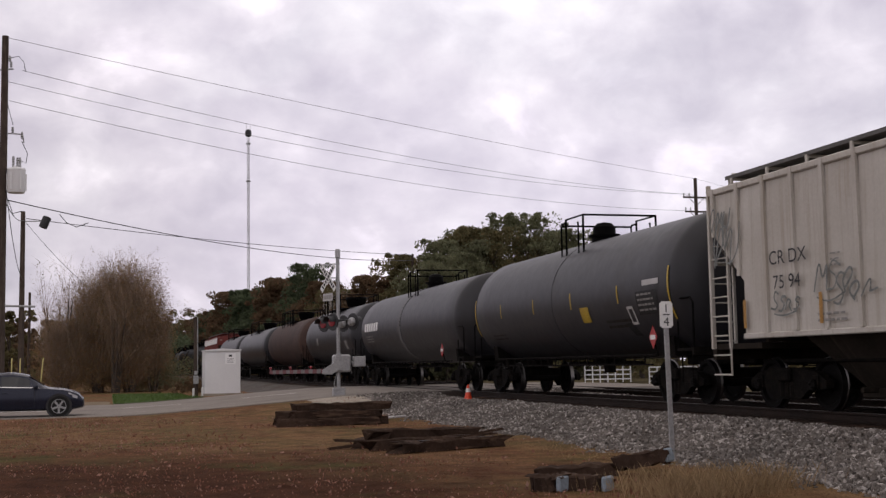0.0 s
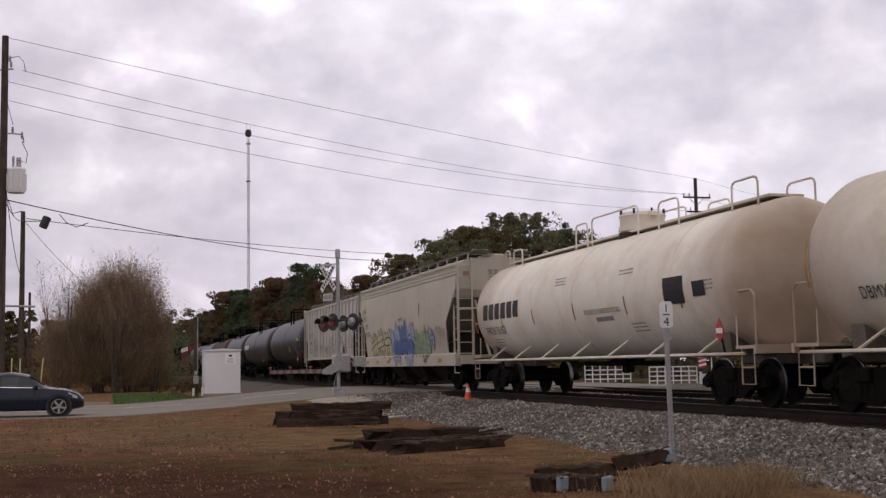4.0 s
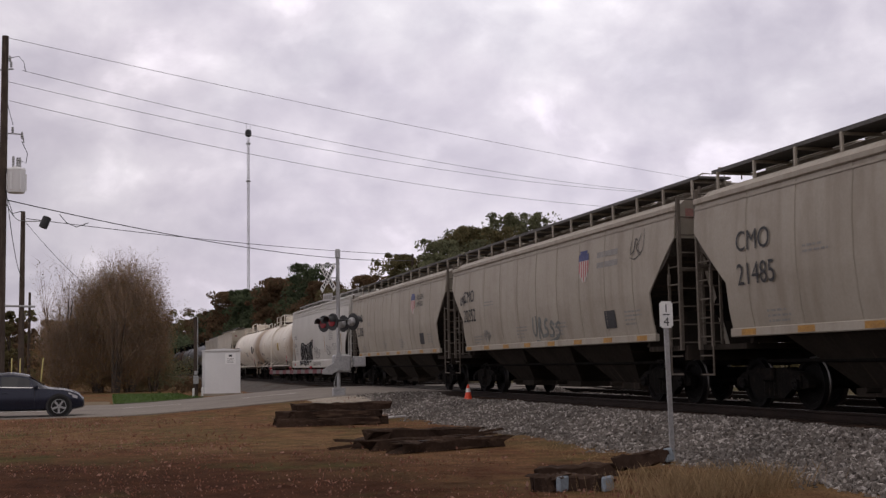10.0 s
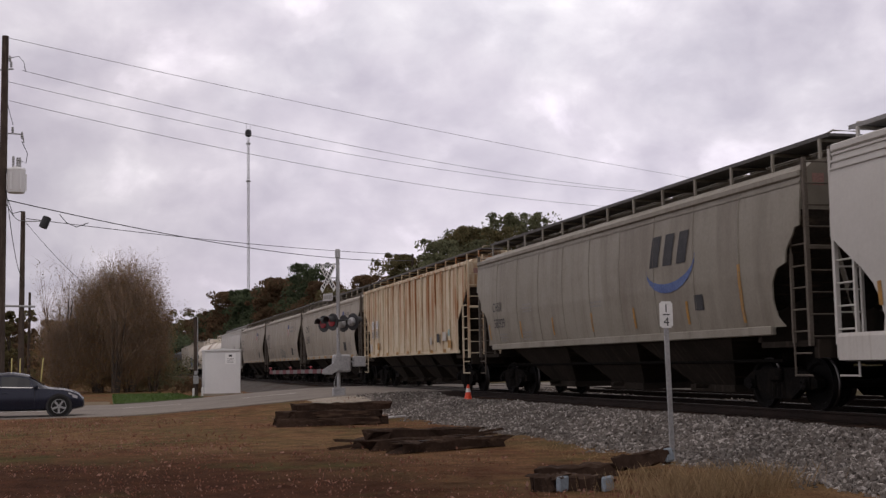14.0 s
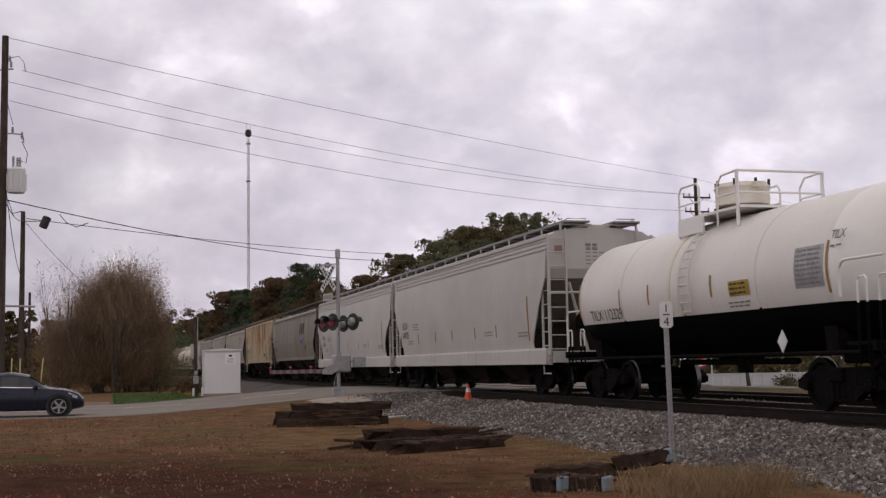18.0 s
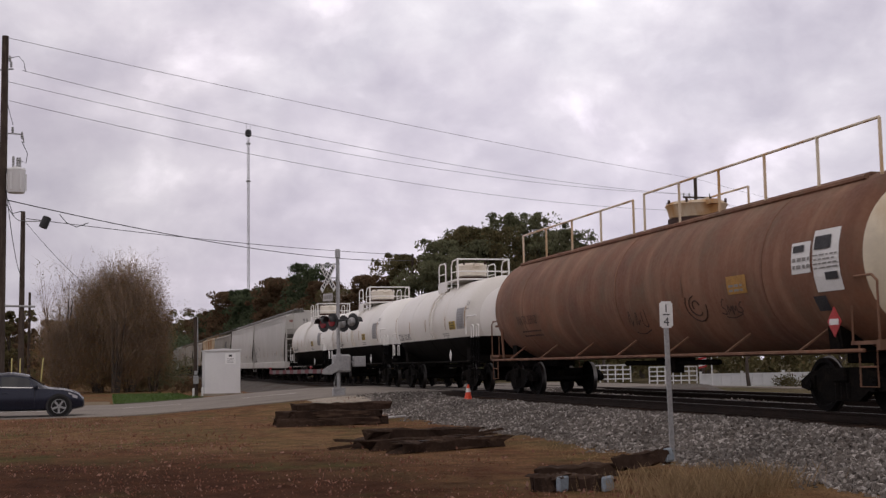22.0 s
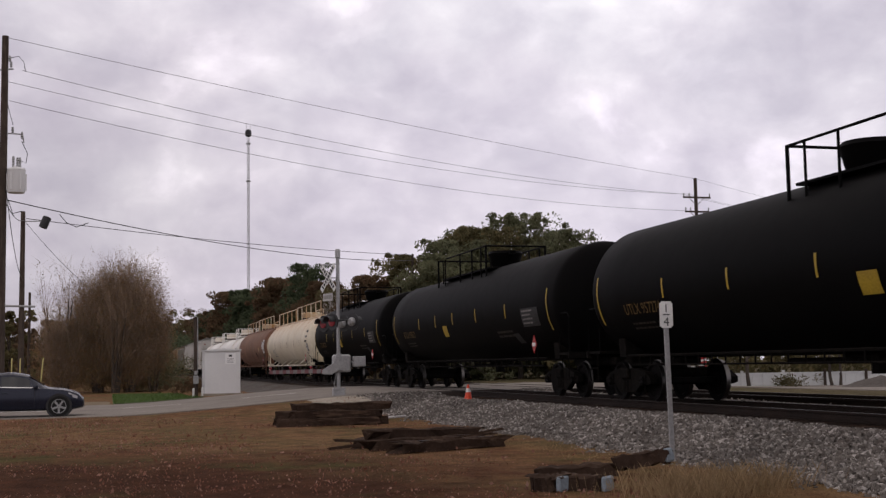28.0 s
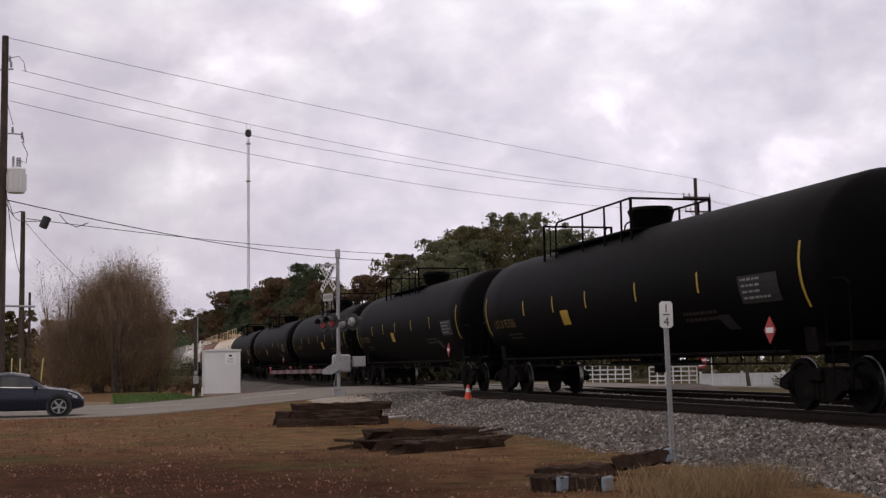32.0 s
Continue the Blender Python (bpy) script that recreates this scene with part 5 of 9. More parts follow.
def domed_top(car, wrap, shell, top):
    """A round manway dome inside a small railed deck, with a pale strap and a bolted ring below it."""
    bm = bmesh.new()
    lathe(bm, [(top - 0.15, 0.34), (top + 0.16, 0.34), (top + 0.17, 0.42), (top + 0.22, 0.42), (top + 0.23, 0.30), (top + 0.42, 0.29), (top + 0.52, 0.2), (top + 0.55, 0.05)], 20, "z", pose(0, 0.1, 0))
    part("valve_housing", bm, M_BLACK, car, "round black manway dome", smooth=True)
    bm = bmesh.new()
    lathe(bm, [(0.14, 1.49), (0.14, 1.508), (0.52, 1.508), (0.52, 1.49)], 48, "y", Matrix.Translation((0, 0, 2.62)))
    part("pale_strap", bm, M_DUSTSTRAP, shell, "dusty pale strap round the shell", smooth=True)
    for i in range(16):
        a = math.pi * (0.55 + 0.45 * i / 15)
        bm = bmesh.new()
        lathe(bm, [(1.49, 0.02), (1.52, 0.02), (1.528, 0.012)], 6, "x", pose(0, 0.1, 2.62, 0, math.degrees(-a), 0))
        part("bolt_head", bm, M_BLACK, shell)
    zt = top + 0.62
    for x in (-1.0, 1.0):
        bm = bmesh.new()
        tube(bm, [(x, 0.62, top - 0.55), (x, 0.62, zt - 0.14), (x, 0.58, zt - 0.08), (x, 0.3, zt - 0.08)], 0.026, 6)
        tube(bm, [(x, 0.28, top - 0.55), (x, 0.28, zt), (x, -0.9, zt), (x, -0.9, top - 0.5)], 0.03, 6)
        tube(bm, [(x, -0.5, zt - 0.16), (x, -0.56, zt - 0.14), (x, -0.56, top - 0.5)], 0.022, 5)
        part("top_railing", bm, M_BLACK, car)
    bm = bmesh.new()
    for y, z in ((0.62, zt - 0.12), (-0.9, zt)):
        rod(bm, (-1.0, y, z), (1.0, y, z), 0.026, 6)
    part("cross_railing", bm, M_BLACK, car)


def black_tank(half, number="", paint=M_BLACK, marks=True, seed=0, square=2.1, turned=1, strips=(5.1, 2.95, 0.8, -1.9, -4.7), off=0.3, span=1.0, dome=False):
    label = "glossy black tank car with yellow reflector strips" if paint is M_BLACK else "weathered dark grey tank car with a top housing"
    car, wrap, lb, shell = tank_car(half, 1.545 if marks else 1.5, 2.66 if marks else 2.62, paint, label, band=[0.1] if dome else [])
    top = 4.15 if marks else 4.10
    k = half / 10.0
    kk = min(1.0, k)

    def at(v):
        return (v * span * turned + (off if turned > 0 else -1.28)) * kk
    if dome:
        domed_top(car, wrap, shell, top)
    else:
        top_housing(car, at(-1.2), top, 0.46, 0.56, M_BLACK, 1.18)
        bm = bmesh.new()
        box(bm, -0.58, (at(3.4) + at(-2.2)) / 2, top - 0.05, 0.62, 5.6 * kk * span, 0.05)
        part("top_walkway", bm, M_BLACK, car)
        zt = top + 0.64
        for x in (-1.0, 1.0):
            y0, y1 = at(2.6), at(-2.25)
            d = math.copysign(0.18, y0 - y1)
            bm = bmesh.new()
            tube(bm, [(x, y0, top - 0.55), (x, y0, zt - 0.16), (x, y0 - d * 0.35, zt - 0.05), (x, y0 - d, zt), (x, y1, zt)], 0.026, 6)
            for v in (0.7, -0.7, -1.7, -2.25):
                rod(bm, (x, at(v), top - 0.55), (x, at(v), zt), 0.026, 6)
            part("top_railing", bm, M_BLACK, car)
        for v in (-2.25, 3.5):
            bm = bmesh.new()
            rod(bm, (-1.02, at(v), zt), (1.02, at(v), zt), 0.028, 6)
            for x in (-1.0, 1.0):
                rod(bm, (x, at(v), top - 0.7), (x, at(v), zt), 0.036, 6)
                if v > 0:
                    tube(bm, [(x * 0.86, at(v), zt), (x * 0.82, at(v), zt - 0.1), (x * 0.82, at(v), top - 0.5)], 0.02, 5)
            part("cross_railing", bm, M_BLACK, car)
    if marks:
        side_marks(car, wrap, [q * k for q in strips], [8.4 * k, -8.3 * k], (2.35, 2.75), M_YELLOW, (1.9, 3.0))
        bm = bmesh.new()
        decal(bm, wrap, square * k + 0.26, square * k - 0.26, 2.0, 2.36, 0.012)
        part("warning_placard", bm, M_YELLOW, car, "yellow rectangular warning panel")
        bm = bmesh.new()
        decal(bm, wrap, -6.3 * k, -7.6 * k, 2.05, 2.55, 0.012)
        pl = part("test_panel", bm, M_DIMPLATE, car, "dull grey stencilled data panel")
        bm = bmesh.new()
        bars(bm, lambda z: wrap(z) - 0.01, -6.4 * k, 2.5, 4, 1.05, 0.05, 0.11, random.Random(seed))
        part("panel_writing", bm, M_FADED, pl)
        bm = bmesh.new()
        decal(bm, wrap, -5.3 * k, -5.75 * k, 1.62, 1.9, 0.012, 2, 0.12)
        part("route_card_board", bm, M_DIMPLATE, car)
        bm = bmesh.new()
        bars(bm, wrap, -3.9 * k, 2.0, 2, 1.4, 0.07, 0.12)
        part("stencil_text", bm, M_OLDYEL, car)
        if number:
            letters(number, 0.24, 2.08, 7.0 * k + (0.75 if off > 1 else 0.0), wrap, M_DIMYEL, car, squeeze=0.95)
        bm = bmesh.new()
        bars(bm, wrap, 6.9 * k, 1.9, 2, 1.2, 0.05, 0.1)
        part("stencil_text", bm, M_OLDYEL, car)
        placard(car, wrap, -7.3 * k, 1.55)
    bm = bmesh.new()
    rod(bm, (-1.25, -half + 2.6, 1.02), (-1.25, half - 2.6, 1.02), 0.03, 5)
    for y in np.arange(-half + 3.2, half - 3.2, 0.55):
        rod(bm, (-1.25, float(y), 1.02), (-1.25, float(y), 0.82), 0.02, 4)
    rod(bm, (-1.25, -half + 2.8, 0.82), (-1.25, half - 2.8, 0.82), 0.02, 5)
    part("brake_pipe", bm, M_GEAR, car)
    return car, wrap


# distant head of the train
for a, b, paint in ((-260, -242, M_BLACK), (-242, -224, M_BLACK), (-224, -206, M_DKGREY), (-206, -188, M_BLACK), (-188, -169.5, M_BLACK), (-169.5, -150.5, M_BLACK)):
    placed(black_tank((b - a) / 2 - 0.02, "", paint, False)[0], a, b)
car, wrap, lb = hopper(9.2, M_REDCAR, "ribbed", "faded red ribbed hopper car with a pale roof", 3)
bm = bmesh.new()
decal(bm, wrap, lb - 0.1, -lb + 0.1, 3.5, 4.1, 0.06, 2)
part("pale_band", bm, M_WHITE, car, "pale band under the eave")
placed(car, -150.5, -132)
for a, b, paint in ((-132, -112, M_DKGREY), (-112, -91.7, M_DKGREY), (-91.7, -74.2, M_RUSTTANK)):
    placed(black_tank((b - a) / 2 - 0.02, "", paint, False)[0], a, b)
car, wrap = black_tank(8.0, "", M_DKGREY, False)
bm = bmesh.new()
for y, z in ((3.0, 2.2), (-3.6, 2.2), (-5.0, 1.9)):
    decal(bm, wrap, y, y - 0.5, z, z + 0.4, 0.012)
part("stencil_panel", bm, M_FADED, car)
placed(car, -74.2, -58.2)
# grey-black tank with block lettering
car, wrap = black_tank(9.0, "", M_DKGREY, False, dome=True)
bm = bmesh.new()
for i in range(6):
    y = 6.9 - i * 0.46
    decal(bm, wrap, y, y - 0.36, 2.55, 2.90, 0.012, 2)
part("block_lettering", bm, M_WHITE, car, "row of white block shapes on the shell")
bm = bmesh.new()
bars(bm, wrap, 6.6, 2.35, 3, 1.3, 0.06, 0.11)
part("stencil_text", bm, M_FADED, car)
placard(car, wrap, -6.2, 1.55)
placed(car, -58.2, -40.2)
car, wrap = black_tank(8.05, "", M_DKGREY, True, 3, square=-2.55, strips=(5.3, 1.85, -1.55, -5.1), dome=True)
bm = bmesh.new()
for ya, yb, za, zb in ((-4.5, -4.82, 1.86, 1.92), (-4.5, -4.82, 2.20, 2.26), (-4.5, -4.56, 1.9, 2.22), (-4.76, -4.82, 1.9, 2.22), (-5.45, -6.25, 2.66, 2.78)):
    decal(bm, wrap, ya, yb, za, zb, 0.012, 1)
part("stencil_panel", bm, M_SIGNGREY, car, "pale stencilled frame and line of writing")
placed(car, -40.2, -24.1)


def rung_marks(car, wrap, ys, z0=1.75, z1=2.25, material=M_OCHRE):
    for y in ys:
        bm = bmesh.new()
        decal(bm, wrap, y + 0.05, y - 0.05, z0, z1, 0.058 if wrap(2) == -1.52 else 0.01)
        part("reflector_strip", bm, material, car)


def lift_wrap(wrap, d):
    return lambda z: wrap(z) - d


# ribbed white hopper
car, wrap, lb = hopper(8.3, M_CREAMRIB, "ribbed", "soiled white ribbed covered hopper with small spray tags", 4, 0.2)
w2 = lift_wrap(wrap, 0.045)
letters("CR DX", 0.24, 2.50, 5.7, w2, M_INK, car, squeeze=1.15)
letters("75 94", 0.24, 2.08, 5.6, w2, M_INK, car, squeeze=1.15)
rung_marks(car, wrap, [6.6, 4.2, -0.9, -3.2, -6.6], 1.45, 1.95)
bm = bmesh.new()
for i, (y, z, w, h) in enumerate(((7.9, 2.6, 0.9, 1.0), (5.7, 1.7, 0.9, 0.35), (3.9, 1.75, 1.2, 0.6), (2.4, 1.75, 1.4, 0.55), (-0.6, 2.0, 1.4, 0.7), (-2.9, 2.1, 1.4, 0.4), (-5.6, 1.9, 1.2, 0.55), (7.85, 3.3, 0.8, 0.5), (4.4, 1.95, 1.0, 0.7), (0.6, 1.6, 1.3, 0.5), (-4.2, 1.75, 1.1, 0.6))):
    scrawl(bm, w2, y, z, w, h, 20 + i, 0.048, 0.012)
part("spray_tag", bm, M_TAGGREEN, car, "thin grey spray tags")
for y in (1.9, -3.4):
    bm = bmesh.new()
    ring = [(y + 0.17 * math.cos(a * 0.3), 2.75 + 0.17 * math.sin(a * 0.3)) for a in range(22)]
    ribbon(bm, w2, ring, 0.05, 0.012)
    part("ring_mark", bm, M_RED, car, "small red ring mark")
bm = bmesh.new()
decal(bm, w2, -4.4, -4.8, 1.55, 1.85, 0.012)
part("data_panel", bm, M_INK, car)
bm = bmesh.new()
for y, z in ((4.3, 1.62), (-1.5, 1.75), (0.8, 1.9)):
    bars(bm, w2, y, z, 2, 0.8, 0.05, 0.1)
bars(bm, w2, 3.9, 2.55, 3, 0.28, 0.03, 0.09)
part("stencil_text", bm, M_FADED, car)
placed(car, -24.1, -7.4)

# tan hopper with coloured spray paint
car, wrap, lb = hopper(8.22, M_TANCAR, "banded", "dusty tan covered hopper with blue and green spray paint", 3)
bm = bmesh.new()
decal(bm, wrap, 6.6, 5.4, 2.05, 2.75, 0.008)
part("number_panel", bm, M_CREAMRIB, car)
letters("SIRX", 0.2, 2.5, 6.4, wrap, M_INK, car, squeeze=1.0)
letters("525272", 0.2, 2.15, 6.45, wrap, M_INK, car, squeeze=1.0)
wb = over_band(wrap)
for y, w, mm, seed, z0, h in ((5.4, 1.3, M_SPRAYYEL, 1, 1.40, 0.75), (4.2, 1.3, M_SPRAYYEL, 2, 1.40, 0.85), (3.0, 1.4, M_SPRAYYEL, 3, 1.36, 0.8), (1.5, 1.5, M_PALEBLUE, 4, 1.0, 1.4), (0.3, 1.4, M_BLUE, 5, 1.25, 1.1), (-0.8, 1.4, M_PALEBLUE, 6, 1.0, 1.35),
                       (-2.1, 1.2, M_GREEN, 7, 1.3, 0.85), (-3.1, 1.4, M_GREEN, 8, 1.2, 0.95), (-4.5, 0.55, M_PALEBLUE, 9, 1.55, 0.5)):
    bm, bo = bmesh.new(), bmesh.new()
    piece_shape(bm, bo, wb, y, z0, w, h, seed, 0.008 + 0.003 * (seed % 3), 0.045, 0.26)
    sp = part("spray_piece", bm, mm, car, "bold sprayed shape on the lower side")
    part("spray_outline", bo, M_BLUE if mm is M_PALEBLUE else M_INK if mm is M_SPRAYYEL else M_TAGGREEN, sp)
for i in range(4):
    bm, bo = bmesh.new(), bmesh.new()
    piece_shape(bm, bo, wb, 1.3 - 0.8 * i, 1.34, 0.95, 0.5, 51 + i, 0.034 + 0.002 * (i % 2), 0.02, 0.2)
    bo.free()
    part("spray_fill", bm, M_BLUE, car, "solid blue lower part of the sprayed shapes")
bm = bmesh.new()
for i, (y, w, h) in enumerate(((-5.0, 0.8, 1.0), (-5.8, 0.9, 0.9))):
    scrawl(bm, wrap, y, 1.5, w, h, 45 + i, 0.03, 0.012)
part("spray_drips", bm, M_FADERED, car, "thin faded red-brown strokes")
bm = bmesh.new()
for i, (y, z, w, h) in enumerate(((7.2, 2.9, 0.9, 0.3), (7.2, 3.2, 0.8, 0.25), (0.3, 2.6, 0.6, 0.2))):
    scrawl(bm, wrap, y, z, w, h, 40 + i, 0.03, 0.01)
decal(bm, wrap, -3.0, -3.06, 2.65, 3.15, 0.008)
part("spray_tag", bm, M_INK, car)
for i in range(7):
    bm = bmesh.new()
    box(bm, -1.594, 6.2 - i * 2.0, 1.04, 0.006, 0.45, 0.13)
    part("reflector_strip", bm, M_OCHRE, car)
placed(car, -7.4, 9.05)


def pale_tank(a, b, paint, label, rr=1.5, zc=2.62):
    half = (b - a) / 2 - 0.02
    car, wrap, lb, shell = tank_car(half, rr, zc, paint, label)
    side_rail(car, half, 1.0, paint, wrap, zc)
    return car, wrap, lb, half, shell


# white tank with block lettering
car, wrap, lb, half, shell = pale_tank(9.4, 28.0, M_WHITETANK, "dusty white tank car with dark block lettering")
top = 4.10
for i in range(6):
    y = 7.3 - i * 0.56
    bm = bmesh.new()
    decal(bm, wrap, y, y - 0.42, 2.36, 2.82, 0.012, 4, -0.08)
    part("block_lettering", bm, M_INK, car, "dark slanting block of the owner's lettering")
letters("PROX 31157", 0.24, 1.92, 7.2, wrap, M_INK, car, squeeze=1.0)
letters("IN CASE OF EMERGENCY CALL", 0.12, 2.18, -0.8, wrap, M_INK, car, squeeze=0.95)
bm = bmesh.new()
bars(bm, wrap, -1.4, 2.1, 1, 1.0, 0.10, 0.1)
for y, z, n in ((6.9, 1.78, 3), (-3.2, 1.9, 3), (-2.9, 3.1, 2), (-6.6, 2.6, 3), (1.2, 3.2, 3)):
    bars(bm, wrap, y, z, n, 0.75, 0.035, 0.08)
part("stencil_text", bm, M_FADED, car)
side_marks(car, wrap, [2.9, -0.1, -3.2, -5.9, 5.6], [8.2], (2.1, 2.5), M_OCHRE, (2.0, 2.6))
top_housing(car, -1.1, top, 0.55, 0.55, M_WHITETANK)
bm = bmesh.new()
box(bm, -0.1, 0, top + 0.06, 0.75, 2 * lb - 1.5, 0.05)
part("top_walkway", bm, M_WHITETANK, car)
for x in (-0.62, 0.62):
    for y0, y1, hh in ((1.7, 0.9, 0.55), (0.6, -2.2, 0.6), (-3.3, -4.3, 0.5), (lb - 0.9, lb - 1.35, 0.42), (lb - 1.7, lb - 2.5, 0.36), (-lb + 1.9, -lb + 0.9, 0.45)):
        bm = bmesh.new()
        tube(bm, [(x, y0, top - 0.15), (x, y0, top + hh - 0.12), (x, y0 - 0.04, top + hh - 0.04), (x, y0 - 0.14, top + hh), (x, y1 + 0.14, top + hh), (x, y1 + 0.04, top + hh - 0.04), (x, y1, top + hh - 0.12), (x, y1, top - 0.15)], 0.024, 6)
        part("top_railing", bm, M_WHITETANK, car)
bm = bmesh.new()
decal(bm, wrap, -5.2, -6.1, 2.2, 2.75, 0.012)
decal(bm, wrap, -6.5, -7.0, 2.3, 2.6, 0.012)
part("data_panel", bm, M_DIMPLATE, car)
placard(car, wrap, -7.6, 1.6)
placed(car, 9.4, 28.0)

# white tank with ladder and platform
car, wrap, lb, half, shell = pale_tank(28.0, 46.9, M_WHITETANK, "dusty white tank car with a side ladder")
letters("DBMX 74057", 0.2, 1.95, 6.9, wrap, M_INK, car, squeeze=0.95)
side_marks(car, wrap, [4.9, 1.9, -1.4, -3.3], [8.2, -7.0], (2.45, 2.9), M_OCHRE, (2.2, 3.0), 0.06)
bm = bmesh.new()
decal(bm, wrap, -2.1, -2.9, 2.2, 2.7, 0.012)
part("warning_placard", bm, M_YELLOW, car, "yellow rectangular warning panel")
top_housing(car, 0.15, top, 0.55, 0.52, M_WHITETANK)
bm = bmesh.new()
box(bm, 0, 0.0, top - 0.12, 1.85, 3.8, 0.05)
part("top_platform", bm, M_WHITETANK, car)


def deck_rails(car, material, y0, ym, y1, top, front):
    """Hooped rails at both sides of a top deck and a rail across its end."""
    for x in (-0.93, 0.93):
        bm = bmesh.new()
        tube(bm, [(x, y0, top - 0.55), (x, y0, top + 0.38), (x, y0 - 0.12, top + 0.5), (x, front, top + 0.5), (x, front - 0.1, top + 0.4), (x, front - 0.1, top - 0.4)], 0.024, 6)
        rod(bm, (x, y0, top + 0.12), (x, front - 0.1, top + 0.12), 0.02, 6)
        part("front_railing", bm, material, car)
        bm = bmesh.new()
        tube(bm, [(x, ym, top - 0.5), (x, ym, top + 0.32), (x, ym - 0.18, top + 0.5), (x, y1, top + 0.52)], 0.024, 6)
        rod(bm, (x, ym, top + 0.1), (x, y1, top + 0.1), 0.02, 6)
        rod(bm, (x, y1, top - 0.55), (x, y1, top + 0.52), 0.036, 6)
        part("top_railing", bm, material, car)
    bm = bmesh.new()
    rod(bm, (-0.95, y1, top + 0.52), (0.95, y1, top + 0.52), 0.026, 6)
    rod(bm, (-0.95, y1, top + 0.1), (0.95, y1, top + 0.1), 0.022, 6)
    part("cross_railing", bm, material, car)


deck_rails(car, M_WHITETANK, 1.95, -0.25, -1.9, top, 0.5)


def side_ladder(car, wrap, y, z0, z1, material, w=0.42):
    bm = bmesh.new()
    zz = [z0 + (z1 - z0) * i / 9 for i in range(10)]
    for s in (-1, 1):
        tube(bm, [(wrap(z) - 0.10, y + s * w / 2, z) for z in zz], 0.02, 5)
    for z in zz:
        rod(bm, (wrap(z) - 0.10, y - w / 2, z), (wrap(z) - 0.10, y + w / 2, z), 0.016, 5)
        rod(bm, (wrap(z) - 0.10, y + w / 2, z), (wrap(z) + 0.03, y + w / 2, z), 0.012, 4)
    part("tank_ladder", bm, material, car)


side_ladder(car, lambda z: wrap(z) if z > 2.62 else -1.5, 0.2, 0.9, 3.95, M_WHITETANK)
bm = bmesh.new()
lathe(bm, [(0.6, 1.49), (0.6, 1.512), (1.0, 1.512), (1.0, 1.49)], 48, "y", Matrix.Translation((0, 0, 2.62)))
part("ladder_band", bm, M_CREAMTANK, shell, smooth=True)
bm = bmesh.new()
bars(bm, wrap, -5.3, 2.95, 2, 0.5, 0.05, 0.1)
bars(bm, wrap, 5.6, 1.75, 1, 1.3, 0.05, 0.1)
bars(bm, wrap, -5.2, 2.35, 4, 0.7, 0.035, 0.1)
part("stencil_text", bm, M_FADED, car)
placard(car, wrap, -6.9, 1.6)
placed(car, 28.0, 46.9)

# pale grey hopper with a large black spray piece
car, wrap, lb = hopper(9.62, M_PALECAR, "banded", "pale grey covered hopper with a large black spray piece", 3, notch=CURVED)
letters("SHQX", 0.26, 2.52, 7.9, wrap, M_INK, car, squeeze=0.95)
letters("40420", 0.26, 2.05, 7.9, wrap, M_INK, car, squeeze=0.95)
rung_marks(car, wrap, [8.25, 1.7, -2.5, -7.2], 1.65, 2.5)
wb = over_band(wrap)
word = spray_word("SKOUT", 0.90, 1.13, 5.85, 4.35, wb, M_BLACKSPRAY, car, "spray_piece", 0.19, 0.010, "solid black sprayed lettering")
spray_word("SKOUT", 0.90, 1.13, 5.85, 4.35, wb, M_SIGNGREY, word, "spray_outline", 0.095, 0.022, "thin white sprayed outline")
spray_word("SKOUT", 0.90, 1.13, 5.85, 4.35, wb, M_BLACKSPRAY, word, "spray_face", 0.062, 0.034)
bm = bmesh.new()
for i, (y, z, w, h) in enumerate(((0.9, 1.5, 1.9, 0.62), (-2.9, 1.62, 1.5, 0.5), (-4.7, 1.75, 1.7, 0.5))):
    scrawl(bm, wrap, y, z, w, h, 70 + i, 0.035, 0.012)
part("spray_tag", bm, M_INK, car)
bm = bmesh.new()
scrawl(bm, wb, 1.2, 0.98, 2.6, 0.22, 78, 0.03, 0.012)
part("spray_tag", bm, M_INK, car, "small black tag along the sill")
bm = bmesh.new()
for z in (0, 1):
    bars(bm, wrap, 7.6, 1.95, 4, 0.8, 0.05, 0.1)
bars(bm, wrap, -3.9, 2.85, 7, 1.1, 0.05, 0.09)
part("stencil_text", bm, M_FADED, car)
for y in (8.4, 7.9, -8.6, -6.6, 4.0):
    bm = bmesh.new()
    box(bm, -1.594, y, 1.04, 0.006, 0.3, 0.14)
    part("sill_plate", bm, M_RED if y == 7.9 else M_FADED, car)
placed(car, 46.9, 66.2)


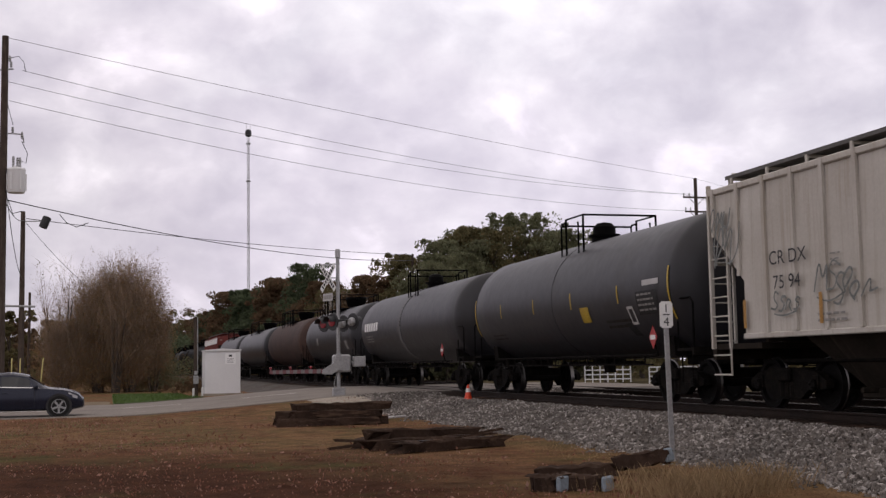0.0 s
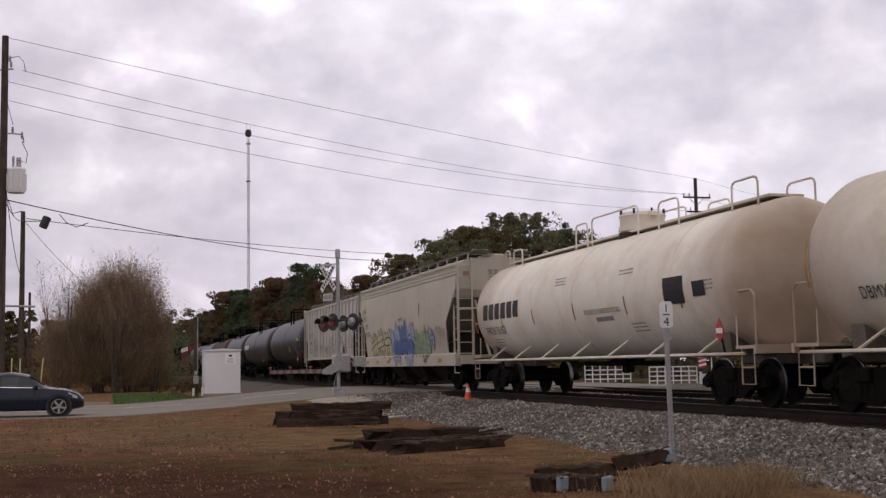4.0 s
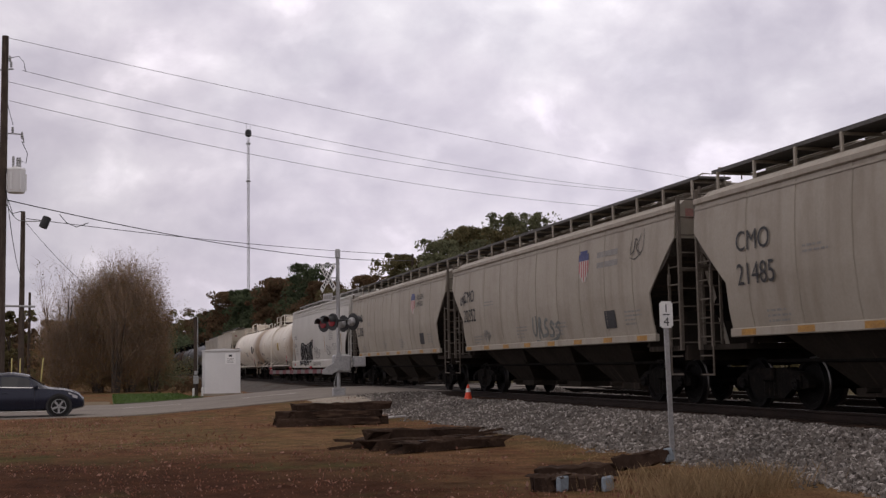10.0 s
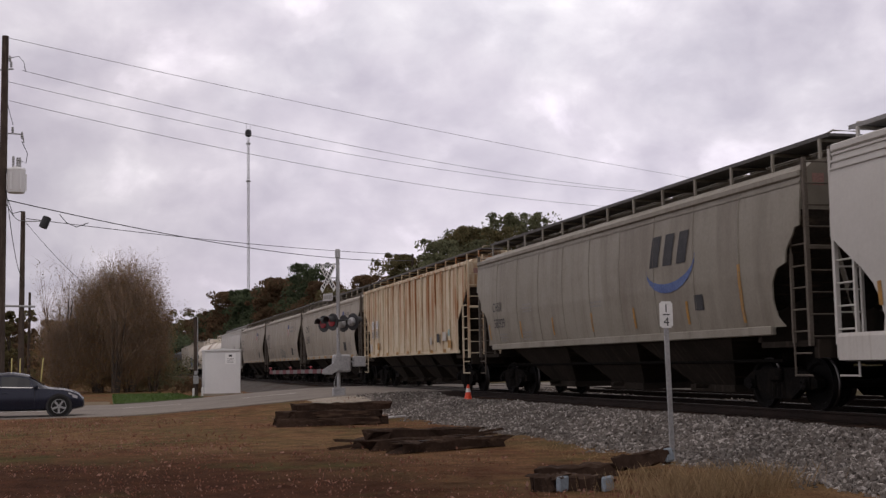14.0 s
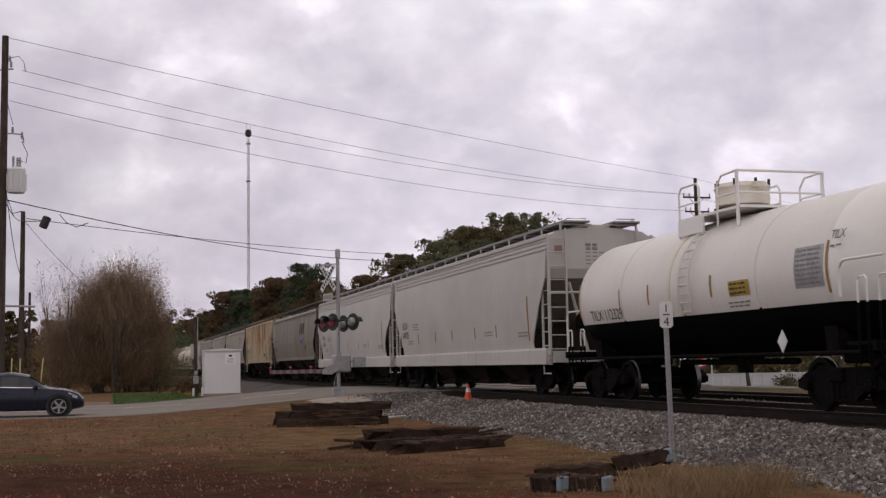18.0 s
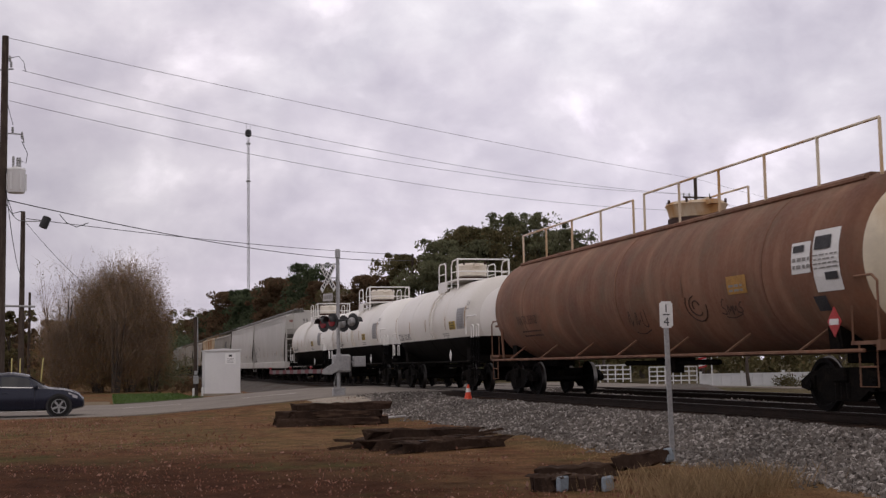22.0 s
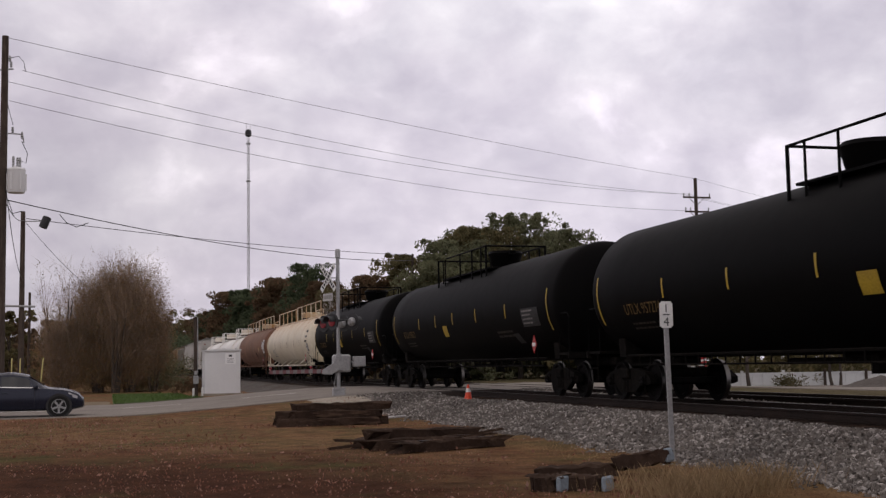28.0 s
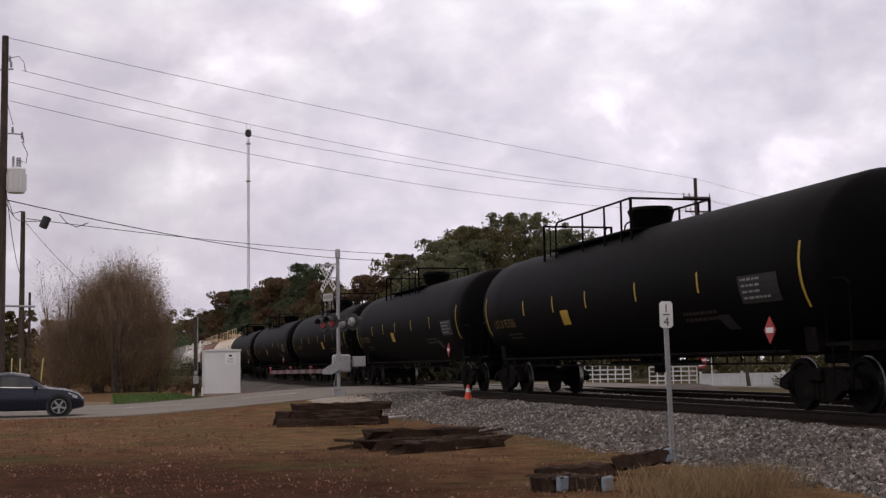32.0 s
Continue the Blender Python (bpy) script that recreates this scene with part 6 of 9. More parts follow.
def grey_round(a, b, mark, number, seed, shield=-3.7, paint=M_GREYCAR):
    car, wrap, lb = hopper((b - a) / 2 - 0.02, paint, "round", "weathered grey covered hopper with curved sides", 3)
    letters(mark, 0.37, 2.83, 6.75, wrap, M_INK, car, squeeze=1.0)
    letters(number, 0.40, 2.22, 6.75, wrap, M_INK, car, squeeze=0.95)
    # heraldic shield, plain fields
    bm = bmesh.new()
    decal(bm, wrap, shield + 0.31, shield - 0.31, 3.30, 3.46, 0.012)
    decal(bm, wrap, shield + 0.22, shield - 0.22, 3.46, 3.54, 0.012)
    sh = part("shield_top", bm, M_SHIELDBLUE, car, "dark blue upper field of a faded shield")
    bm = bmesh.new()
    decal(bm, wrap, shield + 0.31, shield - 0.31, 3.04, 3.30, 0.009)
    decal(bm, wrap, shield + 0.24, shield - 0.24, 2.90, 3.04, 0.009)
    decal(bm, wrap, shield + 0.12, shield - 0.12, 2.80, 2.90, 0.009)
    part("shield_ground", bm, M_PALECAR, sh)
    for i in range(5):
        bm = bmesh.new()
        y = shield + 0.29 - i * 0.128
        decal(bm, wrap, y, y - 0.068, 2.81 + 0.10 * abs(i - 2), 3.29, 0.012)
        part("shield_stripe", bm, M_SHIELDRED, sh)
    if seed != 2:
        letters("BUILDING", 0.19, 3.28, shield - 0.62, wrap, M_INK, car, squeeze=0.85)
        letters("AMERICA", 0.19, 3.02, shield - 0.62, wrap, M_INK, car, squeeze=0.85)
    bm = bmesh.new()
    if seed == 2:
        bars(bm, wrap, shield - 0.8, 3.42, 2, 1.2, 0.13, 0.24)
    for y, z, n in ((5.9, 1.75, 3), (1.8, 1.9, 4), (-1.2, 1.9, 4), (4.6, 2.75, 2), (-5.6, 2.0, 4)):
        bars(bm, wrap, y, z, n, 0.9, 0.045, 0.09, random.Random(seed))
    part("stencil_text", bm, M_FADED, car)
    bm = bmesh.new()
    decal(bm, wrap, -4.5, -5.1, 1.65, 2.05, 0.012)
    part("data_panel", bm, M_INK, car)
    for i in range(8):
        bm = bmesh.new()
        box(bm, wrap(1.45) + 0.02 - 0.053, 6.6 - i * 1.85, 1.385, 0.006, 0.5, 0.11)
        part("reflector_strip", bm, M_OCHRE, car)
    placed(car, a, b)
    return car, wrap


car, wrap = grey_round(66.2, 83.4, "CMO", "22708", 1)
car, wrap = grey_round(83.4, 100.6, "CMO", "20352", 2, -3.4)
bm = bmesh.new()
scrawl(bm, wrap, 7.2, 2.75, 0.5, 0.5, 92, 0.04, 0.012)
scrawl(bm, wrap, -6.0, 3.2, 0.7, 0.5, 93, 0.03, 0.012)
part("spray_tag", bm, M_INK, car, "dark spray tag")
bm = bmesh.new()
scrawl(bm, wrap, 4.9, 1.6, 0.7, 0.4, 96, 0.05, 0.012)
part("spray_tag", bm, M_FADED, car, "grey spray tag low on the side")
bm = bmesh.new()
scrawl(bm, wrap, 0.5, 1.56, 2.1, 0.62, 133, 0.11, 0.012)
part("spray_piece", bm, M_TAGGREEN, car, "broad dark grey sprayed strokes")
car, wrap = grey_round(100.6, 118.3, "CMO", "21485", 3, -4.6)

# rust-streaked ribbed hopper
car, wrap, lb = hopper(8.5, M_RUSTCAR, "ribbed", "cream ribbed covered hopper streaked with rust", 4)
w2 = lift_wrap(wrap, 0.045)
for y in (6.3, 5.45):
    bm = bmesh.new()
    decal(bm, w2, y, y - 0.46, 2.44, 2.78, 0.010)
    part("lettering_patch", bm, M_WHITE, car, "white patch behind dark lettering")
    bm = bmesh.new()
    decal(bm, w2, y, y - 0.46, 2.04, 2.38, 0.010)
    part("lettering_patch", bm, M_CREAMRIB, car, "grey patch behind dark lettering")
for body, y, z in (("CP", 6.22, 2.5), ("IX", 5.34, 2.5), ("30", 6.2, 2.1), ("83", 5.36, 2.1)):
    letters(body, 0.24, z, y, w2, M_INK, car, squeeze=0.85)
for y, z, w, h, mm in ((-4.45, 1.66, 0.34, 0.3, M_INK), (-3.5, 1.6, 0.3, 0.25, M_CREAMRIB), (-5.85, 1.45, 0.42, 0.25, M_OCHRE), (-5.9, 1.85, 0.25, 0.22, M_TEAL), (6.6, 1.5, 0.4, 0.3, M_CREAMRIB), (5.2, 1.55, 0.4, 0.3, M_OCHRE), (-5.2, 1.7, 0.5, 0.3, M_CREAMRIB)):
    bm = bmesh.new()
    decal(bm, w2, y, y - w, z, z + h, 0.012)
    part("data_panel", bm, mm, car)
for i in range(8):
    bm = bmesh.new()
    box(bm, -1.575, 6.8 - i * 1.75, 1.36, 0.006, 0.34, 0.12)
    part("reflector_strip", bm, M_OCHRE, car)
placed(car, 118.3, 135.4)

# grey hopper with a swoosh emblem
car, wrap, lb = hopper(9.48, M_DUSTGREY, "round", "grey smooth-sided covered hopper with a dark arc emblem", 3, notch=STEPPED)
letters("CHSX", 0.27, 2.40, 7.4, wrap, M_INK, car, squeeze=0.85)
letters("580929", 0.27, 1.93, 7.35, wrap, M_INK, car, squeeze=0.85)
rung_marks(car, wrap, [7.9, 5.1, 2.6, 0.0, -2.4, -4.9], 1.6, 2.05)
bm = bmesh.new()
arc = [(-3.2 - 2.2 * (0.5 - 0.5 * math.cos(a / 12 * 3.14)), 2.75 - 0.42 * math.sin(a / 12 * 3.14) + 0.25 * a / 12) for a in range(13)]
for (ya, za), (yb, zb), i in zip(arc, arc[1:], range(12)):
    wa, wb2 = (0.03 + 0.16 * math.sin((i + d) / 12 * 3.14) for d in (0, 1))
    vs = [bm.verts.new((wrap(z) - 0.012, y, z)) for y, z in ((ya, za - wa), (yb, zb - wb2), (yb, zb), (ya, za))]
    bm.faces.new(vs)
part("emblem_arc", bm, M_BLUE, car, "blue arc of the owner's emblem")
for i in range(3):
    bm = bmesh.new()
    y = -3.35 - i * 0.62
    decal(bm, wrap, y, y - 0.40, 2.82, 3.45, 0.012, 4, -0.16)
    part("emblem_block", bm, M_INK, car, "dark slanting block of the owner's emblem")
bm = bmesh.new()
decal(bm, wrap, -5.25, -5.6, 1.85, 2.15, 0.012)
part("data_panel", bm, M_INK, car)
rung_marks(car, wrap, [-7.05], 1.55, 2.6)
bm = bmesh.new()
for y, z, n in ((7.0, 1.75, 3), (5.0, 1.75, 3), (4.8, 2.5, 3), (0.0, 2.3, 2)):
    bars(bm, wrap, y, z, n, 0.7, 0.045, 0.09)
part("stencil_text", bm, M_FADED, car)
placed(car, 135.8, 154.8)

for a, b, mark, number in ((154.8, 173.2, "NAHX", "570391"), (173.2, 191.3, "ECUX", "844785")):
    car, wrap, lb = hopper((b - a) / 2 - 0.02, M_PALECAR, "banded", "pale grey smooth covered hopper with a white sill band", 3, notch=STRAIGHT if mark == "ECUX" else CURVED)
    if mark:
        letters(mark, 0.25, 2.25, 7.2, wrap, M_INK, car, squeeze=0.85)
        letters(number, 0.25, 1.90, 7.2, wrap, M_INK, car, squeeze=0.85)
    bm = bmesh.new()
    if not mark:
        bars(bm, wrap, 6.9, 2.45, 2, 0.9, 0.2, 0.38)
    for y, z, n in ((6.5, 1.8, 2), (5.6, 2.4, 3), (-6.3, 1.75, 2), (-3.2, 1.85, 2)):
        bars(bm, wrap, y, z, n, 0.8, 0.05, 0.09)
    part("stencil_text", bm, M_FADED, car)
    rung_marks(car, wrap, [7.6, 4.9, 2.5, 0.4, -2.2, -4.35], 1.66, 2.02)
    rung_marks(car, wrap, [-7.2], 1.5, 2.7)
    placed(car, a, b)

# three short tanks, white above and black below
for a, b, number in ((191.2, 205.2, "TILX 112329"), (205.2, 220.2, "TILX 112164"), (220.2, 233.0, "TILX 112181")):
    half = (b - a) / 2 - 0.02
    car, wrap, lb, shell = tank_car(half, 1.42, 2.52, M_TILXWHITE, "short white tank car with a black underside", (M_BLACK, 1.95), over=0.86, head=0.78)
    t2 = 4.08
    dy = -0.75 if a > 210 else 0.0
    q = max(-5.22, -lb + 0.80)
    # near head in a whiter tone: the light on its end face is painted
    shell.data.materials.append(M_BRIGHTWHITE)
    for f in shell.data.polygons:
        if f.center.y < -5.25 and f.center.z > 1.95:
            f.material_index = 2
    letters("TILX", 0.16, 2.95, q - 0.06, wrap, M_INK, car, squeeze=0.9)
    bm = bmesh.new()
    bars(bm, wrap, q - 0.08, 2.86, 1, 0.3, 0.04, 0.11)
    part("stencil_text", bm, M_FADED, car)
    letters(number, 0.25, 2.02, 4.75 if a < 200 else 4.55, wrap, M_INK, car, squeeze=1.0)
    side_marks(car, wrap, [3.0, 1.5, -1.3] if a < 210 else [2.75, 0.35, -2.35], [min(5.4, lb - 0.5), q], (2.25, 2.68), M_OCHRE, (2.1, 2.95))
    bm = bmesh.new()
    py = -2.0 if a < 210 else -2.85
    decal(bm, wrap, py, py - 0.74, 2.22, 2.50, 0.012)
    yp = part("warning_placard", bm, M_YELLOW, car, "yellow rectangular warning panel")
    bm = bmesh.new()
    bars(bm, lambda z: wrap(z) - 0.012, py - 0.05, 2.46, 3, 0.58, 0.04, 0.085)
    part("panel_writing", bm, M_INK, yp)
    bm = bmesh.new()
    decal(bm, wrap, q + 0.97, q + 0.12, 2.22, 2.90, 0.008)
    tp = part("test_panel", bm, M_GALV, car, "grey stencilled table of test dates")
    bm = bmesh.new()
    bars(bm, lambda z: wrap(z) - 0.010, q + 0.92, 2.86, 8, 0.72, 0.035, 0.08)
    part("panel_writing", bm, M_FADED, tp)
    bm = bmesh.new()
    bars(bm, wrap, -1.9, 2.12, 2, 0.8, 0.035, 0.07)
    part("stencil_text", bm, M_FADED, car)
    bm = bmesh.new()
    for y in (dy + 0.1, dy + 0.5):
        lathe(bm, [(y - 0.05, 1.41), (y - 0.05, 1.432), (y + 0.05, 1.432), (y + 0.05, 1.41)], 48, "y", Matrix.Translation((0, 0, 2.52)))
    bmesh.ops.delete(bm, geom=[q for q in bm.faces if q.calc_center_median().z < 1.95], context="FACES")
    part("rust_band", bm, M_CREAMTANK, shell, "rust-stained strap round the shell", smooth=True)
    side_ladder(car, wrap, dy - (0.05 if a > 210 else 0.35), 2.02, 3.6, M_TILXWHITE)
    bm = bmesh.new()
    box(bm, 0, dy - 0.45, t2 - 0.10, 1.85, 2.5, 0.05)
    box(bm, -0.95, dy + 0.3, t2 - 0.28, 0.04, 1.1, 0.32)
    part("top_platform", bm, M_BRIGHTWHITE, car)
    top_housing(car, dy - 0.15, t2, 0.55, 0.55, M_WHITETANK)
    deck_rails(car, M_BRIGHTWHITE, dy + 0.85, dy - 0.8, dy - 1.6, t2 + 0.08, dy + 0.05)
    for k in (1, -1):
        up = 0.0 if k > 0 else 0.45
        for y in (half - 0.75, half - 1.55) if k > 0 else (half - 0.2, half - 0.75):
            bm = bmesh.new()
            tube(bm, [(-1.40, k * y, 1.45 + up), (-1.40, k * y, 1.80 + up), (-1.40, k * (y - 0.05), 1.85 + up), (-1.40, k * (y - 0.19), 1.85 + up), (-1.40, k * (y - 0.24), 1.80 + up), (-1.40, k * (y - 0.24), 1.45 + up)], 0.020, 6)
            gi = part("grab_iron", bm, M_BRIGHTWHITE, car)
            for q in (y, y - 0.24):
                bm = bmesh.new()
                rod(bm, (-1.40, k * q, 0.95), (-1.40, k * q, 1.45 + up), 0.021, 6)
                part("grab_iron_foot", bm, M_BLACK, gi)
    placard(car, wrap, -half + 3.0, 1.35, M_WHITE, 0.22)
    side_rail(car, half, 0.98, M_GEAR, wrap, 2.52, False)
    placed(car, a, b)

# rusty brown and cream tanks with long top railings
for a, b, paint, mark, label in ((233.45, 253.8, M_BROWNTANK, "NATX 35912", "rust-brown tank car with a long top walkway railing"), (253.8, 274.5, M_CREAMTANK, "NATX 35862", "aged cream tank car stained with rust")):
    car, wrap, lb, half, shell = pale_tank(a, b, paint, label)
    bm = bmesh.new()
    box(bm, -0.34, 0, top - 0.06, 0.5, 2 * lb - 2.0, 0.05)
    rod(bm, (-0.74, -lb + 0.9, top - 0.14), (-0.74, lb - 0.9, top - 0.14), 0.05, 6)
    part("top_walkway", bm, paint, car)
    railing(car, "top_railing", M_CREAMTANK, -0.74, lb - 1.1, 0.5, top - 0.16, top + 0.70, 5, False, 0.026)
    railing(car, "top_railing", M_CREAMTANK, -0.74, -0.1, -lb + 0.5, top - 0.16, top + 0.76, 6, False, 0.026)
    top_housing(car, -1.2, top, 0.6, 0.42, M_CREAMTANK, 1.1)
    railing(car, "top_railing", M_CREAMTANK, 0.5, 0.0, -2.6, top - 0.1, top + 0.6, 3, False)
    brown = paint is M_BROWNTANK
    letters(mark, 0.24, 2.12 if brown else 2.02, 6.9, wrap, M_RUSTTANK if brown else M_FADED, car, squeeze=0.85)
    bm = bmesh.new()
    bars(bm, wrap, 6.8, 1.95, 2, 1.5, 0.05, 0.12)
    part("stencil_text", bm, M_RUSTTANK if brown else M_FADED, car)
    side_marks(car, wrap, [5.4, 2.7, -0.3, -3.3, -5.6], [], (2.3, 2.7), M_BROWNTANK)
    if brown:
        bm = bmesh.new()
        decal(bm, wrap, -5.15, -5.85, 2.25, 2.58, 0.012)
        wp = part("warning_placard", bm, M_OCHRE, car, "faded yellow warning panel")
        bm = bmesh.new()
        bars(bm, lambda z: wrap(z) - 0.012, -5.22, 2.42, 2, 0.5, 0.05, 0.085)
        part("panel_writing", bm, M_FADED, wp)
        shell.data.materials.append(M_CREAMTANK)
        for f in shell.data.polygons:
            if f.center.y < -lb + 0.35:
                f.material_index = 1
        bm = bmesh.new()
        scrawl(bm, wrap, -0.4, 1.75, 1.0, 0.45, 95, 0.035, 0.012)
        scrawl(bm, wrap, -4.7, 1.9, 0.8, 0.32, 97, 0.03, 0.012)
        for rr, first in ((0.12, 0), (0.24, 4), (0.38, 6)):
            spin = [(math.cos(q * 0.42), math.sin(q * 0.42)) for q in range(first, first + 10)]
            for (c0, s0), (c1, s1) in zip(spin, spin[1:]):
                y0, z0, y1, z1 = -3.75 - rr * c0 * 1.1, 2.12 + rr * s0 * 0.8, -3.75 - rr * c1 * 1.1, 2.12 + rr * s1 * 0.8
                rod(bm, (wrap(z0) - 0.004, y0, z0), (wrap(z1) - 0.004, y1, z1), 0.014, 4)
        part("spray_tag", bm, M_RUSTTANK, car)
    if not brown:
        for y, z, w, h, ink in ((-8.1, 3.06, 0.62, 0.12, M_INK), (-7.9, 2.76, 0.45, 0.12, M_FADED), (-7.7, 2.50, 0.75, 0.11, M_INK), (-8.05, 2.16, 0.5, 0.12, M_FADED), (-7.7, 1.82, 0.35, 0.10, M_FADED), (-7.55, 1.62, 0.34, 0.12, M_INK), (-8.3, 2.78, 0.3, 0.10, M_INK)):
            bm = bmesh.new()
            decal(bm, wrap, y, y - w, z, z + h, 0.012)
            part("data_block", bm, ink, car, "dark stencilled block")
        bm = bmesh.new()
        decal(bm, wrap, -8.2, -8.8, 1.98, 2.42, 0.010)
        dp = part("data_panel", bm, M_FADED, car)
        bm = bmesh.new()
        bars(bm, lambda q: wrap(q) - 0.014, -8.24, 2.38, 4, 0.5, 0.04, 0.09)
        part("panel_writing", bm, M_WHITE, dp)
    else:
        for y, z, w, h in ((-7.4, 2.45, 0.56, 0.52), (-8.03, 2.12, 0.74, 1.0)):
            bm = bmesh.new()
            decal(bm, wrap, y, y - w, z, z + h, 0.012)
            pl = part("data_panel", bm, M_WHITE, car, "pale stencilled data panel")
            bm = bmesh.new()
            decal(bm, wrap, y - 0.06, y - w * 0.7, z + h * 0.68, z + h * 0.9, 0.024)
            if w > 0.6:
                decal(bm, wrap, y - w * 0.45, y - w * 0.92, z + h * 0.18, z + h * 0.30, 0.024)
            part("panel_writing", bm, M_INK, pl)
            bm = bmesh.new()
            if w > 0.6:
                bars(bm, lambda q: wrap(q) - 0.016, y - 0.04, z + h * 0.60, 4, w * 0.9, 0.03, 0.07)
            else:
                bars(bm, lambda q: wrap(q) - 0.016, y - 0.05, z + h * 0.50, 2, w * 0.9, 0.07, 0.12)
            part("panel_lettering", bm, M_FADED, pl)
    if brown:
        bm = bmesh.new()
        decal(bm, wrap, -7.85, -8.2, 1.82, 2.06, 0.012)
        part("route_card_board", bm, M_INK, car, "small dark board")
        placard(car, wrap, -8.6, 1.62)
    else:
        placard(car, wrap, -8.3, 1.6)
    side_ladder(car, lambda z: -0.52, -lb - 0.08, 1.2, 4.0, M_CREAMTANK)
    bm = bmesh.new()
    tube(bm, [(-1.42, lb - 1.1, 1.05), (-1.38, lb - 0.8, 2.0), (-1.38, lb - 0.3, 2.0)], 0.035, 6)
    part("corner_brace", bm, paint, car)
    placed(car, a, b)

# the long run of black tanks
for a, b, number, sq, turned, strips, off in (
        (274.5, 293.6, "UTLX 957232", 0.75, 1, (4.6, 2.55, 0.15, -2.6, -5.6), 0.35), (293.6, 314.6, "UTLX 957221", 1.3, 1, (4.6, 2.4, 0.3, -2.2, -5.0), 0.4), (314.6, 334.8, "UTLX 957274", -1.9, -1, (5.0, 2.3, -0.6, -2.9, -5.2), 0.0),
        (334.8, 354.5, "UTLX 957258", 1.3, 1, (5.1, 2.9, 0.7, -2.0, -4.8), 1.05), (354.5, 375.2, "UTLX 957206", 2.2, 1, (5.12, 2.92, 0.77, -2.0, -4.8), 1.45), (375.2, 395.4, "UTLX 957240", 2.5, 1, (5.4, 3.2, 1.05, -1.7, -4.5), 1.7)):
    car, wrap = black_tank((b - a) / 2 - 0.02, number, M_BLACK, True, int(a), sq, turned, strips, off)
    placed(car, a, b)


# ---- trackside things ----
def crossing_signal():
    s = tagged(thing("crossing_signal", pose(7.73, 41.9, 0.32)), "galvanised crossing signal mast with lowered gate arm", "crossing signal")
    bm = bmesh.new()
    box(bm, 0, 0, 0.02, 0.7, 0.7, 0.14, bevel=0.03)
    part("footing", bm, M_PALE, s, "pale concrete footing")
    bm = bmesh.new()
    box(bm, 0, 0, 0.26, 0.42, 0.34, 0.36, bevel=0.03)
    part("base_casting", bm, M_GALV, s)
    bm = bmesh.new()
    rod(bm, (0, 0, 0.1), (0, 0, 5.0), 0.065, 12)
    part("mast", bm, M_GALV, s)
    bm = bmesh.new()
    lathe(bm, [(4.98, 0.07), (5.0, 0.095), (5.25, 0.095), (5.3, 0.07), (5.3, 0.02)], 12, "z")
    part("mast_cap", bm, M_GALV, s)
    for k, x in ((1, -0.35),):
        for lean in (-45, 45):
            bm = bmesh.new()
            box(bm, 0, 0, 0, 0.012, 1.22, 0.20)
            b = part("crossbuck_blade", bm, M_WHITE, s, "white reflective crossbuck blade", at=pose(x + (0.016 if lean > 0 else 0), 0.02, 4.28, lean, 0, 22))
            bm = bmesh.new()
            for i in range(8):
                box(bm, -0.009 * k, -0.46 + i * 0.13, 0, 0.005, 0.08, 0.12)
            part("blade_lettering", bm, M_INK, b)
    bm = bmesh.new()
    rod(bm, (-0.36, 0.0, 4.28), (0.0, 0.0, 4.28), 0.02, 6)
    rod(bm, (-0.62, 0.05, 4.74), (0.08, 0, 4.78), 0.024, 6)
    part("crossbuck_bracket", bm, M_GALV, s)
    bm = bmesh.new()
    box(bm, 0, 0, 0, 0.012, 0.62, 0.26)
    tp = part("track_count_plate", bm, M_SIGNGREY, s, "small white plate below the crossbuck", at=pose(-0.36, 0.0, 3.60, 0, 0, 22))
    bm = bmesh.new()
    for i in range(5):
        box(bm, -0.009, -0.22 + i * 0.11, 0, 0.005, 0.07, 0.13)
    part("plate_lettering", bm, M_FADED, tp)
    bm = bmesh.new()
    rod(bm, (0, -0.95, 2.76), (0, 0.95, 2.76), 0.035, 8)
    for q in (-0.87, 0.87):
        rod(bm, (-0.30, q, 2.76), (0.30, q, 2.76), 0.03, 6)
    part("lamp_bar", bm, M_SIGNALBLACK, s)
    for side in (-1, 1):
        for i, y in enumerate((0.76, -0.76)):
            m = pose(side * 0.36, y * 1.15, 2.70, 0, 0, 0) @ pose(0, 0, 0, 0, 0, 30 if side < 0 else 210)
            bm = bmesh.new()
            lathe(bm, [(-0.02, 0.1), (-0.02, 0.29), (0.015, 0.30), (0.02, 0.1)], 24, "x")
            lamp = part("lamp_unit", bm, M_SIGNALBLACK, s, "round black signal background with hooded lamp", at=m)
            bm = bmesh.new()
            lathe(bm, [(-0.06, 0.12), (-0.05, 0.155), (0.0, 0.16), (0.02, 0.1)], 20, "x")
            lens = part("lens", bm, M_REDLENS if side < 0 else M_REDUNLIT, lamp, "red signal lens", smooth=True)
            bm = bmesh.new()
            rim = []
            for j in range(13):
                a = math.pi * j / 12
                rim.append([bm.verts.new((q, math.cos(a) * r, math.sin(a) * r)) for q, r in ((-0.02, 0.19), (-0.28, 0.19), (-0.28, 0.182), (-0.02, 0.182))])
            for p0, p1 in zip(rim, rim[1:]):
                for j in range(4):
                    bm.faces.new((p0[j], p0[(j + 1) % 4], p1[(j + 1) % 4], p1[j]))
            bm.faces.new(rim[0])
            bm.faces.new(rim[-1])
            part("hood", bm, M_SIGNALBLACK, lamp)
            bm = bmesh.new()
            lathe(bm, [(0.02, 0.15), (0.10, 0.15), (0.17, 0.10), (0.18, 0.03)], 16, "x")
            part("lamp_housing", bm, M_GALV, lamp, smooth=True)
    bm = bmesh.new()
